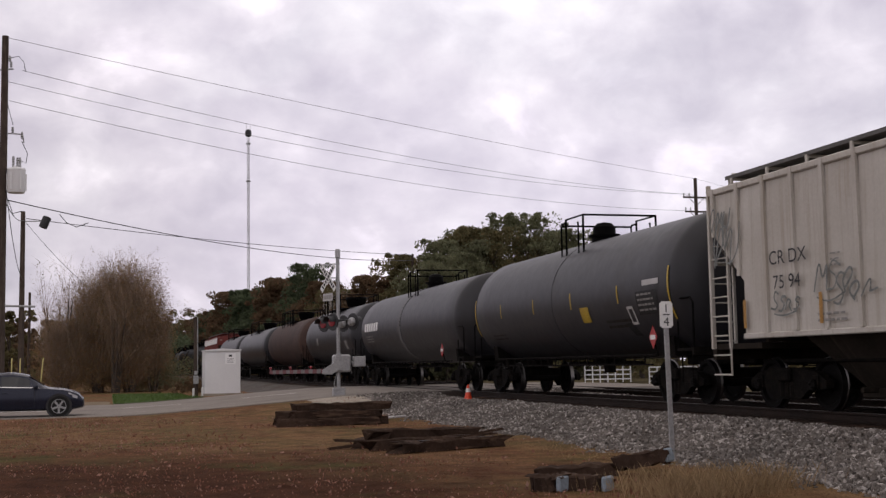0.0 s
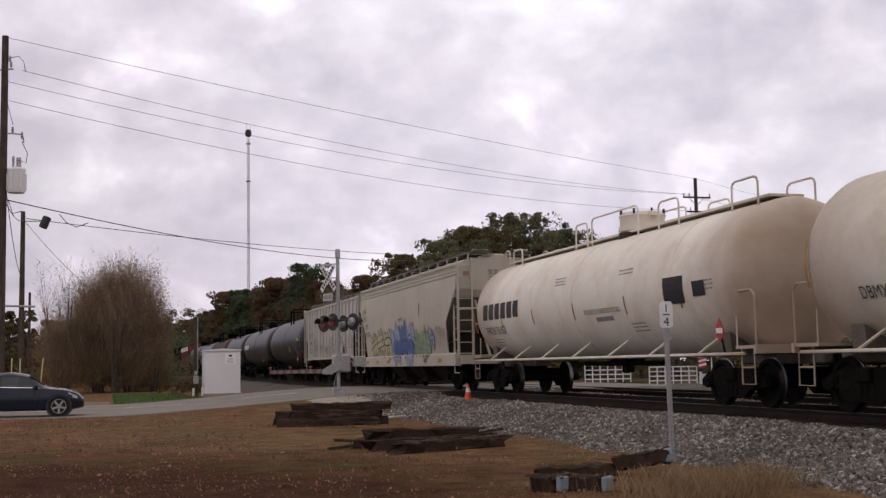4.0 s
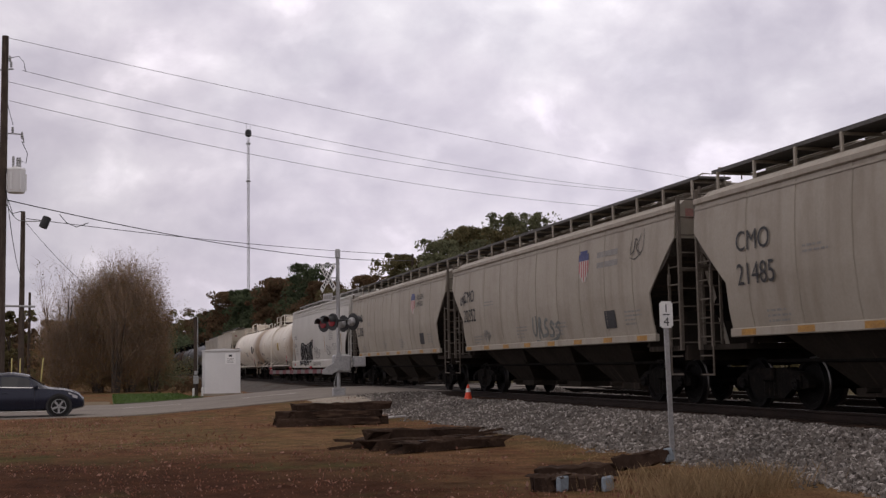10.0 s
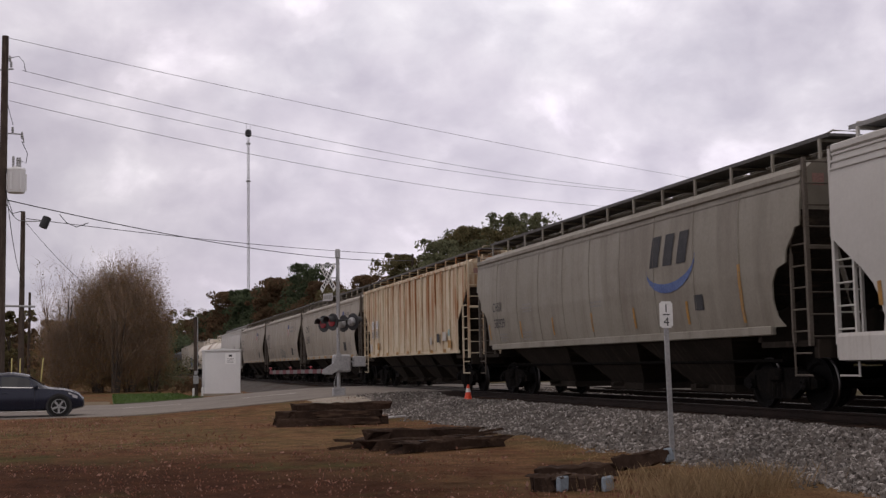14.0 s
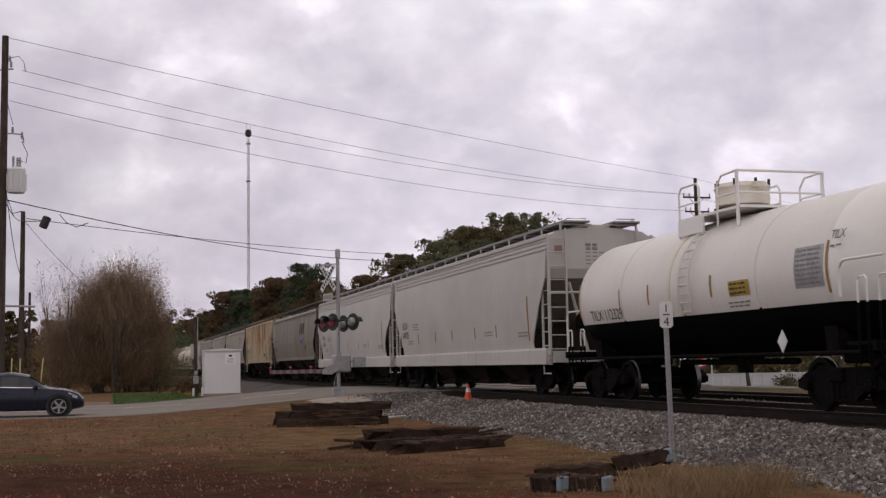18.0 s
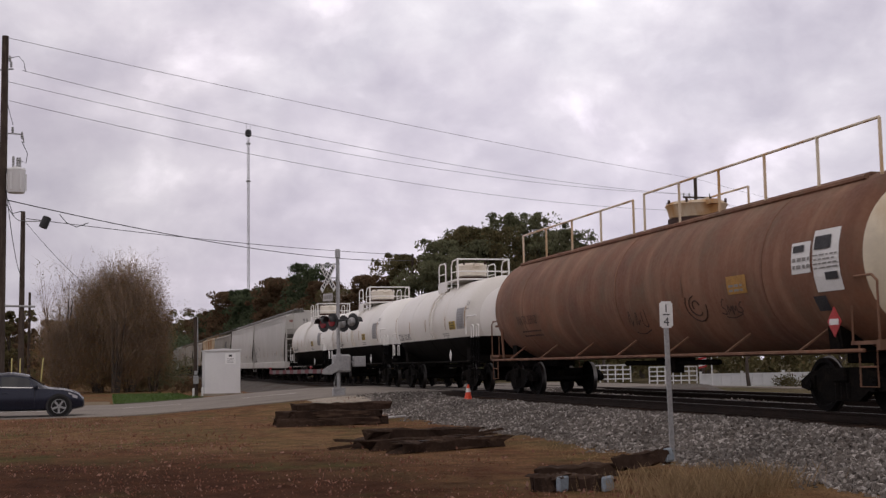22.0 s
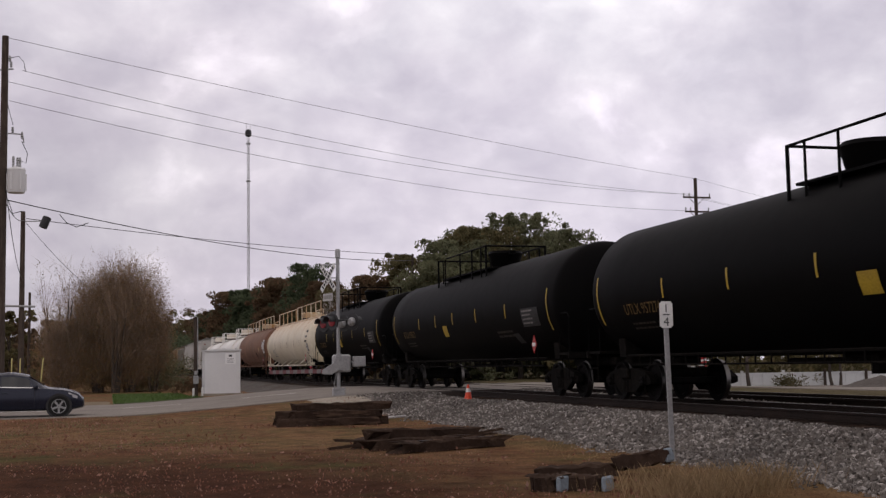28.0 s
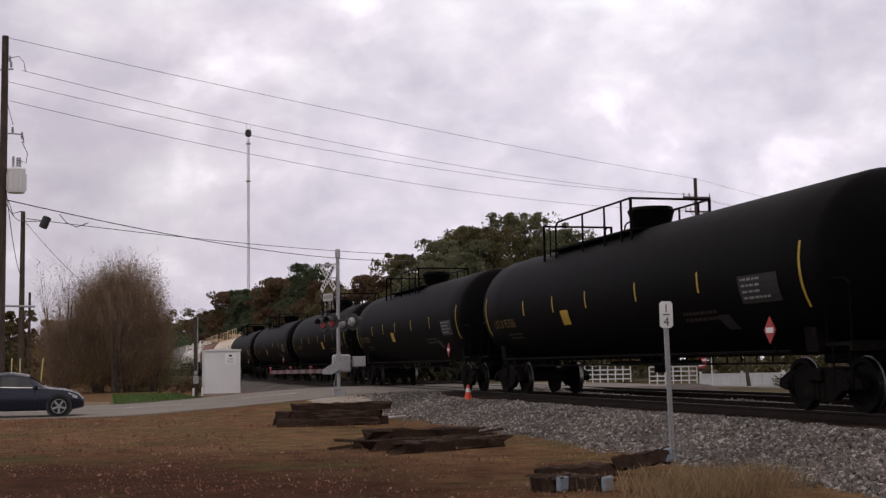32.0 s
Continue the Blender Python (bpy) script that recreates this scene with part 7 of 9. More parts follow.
    box(bm, 0.1, -0.02, 1.28, 0.62, 0.42, 0.62, bevel=0.06)
    part("gate_mechanism", bm, M_GALV, s, "cast grey gate drive housing")
    bm = bmesh.new()
    prism(bm, [(-0.62, 0.92), (-0.30, 0.90), (0.05, 1.12), (0.05, 1.62), (-0.12, 1.62), (-0.22, 1.30), (-0.62, 1.06)], "y", -0.30, -0.20)
    part("counterweight_arm", bm, M_GALV, s, "grey cast counterweight arm")
    bm = bmesh.new()
    tube(bm, [(-0.1, -0.22, 0.95), (-0.2, -0.2, 0.6), (-0.12, -0.16, 0.2)], 0.018, 6)
    part("cable_conduit", bm, M_GALV, s)
    bm = bmesh.new()
    box(bm, 0.72, -0.05, 1.34, 0.42, 0.30, 0.36, bevel=0.02)
    box(bm, 0.42, -0.02, 1.34, 0.3, 0.06, 0.06)
    part("junction_box", bm, M_GALV, s)
    a, b = Vector((-0.25, 0.35, 1.02)), Vector((-1.32, 8.5, 0.98))
    for i in range(16):
        p, q = a.lerp(b, i / 16), a.lerp(b, (i + 0.985) / 16)
        bm = bmesh.new()
        d = (q - p).normalized()
        m = Matrix.Translation((p + q) / 2) @ d.to_track_quat("Y", "Z").to_matrix().to_4x4()
        box(bm, 0, 0, 0, 0.03, (q - p).length, 0.15, m=m)
        part("gate_arm_section", bm, M_ARMRED if i % 2 else M_ARMWHITE, s, "red and white reflective gate arm section")
    for t in (0.28, 0.62, 0.985):
        p = a.lerp(b, t)
        bm = bmesh.new()
        lathe(bm, [(-0.05, 0.02), (-0.04, 0.04), (0.04, 0.04), (0.05, 0.02)], 12, "x", Matrix.Translation(p + Vector((0, 0, 0.16))))
        box(bm, p.x, p.y, p.z + 0.10, 0.03, 0.03, 0.06)
        part("arm_lamp", bm, M_REDLENS, s, "small red gate arm lamp")


crossing_signal()


def cabinet():
    c = tagged(thing("signal_cabinet", pose(4.55, 61.3, 0.2)), "silver aluminium signal equipment cabinet beside the road", "cabinet")
    bm = bmesh.new()
    box(bm, 0.9, 0.9, 1.09, 1.76, 1.8, 2.16, bevel=0.015)
    body = part("body", bm, M_CABINET, c)
    bm = bmesh.new()
    prism(bm, [(-0.02, 2.17), (1.82, 2.17), (1.82, 2.22), (0.9, 2.29), (-0.02, 2.22)], "y", -0.08, 1.86)
    part("roof", bm, M_CABINET, c)
    bm = bmesh.new()
    box(bm, 0.93, 0.9, 0.0, 1.96, 1.9, 0.12)
    part("plinth", bm, M_PALE, c)
    for x in (0.32, 0.93, 1.54):
        bm = bmesh.new()
        box(bm, x, -0.006, 1.08, 0.02, 0.012, 2.0)
        part("panel_seam", bm, M_CABINET, c)
    bm = bmesh.new()
    box(bm, 1.28, -0.012, 1.78, 0.52, 0.012, 0.52)
    sg = part("notice", bm, M_NOTICE, c, "white notice with small grey writing")
    bm = bmesh.new()
    box(bm, 1.28, -0.021, 1.92, 0.16, 0.005, 0.10)
    for k in range(4):
        box(bm, 1.28, -0.021, 1.78 - k * 0.065, 0.36 - 0.06 * (k % 2), 0.005, 0.014)
    part("notice_writing", bm, M_INK, sg)


cabinet()
p = tagged(thing("meter_post", pose(4.2, 62.4, 0.1)), "short weathered timber service post with a meter box", "post")
bm = bmesh.new()
rod(bm, (0, 0, 0), (0, 0, 4.0), 0.12, 10, 0.10)
part("post", bm, M_POLE, p)
bm = bmesh.new()
box(bm, 0, -0.16, 0.85, 0.26, 0.16, 0.42, bevel=0.02)
box(bm, 0, -0.16, 1.2, 0.16, 0.14, 0.2, bevel=0.02)
part("meter_box", bm, M_GALV, p)
bm = bmesh.new()
rod(bm, (0.09, -0.12, 1.2), (0.09, -0.12, 4.0), 0.02, 6)
part("conduit", bm, M_GALV, p)
for x, y in ((4.0, 61.0), (4.42, 60.9)):
    bm = bmesh.new()
    lathe(bm, [(0, 0.05), (0.42, 0.05), (0.46, 0.03)], 10, "z", pose(x, y, gz(x, y) - 0.02))
    tagged(part("marker_post", bm, M_WHITE), "short white marker post beside the cabinet", "post", "white marker posts")

# quarter-mile board
sgn = tagged(thing("quarter_mile_sign", pose(8.15, 16.75, gz(8.15, 16.75), 0, 0, 0)), "white quarter-mile board on a slim steel post", "sign")
bm = bmesh.new()
prism(bm, [(-0.035, -0.02), (0.035, -0.02), (0.035, 0.015), (0.012, 0.02), (-0.012, 0.02), (-0.035, 0.015)], "z", -0.3, 2.19)
part("post", bm, M_GALV, sgn, at=pose(0, 0, 0, 0, -1.0, 0))
bm = bmesh.new()
box(bm, 0, 0, 0, 0.20, 0.008, 0.40)
es = [e for e in bm.edges if abs((e.verts[0].co - e.verts[1].co).y) > 0.005]
bmesh.ops.bevel(bm, geom=es, offset=0.025, segments=3, affect="EDGES")
plate = part("plate", bm, M_WHITE, sgn, at=pose(-0.04, -0.03, 2.20, 0, 0, -14))


def flat_letters(body, size, x, z, parent, material, squeeze=1.0):
    cu = bpy.data.curves.new("writing", "FONT")
    cu.body, cu.size, cu.align_x = body, size * 1.38, "CENTER"
    tmp = new("writing", cu)
    bpy.context.view_layer.update()
    me = bpy.data.meshes.new_from_object(tmp.evaluated_get(bpy.context.evaluated_depsgraph_get()))
    bpy.data.objects.remove(tmp)
    bpy.data.curves.remove(cu)
    for v in me.vertices:
        v.co = (x + v.co.x * squeeze, -0.007, z + v.co.y)
    me.materials.append(material)
    ob = new("numeral", me)
    ob.parent = parent


flat_letters("1", 0.125, 0, 0.04, plate, M_INK)
flat_letters("4", 0.135, 0, -0.17, plate, M_INK)
bm = bmesh.new()
box(bm, 0, -0.007, 0.0, 0.10, 0.004, 0.018)
part("fraction_bar", bm, M_INK, plate)

# traffic cone
cone = tagged(thing("traffic_cone", pose(10.6, 35.7, ballast_z(10.6, 35.7))), "orange traffic cone with a white collar on the ballast", "traffic cone")
bm = bmesh.new()
box(bm, 0, 0, 0.02, 0.36, 0.36, 0.04, bevel=0.015)
part("base", bm, M_CONE, cone)
for z0, z1, mm, nm in ((0.03, 0.24, M_CONE, "cone_body"), (0.24, 0.36, M_WHITE, "collar"), (0.36, 0.47, M_CONE, "cone_tip")):
    bm = bmesh.new()
    lathe(bm, [(z0, 0.13 - 0.21 * z0), (z1, 0.13 - 0.21 * z1)], 18, "z")
    part(nm, bm, mm, cone, smooth=True)


def tie(x, y, z, rz, ry=0.0, rx=0.0, length=2.6, seed=0, ends=False, split=0.10):
    rng = random.Random(seed)
    t = tagged(thing("railroad_tie", pose(x, y, z, rx, ry, rz)), "old dark creosoted timber tie with blue-grey ends" if ends else "old dark creosoted timber railroad tie, split and worn", "timber tie", "discarded ties beside the track")
    bm = bmesh.new()
    n = 9
    rows = []
    for i in range(n + 1):
        u = -length / 2 + length * i / n
        r = []
        for a, b in ((-1, -1), (-0.8, -1), (0.8, -1), (1, -1), (1, 0.8), (0.86, 1), (0.2, 0.96), (-0.5, 1), (-0.86, 1), (-1, 0.8)):
            j = 0.03 * rng.uniform(-1, 1)
            e = split * rng.uniform(-1, 1) if i in (0, n) else 0
            r.append(bm.verts.new((u + e, a * 0.115 + j, 0.09 + b * 0.09 + j)))
        rows.append(r)
    for a, b in zip(rows, rows[1:]):
        for k in range(10):
            bm.faces.new((a[k], a[(k + 1) % 10], b[(k + 1) % 10], b[k]))
    bm.faces.new(rows[0])
    bm.faces.new(rows[-1])
    part("timber", bm, M_TIE, t)
    if ends:
        for s in ends:
            bm = bmesh.new()
            box(bm, s * (length / 2 + 0.02), 0, 0.09, 0.06, 0.235, 0.18, bevel=0.02)
            part("painted_end", bm, M_BLUEEND, t, "chalky blue painted end")
    for k in (-0.55, 0.55) if length > 2 else ():
        bm = bmesh.new()
        box(bm, k * length / 2.6 * 1.3, 0.02, 0.182, 0.18, 0.2, 0.012)
        part("plate_scar", bm, M_RAIL, t)
    return t


for i, a in enumerate(((5.35, 30.5, 0.0, 2), (5.55, 30.9, 0.0, -3), (5.3, 31.25, 0.0, 4), (5.6, 30.62, 0.19, 3), (5.45, 30.98, 0.19, -5), (5.75, 30.75, 0.375, 2.5))):
    tie(a[0], a[1], gz(a[0], a[1]) + a[2], a[3], 0, 0, (2.55, 2.7, 2.45, 2.3, 2.6, 2.5)[i], i)
for i, (x, y, z, rz, ry, ln) in enumerate(((5.85, 20.75, 0.0, 27, 0, 2.4), (5.65, 21.55, 0.0, 22, 0, 2.6), (5.5, 22.5, 0.0, 25, 0, 2.5), (5.75, 21.9, 0.15, 24, 1.5, 2.45))):
    tie(x, y, gz(x, y) + z, rz, ry, 0, ln, 10 + i, split=0.34)
for i, (x, y, z, rz, ry, ln) in enumerate(((4.25, 21.75, 0.03, 14, -4, 0.9), (4.35, 22.1, 0.10, -8, 3, 0.7), (7.0, 23.1, 0.12, 20, -5, 1.3), (6.7, 21.9, 0.16, 32, -3, 0.8))):
    bm = bmesh.new()
    q = random.Random(60 + i)
    prism(bm, [(-0.05, 0), (0.04, 0.005), (0.05, 0.04), (-0.03, 0.05)], "x", -ln / 2, ln / 2)
    for v in bm.verts:
        v.co.x += q.uniform(-0.12, 0.12)
        v.co.y *= 1 - 0.6 * abs(v.co.x) / ln
    tagged(part("timber_splinter", bm, M_TIE, at=pose(x, y, gz(x, y) + z, 0, ry, rz)), "long dark splinter broken off an old tie", "timber", "splinters of the ties")
tie(4.98, 13.55, 0.0, -52, 0, 0, 0.36, 21, (1,))
tie(5.36, 13.42, 0.0, -50, 0, 0, 0.62, 22, (1,))
tie(6.05, 15.25, -0.05, -26, -2, 0, 1.0, 23)
tie(6.78, 14.85, 0.12, -46, -10, 0, 0.75, 24, (1,))
for x, y, rz in ((7.35, 32.3, -62), (7.65, 32.6, -20)):
    bm = bmesh.new()
    rod(bm, (-0.22, 0, 0.06), (0.22, 0, 0.10), 0.032, 10)
    tagged(part("pipe_offcut", bm, M_SIGNGREY, at=pose(x, y, gz(x, y), 0, 0, rz)), "short white plastic pipe offcut on the gravel", "pipe", "pipe offcuts")


# ---- the waiting car ----
def sedan(m):
    c = tagged(thing("sedan", m), "dark navy four-door sedan waiting on the road", "car")
    xs = np.linspace(-2.32, 2.32, 30)

    def belt(x):
        return float(np.interp(x, [-2.32, -2.2, -1.5, 0.2, 0.95, 1.7, 2.1, 2.26, 2.32], [0.72, 0.98, 1.02, 0.95, 0.94, 0.87, 0.76, 0.66, 0.54]))

    def roof(x):
        return float(np.interp(x, [-2.32, -1.75, -1.0, -0.4, 0.1, 0.55, 1.05, 1.15, 2.32], [0, 1.02, 1.36, 1.45, 1.46, 1.38, 1.02, 0.93, 0.0]))

    def sec(x):
        b, t = belt(x), max(roof(x), belt(x) + 0.03)
        taper = 1 - 0.16 * max(0, abs(x) - 1.5) ** 2
        cab = min(1, max(0, (t - b) / 0.42))
        wt = 0.80 - 0.20 * cab
        lo = 0.20 + 0.10 * max(0, abs(x) - 1.9) * 2
        pts = [(0.74, lo), (0.86, lo + 0.06), (0.905, 0.48), (0.90, min(0.70, b - 0.06)), (0.86, b - 0.01), (0.84, b), (wt + 0.02, t - 0.07 if cab > 0.2 else b + 0.008), (wt - 0.10, t - 0.015), (0.3, t + 0.01), (0.0, t + 0.02)]
        return [(w * taper, z) for w, z in pts]

    bm = bmesh.new()
    rows = []
    for x in xs:
        h = sec(float(x))
        ring = [(-w, z) for w, z in h] + [(w, z) for w, z in reversed(h[:-1])]
        rows.append([bm.verts.new((float(x), w, z)) for w, z in ring])
    n = len(rows[0])
    for a, b in zip(rows, rows[1:]):
        for k in range(n):
            bm.faces.new((a[k], a[(k + 1) % n], b[(k + 1) % n], b[k]))
    bm.faces.new(rows[0])
    bm.faces.new(rows[-1])
    part("body", bm, M_CARPAINT, c, smooth=True)

    def win(name, x0, x1, s, lo=0.12, hi=0.86, mm=M_GLASS, top_cut=(0, 0)):
        bm = bmesh.new()
        prev = None
        for i in range(7):
            x = x0 + (x1 - x0) * i / 6
            h = sec(x)
            (wa, za), (wb, zb) = h[5], h[6]
            row = []
            for q in (lo, hi):
                row.append(bm.verts.new((x, s * (wa + (wb - wa) * q + 0.008), za + (zb - za) * q + 0.004)))
            if prev:
                bm.faces.new((prev[0], prev[1], row[1], row[0]))
            prev = row
        part(name, bm, mm, c, "dark tinted side window" if mm is M_GLASS else "bright window trim")

    for s in (-1, 1):
        win("side_window", -0.28, 0.62, s)
        win("side_window", -1.15, -0.36, s)
        win("window_trim", -1.3, 0.95, s, 0.02, 0.09, M_CHROME)
    for x0, x1, nm in ((0.60, 1.06, "windscreen"), (-1.72, -0.95, "rear_window")):
        bm = bmesh.new()
        prev = None
        for i in range(5):
            x = x0 + (x1 - x0) * i / 4
            t = roof(x) + 0.03
            row = [bm.verts.new((x, k * 0.56, t - 0.02 * abs(k))) for k in (-1, -0.5, 0, 0.5, 1)]
            if prev:
                for k in range(4):
                    bm.faces.new((prev[k], prev[k + 1], row[k + 1], row[k]))
            prev = row
        part(nm, bm, M_GLASS, c)
    for x in (1.55, -1.32):
        for s in (-1, 1):
            bm = bmesh.new()
            lathe(bm, [(s * 0.905, 0.345), (s * 0.912, 0.39), (s * 0.80, 0.39), (s * 0.79, 0.345)], 24, "y", pose(x, 0, 0.34) @ Matrix.Diagonal((1.06, 1, 1.06, 1)))
            part("wheel_arch", bm, M_SIGNALBLACK, c)
            bm = bmesh.new()
            lathe(bm, [(s * 0.70, 0.22), (s * 0.70, 0.31), (s * 0.74, 0.33), (s * 0.90, 0.33), (s * 0.925, 0.31), (s * 0.925, 0.22)], 24, "y", pose(x, 0, 0.34) @ Matrix.Diagonal((1.06, 1, 1.06, 1)))
            w = part("tyre", bm, M_RUBBER, c, smooth=True)
            bm = bmesh.new()
            lathe(bm, [(s * 0.85, 0.10), (s * 0.86, 0.22), (s * 0.93, 0.225), (s * 0.93, 0.205), (s * 0.88, 0.20), (s * 0.88, 0.05)], 20, "y", pose(x, 0, 0.34) @ Matrix.Diagonal((1.06, 1, 1.06, 1)))
            for k in range(5):
                a = 2 * math.pi * k / 5 + 0.3
                mm = pose(x, s * 0.918, 0.33) @ Matrix.Rotation(a, 4, "Y")
                box(bm, 0.11, 0, 0, 0.2, 0.025, 0.065, m=mm)
            part("rim", bm, M_GALV, w, "five-spoke alloy rim")
    for s in (-1, 1):
        bm = bmesh.new()
        box(bm, 0.82, s * 0.98, 0.99, 0.16, 0.20, 0.13, bevel=0.035)
        part("door_mirror", bm, M_CARPAINT, c)
        for x in (-0.15, -1.05):
            bm = bmesh.new()
            box(bm, x, s * 0.905, 0.80, 0.18, 0.03, 0.03, bevel=0.01)
            part("door_handle", bm, M_CARPAINT, c)
        for x in (0.78, -0.33, -1.2):
            bm = bmesh.new()
            box(bm, x, s * 0.898, 0.60, 0.008, 0.02, 0.52)
            part("door_seam", bm, M_SIGNALBLACK, c)
        bm = bmesh.new()
        prism(bm, [(1.80, 0.70), (2.12, 0.58), (2.14, 0.66), (1.86, 0.79)], "y", s * 0.70, s * 0.868)
        part("headlight", bm, M_LAMPGLASS, c, "clear headlight")
        bm = bmesh.new()
        box(bm, -2.2, s * 0.66, 0.82, 0.16, 0.32, 0.16, bevel=0.03)
        part("tail_light", bm, M_REDUNLIT, c)
    bm = bmesh.new()
    box(bm, 2.30, 0, 0.42, 0.06, 1.1, 0.16, bevel=0.02)
    part("grille", bm, M_SIGNALBLACK, c)


sedan(pose(-3.15, 43.0, road_z(-3.1) + 0.01))


# ---- poles and wires ----
def pole(name, x, y, h, r, label, z0=0.0):
    p = tagged(thing(name, pose(x, y, z0)), label, "utility pole", "timber utility poles")
    bm = bmesh.new()
    lathe(bm, [(h * i / 6, r * (1 - 0.3 * i / 6)) for i in range(7)], 12, "z")
    part("shaft", bm, M_POLE, p, smooth=True)
    return p


def insulator(bm, x, y, z):
    lathe(bm, [(z, 0.02), (z + 0.05, 0.06), (z + 0.09, 0.035), (z + 0.13, 0.065), (z + 0.19, 0.04), (z + 0.24, 0.05), (z + 0.26, 0.02)], 10, "z", pose(x, y, 0))


p1 = pole("utility_pole", -4.3, 52.3, 15.45, 0.19, "tall timber utility pole with a transformer")
bm = bmesh.new()
lathe(bm, [(8.85, 0.33), (8.9, 0.36), (9.75, 0.36), (9.8, 0.38), (9.86, 0.36), (9.95, 0.1)], 18, "z", pose(0.52, -0.05, 0))
tr = part("transformer", bm, M_CABINET, p1, "pale grey pole transformer can", smooth=True)
bm = bmesh.new()
for k in range(6):
    a = k * math.pi / 3
    box(bm, 0.52 + 0.38 * math.cos(a), -0.05 + 0.38 * math.sin(a), 9.3, 0.06, 0.06, 0.7)
part("cooling_fin", bm, M_CABINET, tr)
bm = bmesh.new()
for x, z in ((0.40, 9.9), (0.66, 9.85), (0.56, 9.85)):
    insulator(bm, x, -0.1, z)
    insulator(bm, x, -0.1, z + 0.22)
part("bushing", bm, M_GALV, tr)
bm = bmesh.new()
box(bm, 0.15, 0, 9.35, 0.3, 0.12, 0.6)
part("transformer_bracket", bm, M_GALV, p1)
bm = bmesh.new()
rod(bm, (0, 0, 11.35), (0.75, -0.1, 11.3), 0.03, 6)
insulator(bm, 0.35, -0.05, 11.35)
insulator(bm, 0.72, -0.1, 11.1)
rod(bm, (0.72, -0.1, 11.4), (0.80, -0.1, 10.95), 0.03, 6)
part("fuse_cutout", bm, M_GALV, p1)
bm = bmesh.new()
rod(bm, (-0.2, 0, 14.0), (0.35, -0.1, 14.05), 0.035, 6)
insulator(bm, 0.25, -0.08, 14.1)
insulator(bm, 0.20, -0.08, 14.35)
part("insulator_arm", bm, M_GALV, p1)
bm = bmesh.new()
tube(bm, [(0.2, -0.1, 14.5), (0.55, -0.1, 14.6), (0.75, -0.1, 14.35), (0.82, -0.1, 13.95)], 0.014, 4)
tube(bm, [(0.72, -0.1, 11.0), (0.95, -0.1, 10.5), (0.9, -0.1, 10.1), (0.66, -0.1, 10.2)], 0.014, 4)
tube(bm, [(0.1, 0, 12.7), (0.35, 0, 11.7)], 0.012, 4)
tube(bm, [(0.2, 0, 8.6), (0.4, 0, 8.0), (0.75, 0, 8.1)], 0.02, 4)
part("jumper_wire", bm, M_CABLE, p1)
bm = bmesh.new()
rod(bm, (0, 0, 4.2), (1.35, -0.2, 4.15), 0.045, 8)
part("bracket_arm", bm, M_GALV, p1)
p2 = pole("utility_pole", -4.66, 69.8, 10.3, 0.17, "shorter timber pole carrying a floodlight")
bm = bmesh.new()
rod(bm, (0, 0, 9.75), (1.2, -0.7, 9.7), 0.03, 6)
part("lamp_arm", bm, M_GALV, p2)
bm = bmesh.new()
lathe(bm, [(-0.34, 0.16), (-0.32, 0.23), (0.30, 0.23), (0.34, 0.12)], 14, "z", pose(1.2, -0.8, 9.62, 0, 22, 0))
part("floodlight", bm, M_SIGNALBLACK, p2, "dark drum-shaped floodlight")
p3 = pole("utility_pole", 42.3, 81.5, 15.1, 0.18, "tall timber utility pole with crossarms beyond the tracks")
for z, w in ((13.62, 1.12), (12.55, 0.98)):
    bm = bmesh.new()
    box(bm, 0, -0.15, z, 2 * w, 0.10, 0.12)
    for k in (-1, 1):
        rod(bm, (k * w * 0.6, -0.15, z), (0, -0.1, z - 0.6), 0.02, 5)
    ca = part("crossarm", bm, M_POLE, p3)
    for k in (-0.95, -0.55, 0.95):
        bm = bmesh.new()
        insulator(bm, k * w, -0.15, z + 0.06)
        part("insulator", bm, M_GALV, ca)
p4 = pole("utility_pole", 26.6, 106.6, 11.6, 0.16, "timber pole among the trees")
p5 = pole("utility_pole", -5.6, 92, 7.2, 0.12, "slim distant timber pole")
p6 = pole("utility_pole", 8.2, 190, 8.0, 0.15, "distant timber pole beside the track")


def wire(name, pts, r, material, label):
    bm = bmesh.new()
    tube(bm, pts, r, 4)
    return tagged(part(name, bm, material), label, "cable", "overhead lines")


for a, b, c, drop in (((-4.2, 52.2, 15.36), (42.3, 81.4, 15.05), (75, 103, 15), 0.30), ((-3.6, 52.2, 14.0), (41.0, 81.3, 13.85), (74, 103, 13.8), 0.8), ((-4.2, 52.2, 13.51), (41.5, 81.3, 13.85), (74.5, 103, 13.8), 0.95), ((-4.1, 52.2, 12.7), (41.7, 81.3, 12.6), (75, 103, 12.5), 1.0)):
    wire("power_line", sag_wire(a, b, drop), 0.0105, M_WIRE, "thin overhead power conductor")
    wire("power_line", sag_wire(b, c, 0.4, 10), 0.0095, M_WIRE, "thin overhead power conductor")
wire("service_cable", sag_wire((-4.1, 52.3, 8.55), (26.6, 106.6, 11.0), 0.75), 0.022, M_CABLE, "black overhead communications cable")
wire("service_cable", sag_wire((-4.5, 69.7, 9.9), (26.6, 106.6, 11.5), 0.3), 0.020, M_CABLE, "black overhead communications cable")
wire("service_cable", [(-2.2, 55.7, 8.42), (-1.9, 56.2, 8.1), (-1.5, 56.9, 8.0), (-1.0, 57.8, 8.3)], 0.02, M_CABLE, "drooping cable splice loop")
wire("service_cable", sag_wire((-4.2, 52.3, 8.5), (-4.6, 69.7, 9.8), 0.3, 10), 0.02, M_CABLE, "black service cable between two poles")
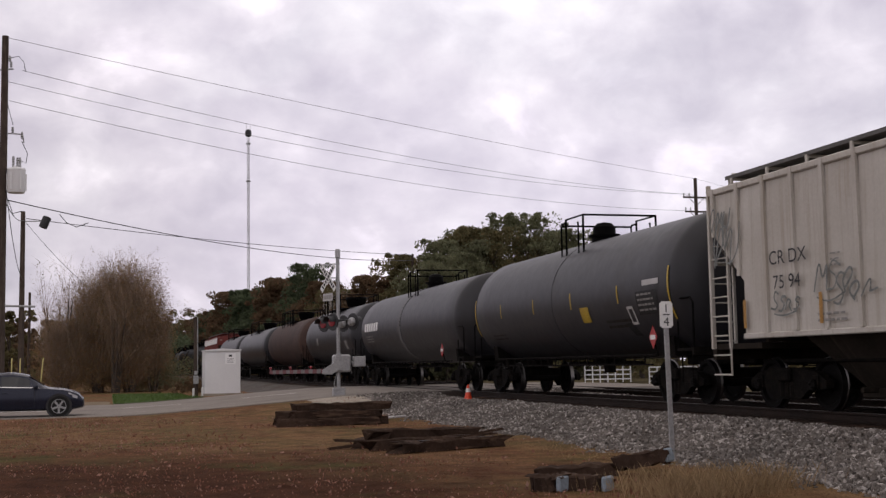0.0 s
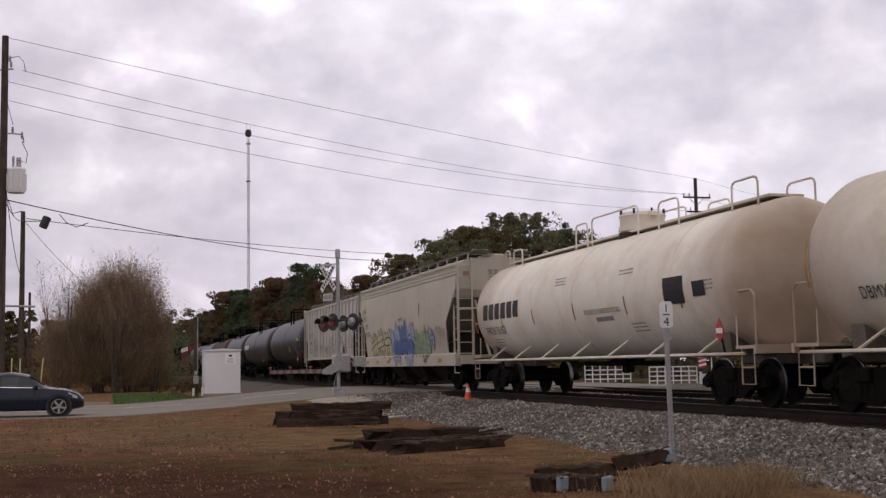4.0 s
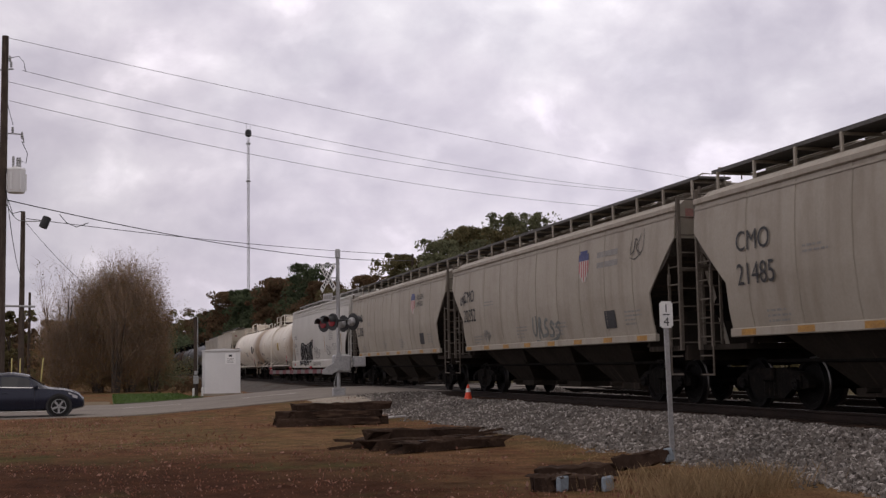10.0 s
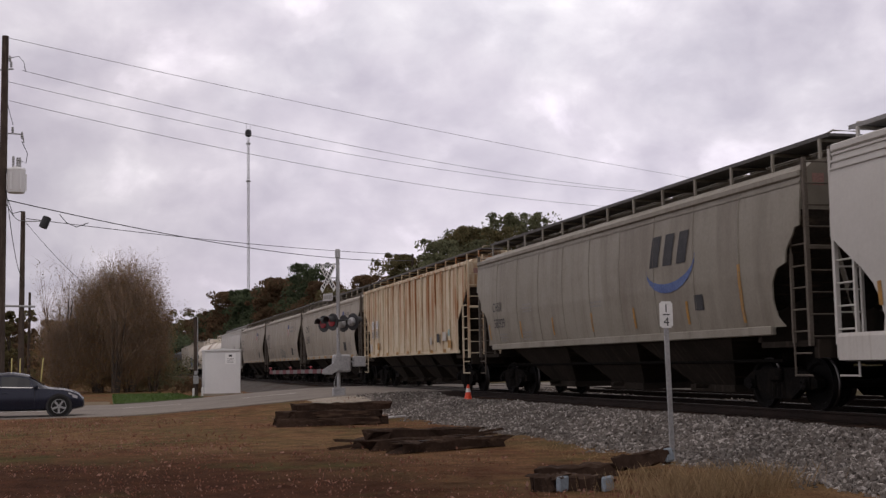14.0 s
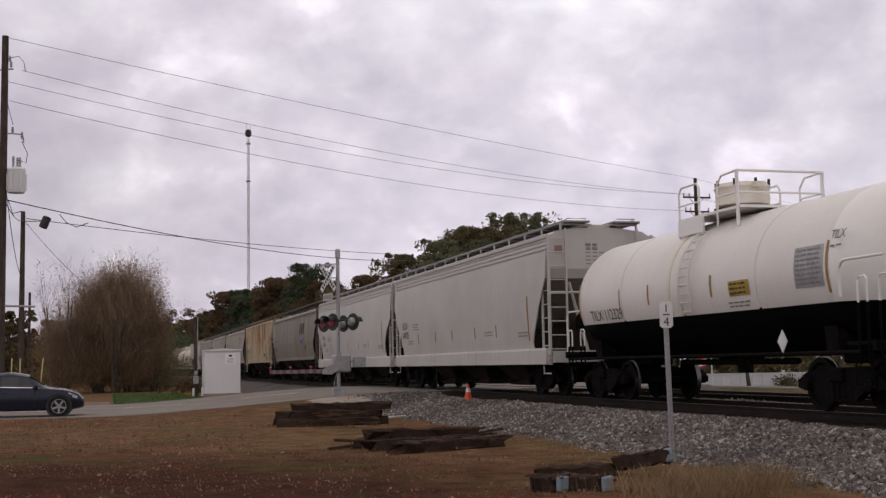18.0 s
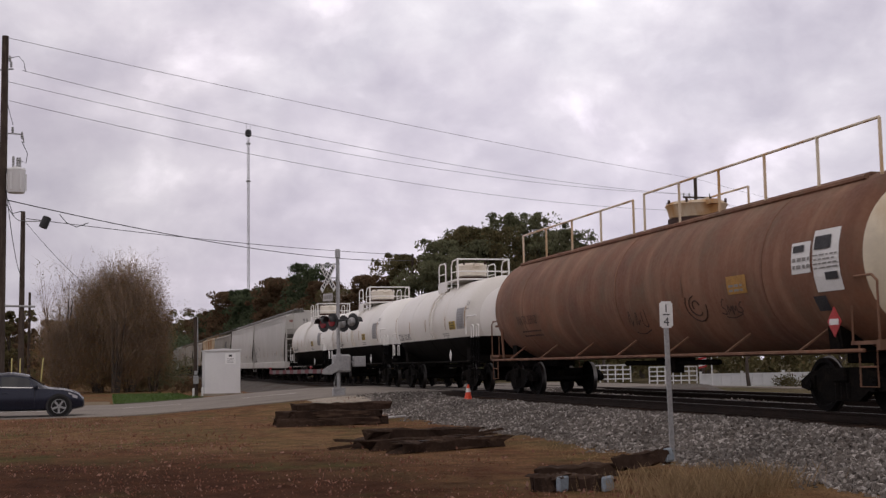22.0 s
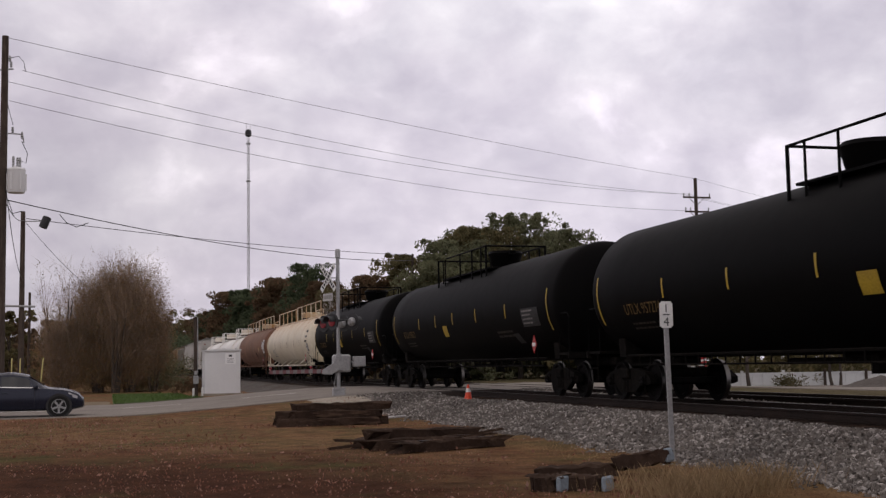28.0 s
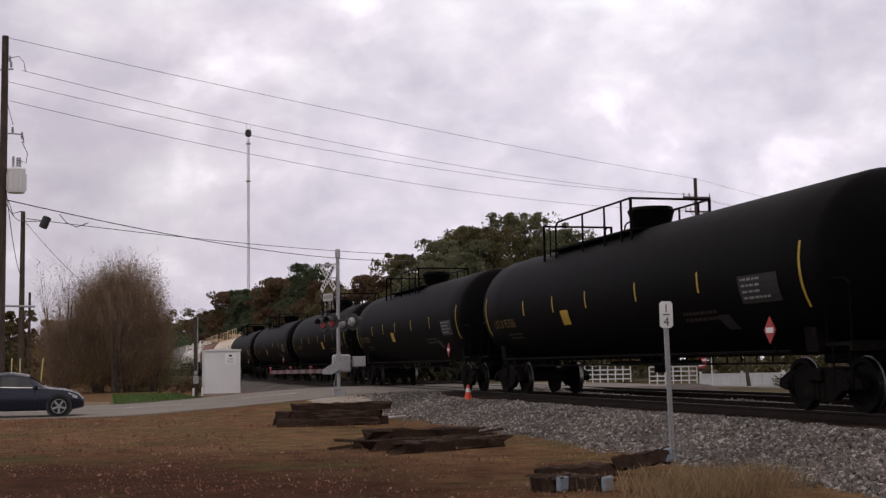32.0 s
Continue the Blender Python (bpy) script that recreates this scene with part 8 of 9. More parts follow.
wire("service_cable", sag_wire((-4.6, 69.7, 9.8), (-0.6, 87.8, 6.6), 0.3, 12), 0.016, M_CABLE, "thin service drop cable")
wire("service_cable", sag_wire((-4.3, 52.2, 10.2), (-4.6, 69.7, 6.5), 1.0, 12), 0.016, M_CABLE, "thin service drop cable")
for x, y in ((-4.35, 58.8), (-4.1, 60.5), (-3.1, 58.2)):
    bm = bmesh.new()
    lathe(bm, [(0, 0.028), (2.1, 0.028), (2.13, 0.01)], 8, "z", pose(x, y, 0, 0, 5 if x > -4 else 1, 0))
    tagged(part("guy_marker", bm, M_GUYYELLOW), "yellow plastic guy wire marker", "marker", "yellow guy markers")

# lattice radio tower
tower = tagged(thing("radio_tower", pose(33.1, 301, 0)), "slender pale lattice radio tower with a drum antenna", "tower")
legs = [(0.36 * math.cos(a), 0.36 * math.sin(a)) for a in (0.5, 2.6, 4.7)]
for lx, ly in legs:
    bm = bmesh.new()
    rod(bm, (lx, ly, 0), (lx * 0.8, ly * 0.8, 59), 0.065, 6)
    part("leg", bm, M_GALV, tower)
for i in range(39):
    z = 1.5 * i
    bm = bmesh.new()
    for k in range(3):
        (ax, ay), (bx, by) = legs[k], legs[(k + 1) % 3]
        rod(bm, (ax, ay, z), (bx, by, z + 1.5), 0.022, 4)
        rod(bm, (ax, ay, z), (bx, by, z), 0.02, 4)
    part("lattice_bay", bm, M_GALV, tower)
bm = bmesh.new()
lathe(bm, [(59.2, 0.3), (59.4, 0.7), (60.2, 0.85), (60.9, 0.65), (61.2, 0.05)], 16, "z")
part("drum_antenna", bm, M_DKGREY, tower, "dark round antenna drum", smooth=True)
bm = bmesh.new()
rod(bm, (-0.5, 0, 60), (-0.5, 0, 62.8), 0.05, 5)
rod(bm, (0.5, 0, 60), (0.5, 0, 62.2), 0.05, 5)
part("whip_antenna", bm, M_GALV, tower)
for z in (48, 57.5):
    bm = bmesh.new()
    box(bm, 0, 0, z, 1.0, 1.0, 0.3)
    part("collar", bm, M_GALV, tower)


# ---- vegetation ----
def leaf_cloud(rng, centres, radii, per, size, flat=0.75):
    vs, fs = [], []
    for c, r in zip(centres, radii):
        d = rng.normal(0, 1, (per, 3))
        d /= np.linalg.norm(d, axis=1)[:, None] + 1e-6
        rad = r * rng.uniform(0.35, 1.0, per) ** 0.6
        p = c + d * rad[:, None] * (1, 1, flat)
        a = rng.normal(0, 1, (per, 3))
        a /= np.linalg.norm(a, axis=1)[:, None]
        b = np.cross(a, rng.normal(0, 1, (per, 3)))
        b /= np.linalg.norm(b, axis=1)[:, None] + 1e-6
        s = size * rng.uniform(0.6, 1.3, per)[:, None]
        o = len(vs)
        q = np.stack([p - a * s, p + b * s * 0.5, p + a * s, p - b * s * 0.5], 1).reshape(-1, 3)
        vs += [tuple(v) for v in q]
        fs += [(o + 4 * i, o + 4 * i + 1, o + 4 * i + 2, o + 4 * i + 3) for i in range(per)]
    return vs, fs


def tree(x, y, h, material, seed, label, spread=0.34, base=0.25, clumps=46, per=85, leaf=0.26, z0=0.0, pine=False):
    rng = np.random.default_rng(seed)
    t = tagged(thing("tree", pose(x, y, z0)), label, "tree", "trees beyond the tracks")
    bm = bmesh.new()
    lean = rng.uniform(-0.03, 0.03, 2) * h
    top = Vector((lean[0], lean[1], h * (0.95 if pine else 0.7)))
    pts = [Vector((0, 0, 0)).lerp(top, i / 6) + Vector((rng.uniform(-0.1, 0.1), rng.uniform(-0.1, 0.1), 0)) * (i > 0) for i in range(7)]
    for i in range(6):
        rod(bm, pts[i], pts[i + 1], h * 0.018 * (1 - i / 7), 8, h * 0.018 * (1 - (i + 1) / 7))
    centres, radii = [], []
    lobes = []
    for k in range(15):
        f = (k + rng.uniform(0.2, 0.8)) / 15
        if pine:
            w = spread * h * (0.2 + 0.8 * (1 - f) ** 0.8)
        else:
            w = spread * h * math.sqrt(max(0.06, 1 - (1.75 * (f - 0.45)) ** 2))
        a = 2.4 * k + rng.uniform(-0.4, 0.4)
        r = w * rng.uniform(0.35, 1.0)
        lobes.append((f, lean[0] * f + r * math.cos(a), lean[1] * f + r * math.sin(a), h * (base + (1 - base) * f ** 0.85)))
    for k in range(clumps):
        f, lx, ly, lz = lobes[k % len(lobes)]
        g = rng.normal(0, 1, 3) * (0.085, 0.085, 0.06) * h * (1.25 - 0.6 * f)
        rr = h * (0.022 + 0.085 * rng.uniform(0, 1) ** 2)
        c = np.array((lx + g[0], ly + g[1], min(lz + g[2], h - rr * 0.7)))
        centres.append(c)
        radii.append(rr)
        if k % 5 == 0:
            q = pts[min(5, 2 + int(4 * f))]
            mid = q.lerp(Vector(c), 0.5) + Vector((0, 0, 0.3))
            rod(bm, q, mid, h * 0.006, 5, h * 0.004)
            rod(bm, mid, Vector(c), h * 0.004, 5, h * 0.0015)
    part("trunk", bm, M_BARK, t)
    vs, fs = leaf_cloud(rng, centres, radii, per, leaf, 0.7)
    raw("crown", vs, fs, material, t)
    return t


def bare_tree(x, y, h, seed, label, twigs=260, leaves=0, leafmat=None, spread=0.4, stems=1, twig_r=0.02, cat_group="trees beyond the tracks", up=0.8, leaf=0.08, mat_twig=None, low=0.18):
    rng = np.random.default_rng(seed)
    t = tagged(thing("tree", pose(x, y, gz(x, y) - 0.05)), label, "tree", cat_group)
    bm = bmesh.new()
    vs, fs, tips = [], [], []

    def spike(a, b, r):
        a, b = np.array(a), np.array(b)
        d = b - a
        n = np.cross(d, (0.31, 0.2, 0.9))
        n /= np.linalg.norm(n) + 1e-6
        m = np.cross(d, n)
        m /= np.linalg.norm(m) + 1e-6
        o = len(vs)
        for ang in (0, 2.09, 4.19):
            vs.append(tuple(a + r * (n * math.cos(ang) + m * math.sin(ang))))
        vs.append(tuple(b))
        fs.extend([(o, o + 1, o + 3), (o + 1, o + 2, o + 3), (o + 2, o, o + 3)])

    limbs = []
    for s in range(stems):
        a = rng.uniform(0, 6.283)
        b0 = np.array((0.25 * math.cos(a), 0.25 * math.sin(a), 0)) * (stems > 1)
        e = b0 + np.array((math.cos(a) * spread * h * 0.35 * (stems > 1), math.sin(a) * spread * h * 0.35 * (stems > 1), h * rng.uniform(0.5, 0.7)))
        prev = b0
        for i in range(1, 5):
            q = b0 + (e - b0) * i / 4 + rng.normal(0, 0.05, 3) * h * 0.1
            rod(bm, prev, q, h * 0.014 * (1.15 - i / 5), 6, h * 0.014 * (1.15 - (i + 1) / 5))
            limbs.append((prev, q))
            prev = q
        tips.append(prev)
    for k in range(twigs):
        a, b = limbs[rng.integers(len(limbs))]
        p = a + (b - a) * rng.uniform(0, 1)
        if p[2] < low * h:
            p[2] = low * h * rng.uniform(0.6, 1.4)
        ang = rng.uniform(0, 6.283)
        ln = h * rng.uniform(0.16, 0.40)
        d = np.array((math.cos(ang), math.sin(ang), rng.uniform(0.2, 1.6) * up))
        d /= np.linalg.norm(d)
        q = p + d * ln * (1, 1, 1)
        lim = spread * h * math.sqrt(max(0.08, 1 - ((q[2] / h - 0.52) / 0.56) ** 2))
        rr = math.hypot(q[0], q[1])
        if rr > lim:
            q[0] *= lim / rr
            q[1] *= lim / rr
        q[2] = min(q[2], h * rng.uniform(0.9, 1.0))
        spike(p, q, twig_r)
        tips.append(q)
        for j in range(4):
            s0 = p + (q - p) * rng.uniform(0.35, 0.95)
            e2 = s0 + (rng.normal(0, 1, 3) * (0.6, 0.6, 0.5) + (0, 0, 0.7)) * ln * 0.28
            e2[2] = min(e2[2], h)
            spike(s0, e2, twig_r * 0.5)
            tips.append(e2)
    part("trunk", bm, M_BARK, t)
    raw("branchwork", vs, fs, mat_twig or M_TWIG, t)
    if leaves:
        idx = rng.integers(0, len(tips), leaves // 5)
        lv, lf = leaf_cloud(rng, [np.array(tips[i]) - (0, 0, 0.12 * h * rng.uniform(0, 1)) for i in idx], [h * 0.018] * len(idx), 5, leaf, 1.6)
        raw("crown", lv, lf, leafmat, t)
    return t


# the multi-stemmed tree beside the road
bare_tree(1.35, 86, 10.0, 5, "bushy multi-stemmed tree with grey twigs and brown leaves", 3800, 60000, M_DRYLEAF, 0.27, 18, 0.016, "roadside trees", 2.0, 0.046, low=0.05)
bare_tree(-0.75, 86.8, 9.0, 15, "bushy multi-stemmed tree with dry brown leaves", 2600, 38000, M_DRYLEAF, 0.27, 14, 0.016, "roadside trees", 2.0, 0.046, low=0.05)
bare_tree(-3.0, 85.8, 6.4, 16, "low bushy tree with olive and brown leaves", 1700, 14000, M_DRYLEAF, 0.34, 10, 0.013, "roadside trees", 1.8, 0.042, low=0.05)
bare_tree(-3.2, 86.6, 10.2, 6, "thin bare tree with grey twigs", 170, 380, M_OLIVELEAF, 0.24, 6, 0.016, "roadside trees", 3.0, 0.07)
bare_tree(2.9, 86.6, 7.6, 8, "leggy tree with russet leaves", 800, 8000, M_DRYLEAF, 0.19, 6, 0.014, "roadside trees", 2.2, 0.05)
bare_tree(0.3, 85.2, 10.1, 9, "spray of bare upright branches", 160, 300, M_DRYLEAF, 0.24, 6, 0.015, "roadside trees", 4.0, 0.05)

WOODS = [(25.8, 531, 21.2), (25.9, 417, 18.1), (26.5, 342, 16.8), (25.9, 294, 15.6), (25.9, 266, 18.2), (25.9, 235, 16.6), (25.9, 209, 15.2), (25.9, 188, 15.4), (26.2, 165, 15.8), (26.6, 156, 12.6),
         (26.0, 140, 10.6), (25.4, 118, 10.6), (28.2, 110, 12.0), (28.8, 103, 11.4), (30.9, 108, 13.2), (33.6, 110, 14.6), (36.6, 119, 15.4), (38.6, 112, 16.3), (41.4, 112, 13.9), (43.2, 112, 14.7),
         (45.6, 112, 13.2), (58, 111, 13.0), (57.3, 102, 11.5), (62, 96, 12.0), (70, 104, 13.3)]
for i, (x, y, h) in enumerate(WOODS):
    if i < 9:
        k = (M_PINELEAF, "dark green pine at the wood's edge") if i % 3 != 1 else (M_RUSTLEAF, "brown and green oak at the wood's edge")
    elif i < 13:
        k = (M_RUSTLEAF, "russet-leaved autumn tree beyond the tracks") if i % 2 else (M_OLIVELEAF, "olive and tan autumn tree beyond the tracks")
    else:
        k = (M_OAKLEAF, "dark evergreen oak beyond the tracks") if i % 3 else (M_OLIVELEAF, "olive-green tree beyond the tracks")
    if i >= 21:
        bare_tree(x, y, h + 0.5, 300 + i, "pale bare winter tree beyond the tracks", 260, 250, M_OLIVELEAF, 0.34, 2, 0.024, leaf=0.09)
        continue
    far = y > 170
    tree(x, y, h, k[0], 100 + i, k[1], 0.42 if far else 0.25 if i > 13 else 0.34, 0.06, 300, 100, 0.30 if far else 0.15, pine=(k[0] is M_PINELEAF))
bare_tree(25.9, 131, 13.4, 31, "pale bare tree with a few russet leaves", 420, 900, M_RUSTLEAF, 0.26, 2, 0.028, leaf=0.10, mat_twig=M_PALETWIG)
for i, (x, y, h) in enumerate(((41.5, 95.8, 12.9), (49.7, 108, 14.6), (48.7, 99, 13.9), (54, 104, 13.6), (45.5, 99, 12.4))):
    bare_tree(x, y, h, 40 + i, "pale bare winter tree beyond the tracks", 420, 260, M_OLIVELEAF, 0.3, 3, 0.036, leaf=0.10, mat_twig=M_GREYTWIG)
for i, (x, y, h) in enumerate(((-9, 126, 6.4), (-13, 140, 6.8), (-5.5, 150, 6.4), (-1.5, 170, 8.0), (3.2, 175, 8.4), (-10.5, 118, 4.2), (6.5, 260, 12), (15.5, 300, 15.5), (9.5, 270, 12.5), (20.5, 330, 18), (-8, 105, 6.5), (-4.8, 112, 6.0), (-1.8, 120, 6.0), (5.0, 205, 9.0))):
    tree(x, y, h, (M_RUSTLEAF, M_OLIVELEAF, M_RUSTLEAF)[i % 3], 200 + i, "dark tree at the far edge of the field", 0.46, 0.05, 60, 170, 0.15)


def thicket(name, x0, x1, y0, y1, hi, count, size, material, seed, label, slope=0.0):
    rng = np.random.default_rng(seed)
    n = count // 40
    cs = []
    for k in range(n):
        t = rng.uniform(0, 1)
        x, y = x0 + (x1 - x0) * t + rng.normal(0, 1.2), y0 + (y1 - y0) * t + rng.normal(0, 1.8)
        hh = hi * (0.65 + 0.35 * noise.noise((x * 0.13, y * 0.13, seed)))
        cs.append(np.array((x, y, hh * rng.uniform(0.05, 1.0) ** 0.8)))
    v, f = leaf_cloud(rng, cs, [hi * rng.uniform(0.10, 0.2) for _ in cs], 40, size, 0.85)
    tagged(raw(name, v, f, material), label, "undergrowth", kind="stuff")


thicket("wood_undergrowth", 27, 28, 105, 300, 8.5, 30000, 0.30, M_OLIVEDARK, 1, "dense brown undergrowth along the wood's edge")
thicket("wood_undergrowth", 28, 60, 118, 122, 8.5, 20000, 0.28, M_OAKLEAF, 2, "dense dark undergrowth below the trees")
thicket("wood_undergrowth", 31, 85, 78, 100, 4.2, 16000, 0.22, M_OLIVELEAF, 3, "olive scrub beyond the fence")
thicket("wood_undergrowth", 27, 29, 300, 560, 14, 16000, 0.7, M_PINELEAF, 4, "distant dark wood")
thicket("wood_undergrowth", -90, 8, 210, 290, 9, 16000, 0.5, M_OAKLEAF, 5, "distant dark tree belt across the field")
thicket("wood_undergrowth", -17, -3.5, 132, 136, 7.0, 16000, 0.16, M_OLIVEDARK, 21, "dark wood behind the roadside trees")
thicket("wood_undergrowth", 2.5, 16, 190, 262, 11.5, 16000, 0.24, M_PINELEAF, 22, "dark green wood beside the far line")
thicket("roadside_brush", -3.4, 3.0, 87.5, 89.5, 4.2, 44000, 0.05, M_DRYLEAF, 6, "brown brush at the foot of the roadside tree")
thicket("roadside_brush", 1.6, 4.0, 89, 91, 3.6, 12000, 0.07, M_OAKLEAF, 16, "dark green brush behind the roadside tree")
thicket("roadside_brush", 5.2, 8.0, 72, 130, 1.0, 7000, 0.09, M_RUSTLEAF, 7, "low dark weeds beside the track")


def blades(name, count, place, length, width, material, seed, label, lean=0.35):
    rng = np.random.default_rng(seed)
    vs, fs = [], []
    for k in range(count):
        x, y = place(rng)
        z = gz(x, y) - 0.02
        h, a = length[0] + (length[1] - length[0]) * rng.uniform(0, 1) ** 2.2, rng.uniform(0, 6.283)
        w = width * rng.uniform(0.7, 1.3)
        dx, dy = math.cos(a) * w, math.sin(a) * w
        lx, ly = rng.normal(0, lean, 2) * h
        o = len(vs)
        vs += [(x - dx, y - dy, z), (x + dx, y + dy, z), (x + lx * 0.56 + dx * 0.6, y + ly * 0.56 + dy * 0.6, z + h * 0.6), (x + lx, y + ly, z + h * 0.95)]
        fs += [(o, o + 1, o + 2), (o, o + 2, o + 3)]
    tagged(raw(name, vs, fs, material), label, "grass", kind="stuff")


def in_field(rng):
    y = 11.5 + 29.3 * rng.uniform(0, 1) ** 1.1
    return rng.uniform(-0.10 * y - 0.5, 8.0), y


def in_straw(rng):
    a = rng.uniform(0, 1)
    return 5.72 + 1.9 * a + rng.normal(0, 0.26), 11.3 + 1.2 * a + 1.9 * rng.uniform(0, 1) * (1 - 0.6 * a)


blades("short_grass", 14000, in_field, (0.008, 0.035), 0.006, M_SHORTGRASS, 1, "short patchy brown grass over the field", 0.6)
blades("straw_tuft", 5200, in_straw, (0.04, 0.36), 0.0018, M_STRAW, 2, "tall dry straw-coloured grass beside the ballast", 0.3)
blades("straw_tuft", 2200, lambda r: (r.uniform(7.0, 8.2), r.uniform(13, 24)), (0.03, 0.12), 0.0015, M_STRAW, 3, "sparse dry grass at the ballast's edge")
blades("lawn_grass", 7000, lambda r: (r.uniform(0.2, 4.2), r.uniform(56.3, 78)), (0.05, 0.14), 0.02, M_LAWNBLADE, 4, "bright green grass beside the road")

rng = np.random.default_rng(9)
cs, ls = [], []
for k in range(26000):
    x, y = in_field(rng)
    if noise.noise((x * 0.35, y * 0.35, 7)) + 0.5 * noise.noise((x * 1.3, y * 1.3, 2)) + 0.35 * smooth(3.5, 0.5, x) < rng.uniform(-0.2, 0.55):
        continue
    cs.append(np.array((x, y, gz(x, y) + 0.02)))
v, f = [], []
for size, part_cs in ((0.016, cs[::2]), (0.024, cs[1::4]), (0.038, cs[3::12])):
    a, b = leaf_cloud(rng, part_cs, [0.04] * len(part_cs), 1, size, 0.3)
    o = len(v)
    v += a
    f += [tuple(o + q for q in t) for t in b]
tagged(raw("fallen_leaves", v, f, M_GROUNDLEAF), "scattered dry brown and pink fallen leaves", "leaves", kind="stuff")


# ---- beyond the tracks ----
def lattice_fence(x, y, rz, w, h, cols, rows):
    t = tagged(thing("lattice_fence", pose(x, y, gz(x, y) + 0.12, 0, 0, rz)), "low white open lattice fence panel", "fence", "white fence panels")
    for i in range(cols + 1):
        bm = bmesh.new()
        box(bm, w * i / cols, 0, h / 2 - 0.05, 0.055, 0.05, h + 0.1)
        part("upright", bm, M_VINYL, t)
    for j in range(rows + 1):
        bm = bmesh.new()
        box(bm, w / 2, -0.03, 0.06 + (h - 0.06) * j / rows, w, 0.04, 0.055)
        part("crossbar", bm, M_VINYL, t)


lattice_fence(22.1, 54.6, -15, 2.2, 0.72, 6, 3)
lattice_fence(25.1, 53.8, -15, 2.3, 0.72, 6, 3)
fence = tagged(thing("vinyl_fence", pose(27.5, 53.2, 0, 0, 0, -15)), "long low white vinyl board fence", "fence")
for i in range(24):
    bm = bmesh.new()
    box(bm, 0.25 + i * 0.5, 0, 0.34, 0.492, 0.04, 0.86, bevel=0.008)
    part("board", bm, M_VINYL, fence)
for i in range(7):
    bm = bmesh.new()
    box(bm, i * 2.0, -0.05, 0.42, 0.12, 0.08, 1.05)
    part("post", bm, M_VINYL if i not in (3, 4) else M_POLE, fence)
bm = bmesh.new()
box(bm, 6, -0.04, 0.80, 12, 0.05, 0.07)
part("top_rail", bm, M_VINYL, fence)
flag = tagged(thing("flag", pose(27.7, 52.4, 0)), "small red and white striped flag on a white staff", "flag")
bm = bmesh.new()
rod(bm, (0, 0, 0), (0, 0, 1.95), 0.03, 8)
part("staff", bm, M_VINYL, flag)
for i in range(7):
    bm = bmesh.new()
    box(bm, -0.12 - 0.02 * i, -0.03, 1.85 - i * 0.10, 0.42, 0.02, 0.10, m=pose(0, 0, 0, 0, -12, 0))
    part("stripe", bm, M_RED if i % 2 == 0 else M_WHITE, flag)
for x, y, h, r in ((29.2, 51.6, 6.0, 0.30), (33.3, 51.0, 5, 0.10), (34.0, 51.4, 5, 0.08), (24.6, 58, 6, 0.2)):
    tree(x, y, 5.6 if r > 0.15 else 4.8, M_OLIVELEAF, int(x * 7), "yellowing tree behind the white fence", 0.36, 0.38, 30, 60, 0.16, gz(x, y) - 0.1)
sh = tagged(thing("shrub", pose(31.0, 50.8, 0.0)), "rounded light green shrub before the white fence", "shrub")
rng = np.random.default_rng(77)
v, f = leaf_cloud(rng, [np.array((rng.normal(0, 0.35), rng.normal(0, 0.35), rng.uniform(0.2, 0.6))) for _ in range(22)], [0.28] * 22, 60, 0.05, 0.9)
raw("leaves", v, f, M_OLIVELEAF, sh)
bm = bmesh.new()
for k in range(5):
    rod(bm, (0, 0, -0.1), (0.25 * math.cos(k * 1.3), 0.25 * math.sin(k * 1.3), 0.4), 0.02, 5)
part("stems", bm, M_BARK, sh)


def gravel_mound(x, y, rx, ry, h, seed):
    xs2 = [x + rx * (i / 10 - 1) for i in range(21)]
    ys2 = [y + ry * (i / 10 - 1) for i in range(21)]
    def zf(a, b):
        d = math.hypot((a - x) / rx, (b - y) / ry)
        return gz(a, b) - 0.1 + (h + 0.1) * max(0, 1 - d) ** 0.9 + 0.05 * noise.noise((a * 2, b * 2, seed)) * (d < 1)
    ob = sheet("gravel_mound", xs2, ys2, zf, M_BALLAST, "structure", "grey heap of spare ballast gravel", "gravel heap")
    ob["kind"] = "thing"
    del ob["kind"]


gravel_mound(33.5, 47.5, 2.2, 1.8, 0.55, 1)
gravel_mound(19.9, 46.0 - 8, 1.6, 3.5, 0.5, 2)

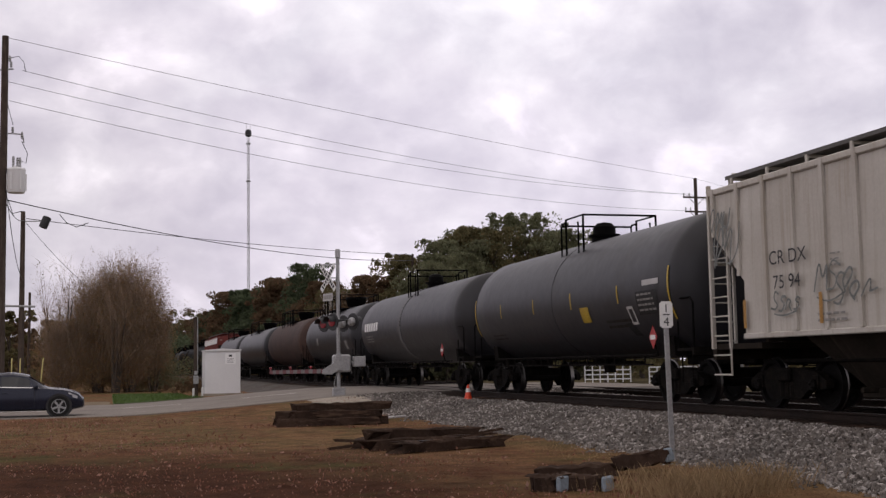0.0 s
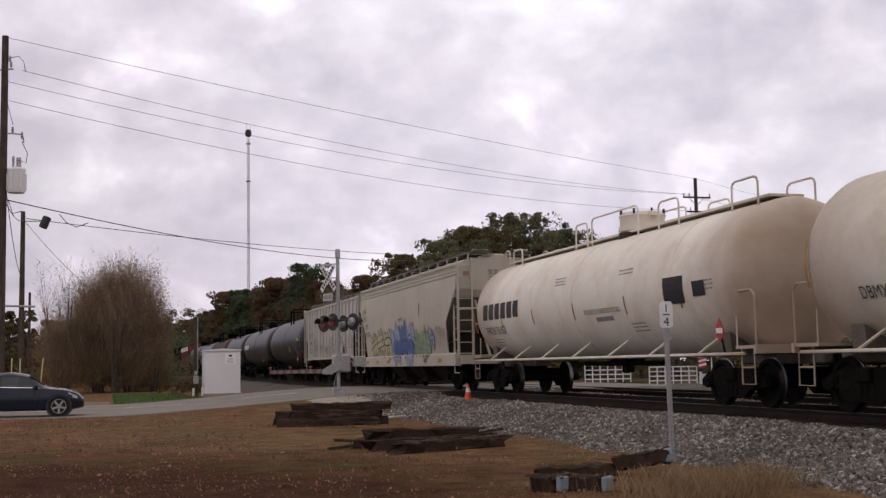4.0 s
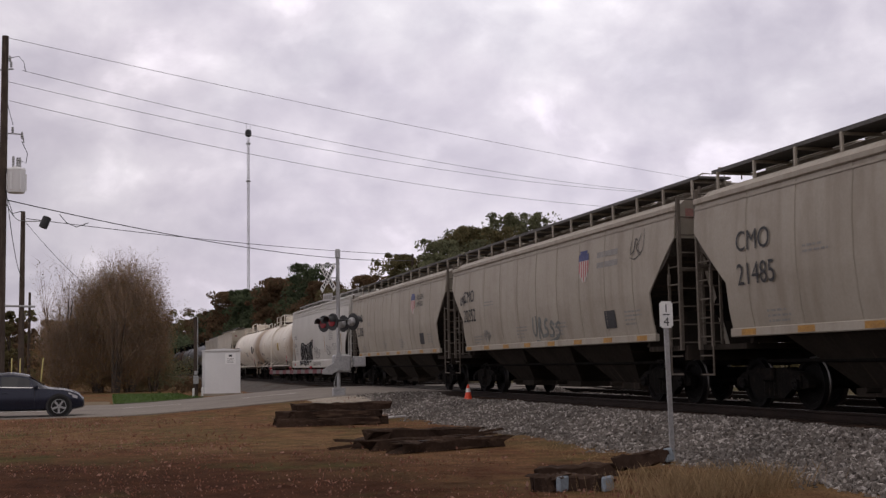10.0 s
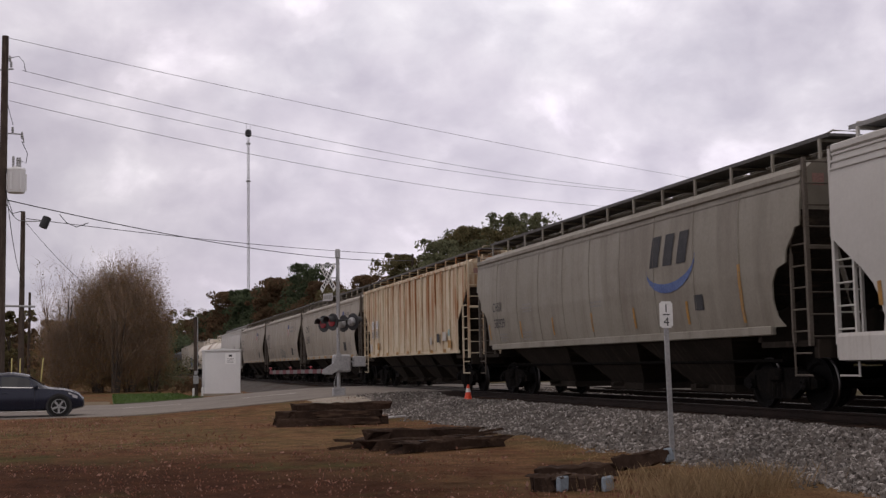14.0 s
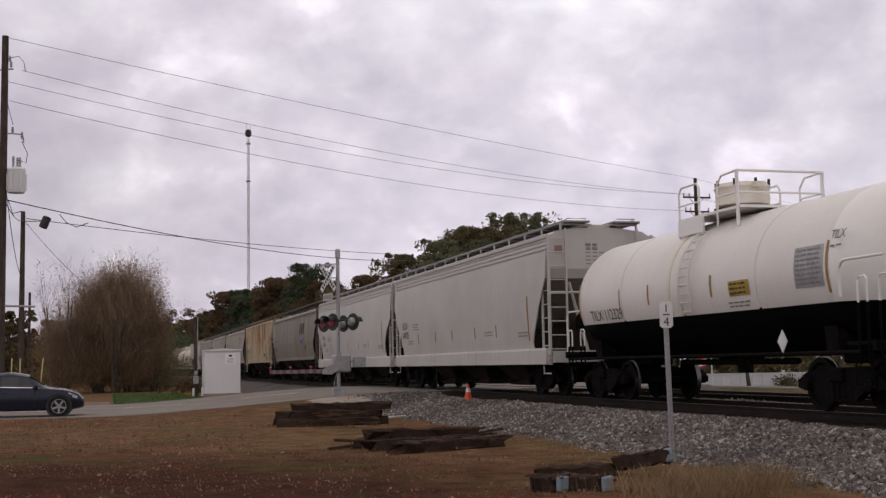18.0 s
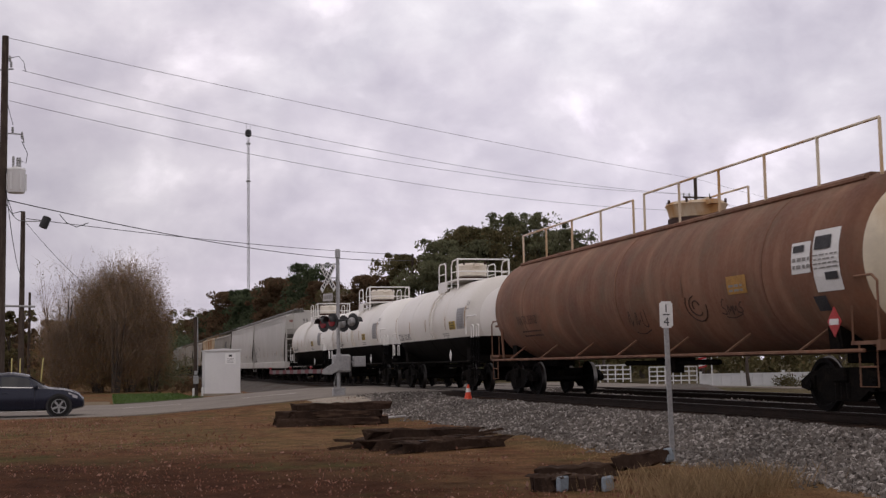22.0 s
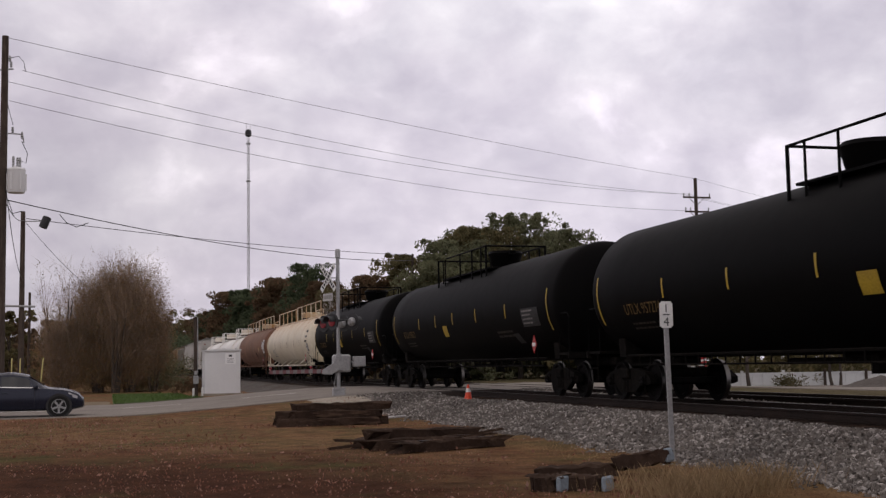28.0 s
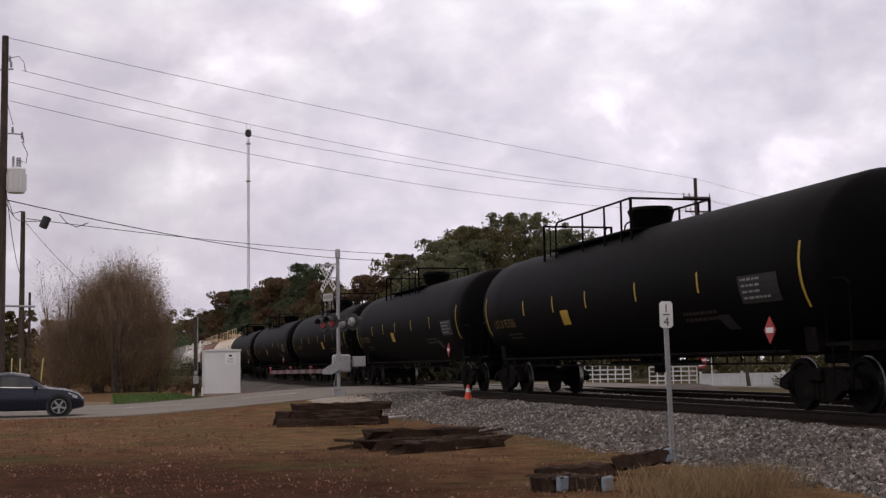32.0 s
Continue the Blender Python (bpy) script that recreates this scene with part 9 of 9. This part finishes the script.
# ---- ties of the two tracks and single stones, last ----
bm = bmesh.new()
box(bm, 0, 0, 0, 2.6, 0.23, 0.18, bevel=0.012)
ME_TIE = mesh_of("crosstie", bm)
ME_TIE.materials.append(M_TIE)
rng = random.Random(4)
for tr_ob, cx, n in ((track_near, TRACK_X, 180), (track_far, TRACK2_X, 110)):
    y, k = 6.0, 0
    while k < n:
        if not ROAD_LO - 0.2 < y < ROAD_HI + 0.2:
            t = new("crosstie", ME_TIE)
            t.parent = tr_ob
            t.matrix_basis = pose(cx + rng.uniform(-0.04, 0.04), y, RAIL_Z - 0.17 - 0.095 + rng.uniform(-0.008, 0.004), 0, 0, rng.uniform(-0.8, 0.8))
            k += 1
        y += 0.5
SHAPES = []
for s in range(6):
    q = random.Random(s)
    bm = bmesh.new()
    bmesh.ops.create_icosphere(bm, subdivisions=1, radius=1)
    for v in bm.verts:
        v.co *= q.uniform(0.7, 1.15)
        v.co.z *= 0.75
    me = mesh_of("stone", bm)
    me.materials.append(M_STONE1)
    SHAPES.append(me)
for k in range(290):
    x, y = rng.uniform(7.2, 9.6), rng.uniform(11.2, 15.5)
    st = new("stone", SHAPES[k % 6])
    st.parent = ballast
    sz = rng.uniform(0.03, 0.055)
    st.matrix_basis = Matrix.LocRotScale((x, y, ballast_z(x, y) + sz * 0.4), Euler((rng.uniform(0, 6), rng.uniform(0, 6), rng.uniform(0, 6))), (sz, sz, sz))


# ---- movement ----
def motions():
    travel = [0.0, 24.7, 49.7, 74.9, 100.1, 125.2, 150.2, 174.8, 199.2, 223.4, 247.6, 271.9, 296.5, 321.0, 345.4, 369.7, 394.0]
    for car, centre in TRAIN:
        walk(car, [(2.0 * i, pose(TRACK_X, s - centre - 3.0, RAIL_Z)) for i, s in enumerate(travel)])
    walk(cloud_layer, [(t, pose(0, 0, 0, 0, 0, -0.15 * t)) for t in (0.0, 8.0, 16.0, 24.0, 32.0)])
    # the wheels roll at the train's pace; all wheelsets at one place in their truck share one key set
    shared = {}
    for w, k in AXLES:
        if k not in shared:
            walk(w, [(i / 30, pose(0, k, 0.457, -math.degrees(float(np.interp(i / 30, range(0, 33, 2), travel)) / 0.457) % 360, 0, 0)) for i in range(961)])
            shared[k] = w.animation_data
        else:
            w.rotation_mode = "QUATERNION"
            keys = w.animation_data_create()
            keys.action = shared[k].action
            keys.action_slot = shared[k].action_slot


motions()
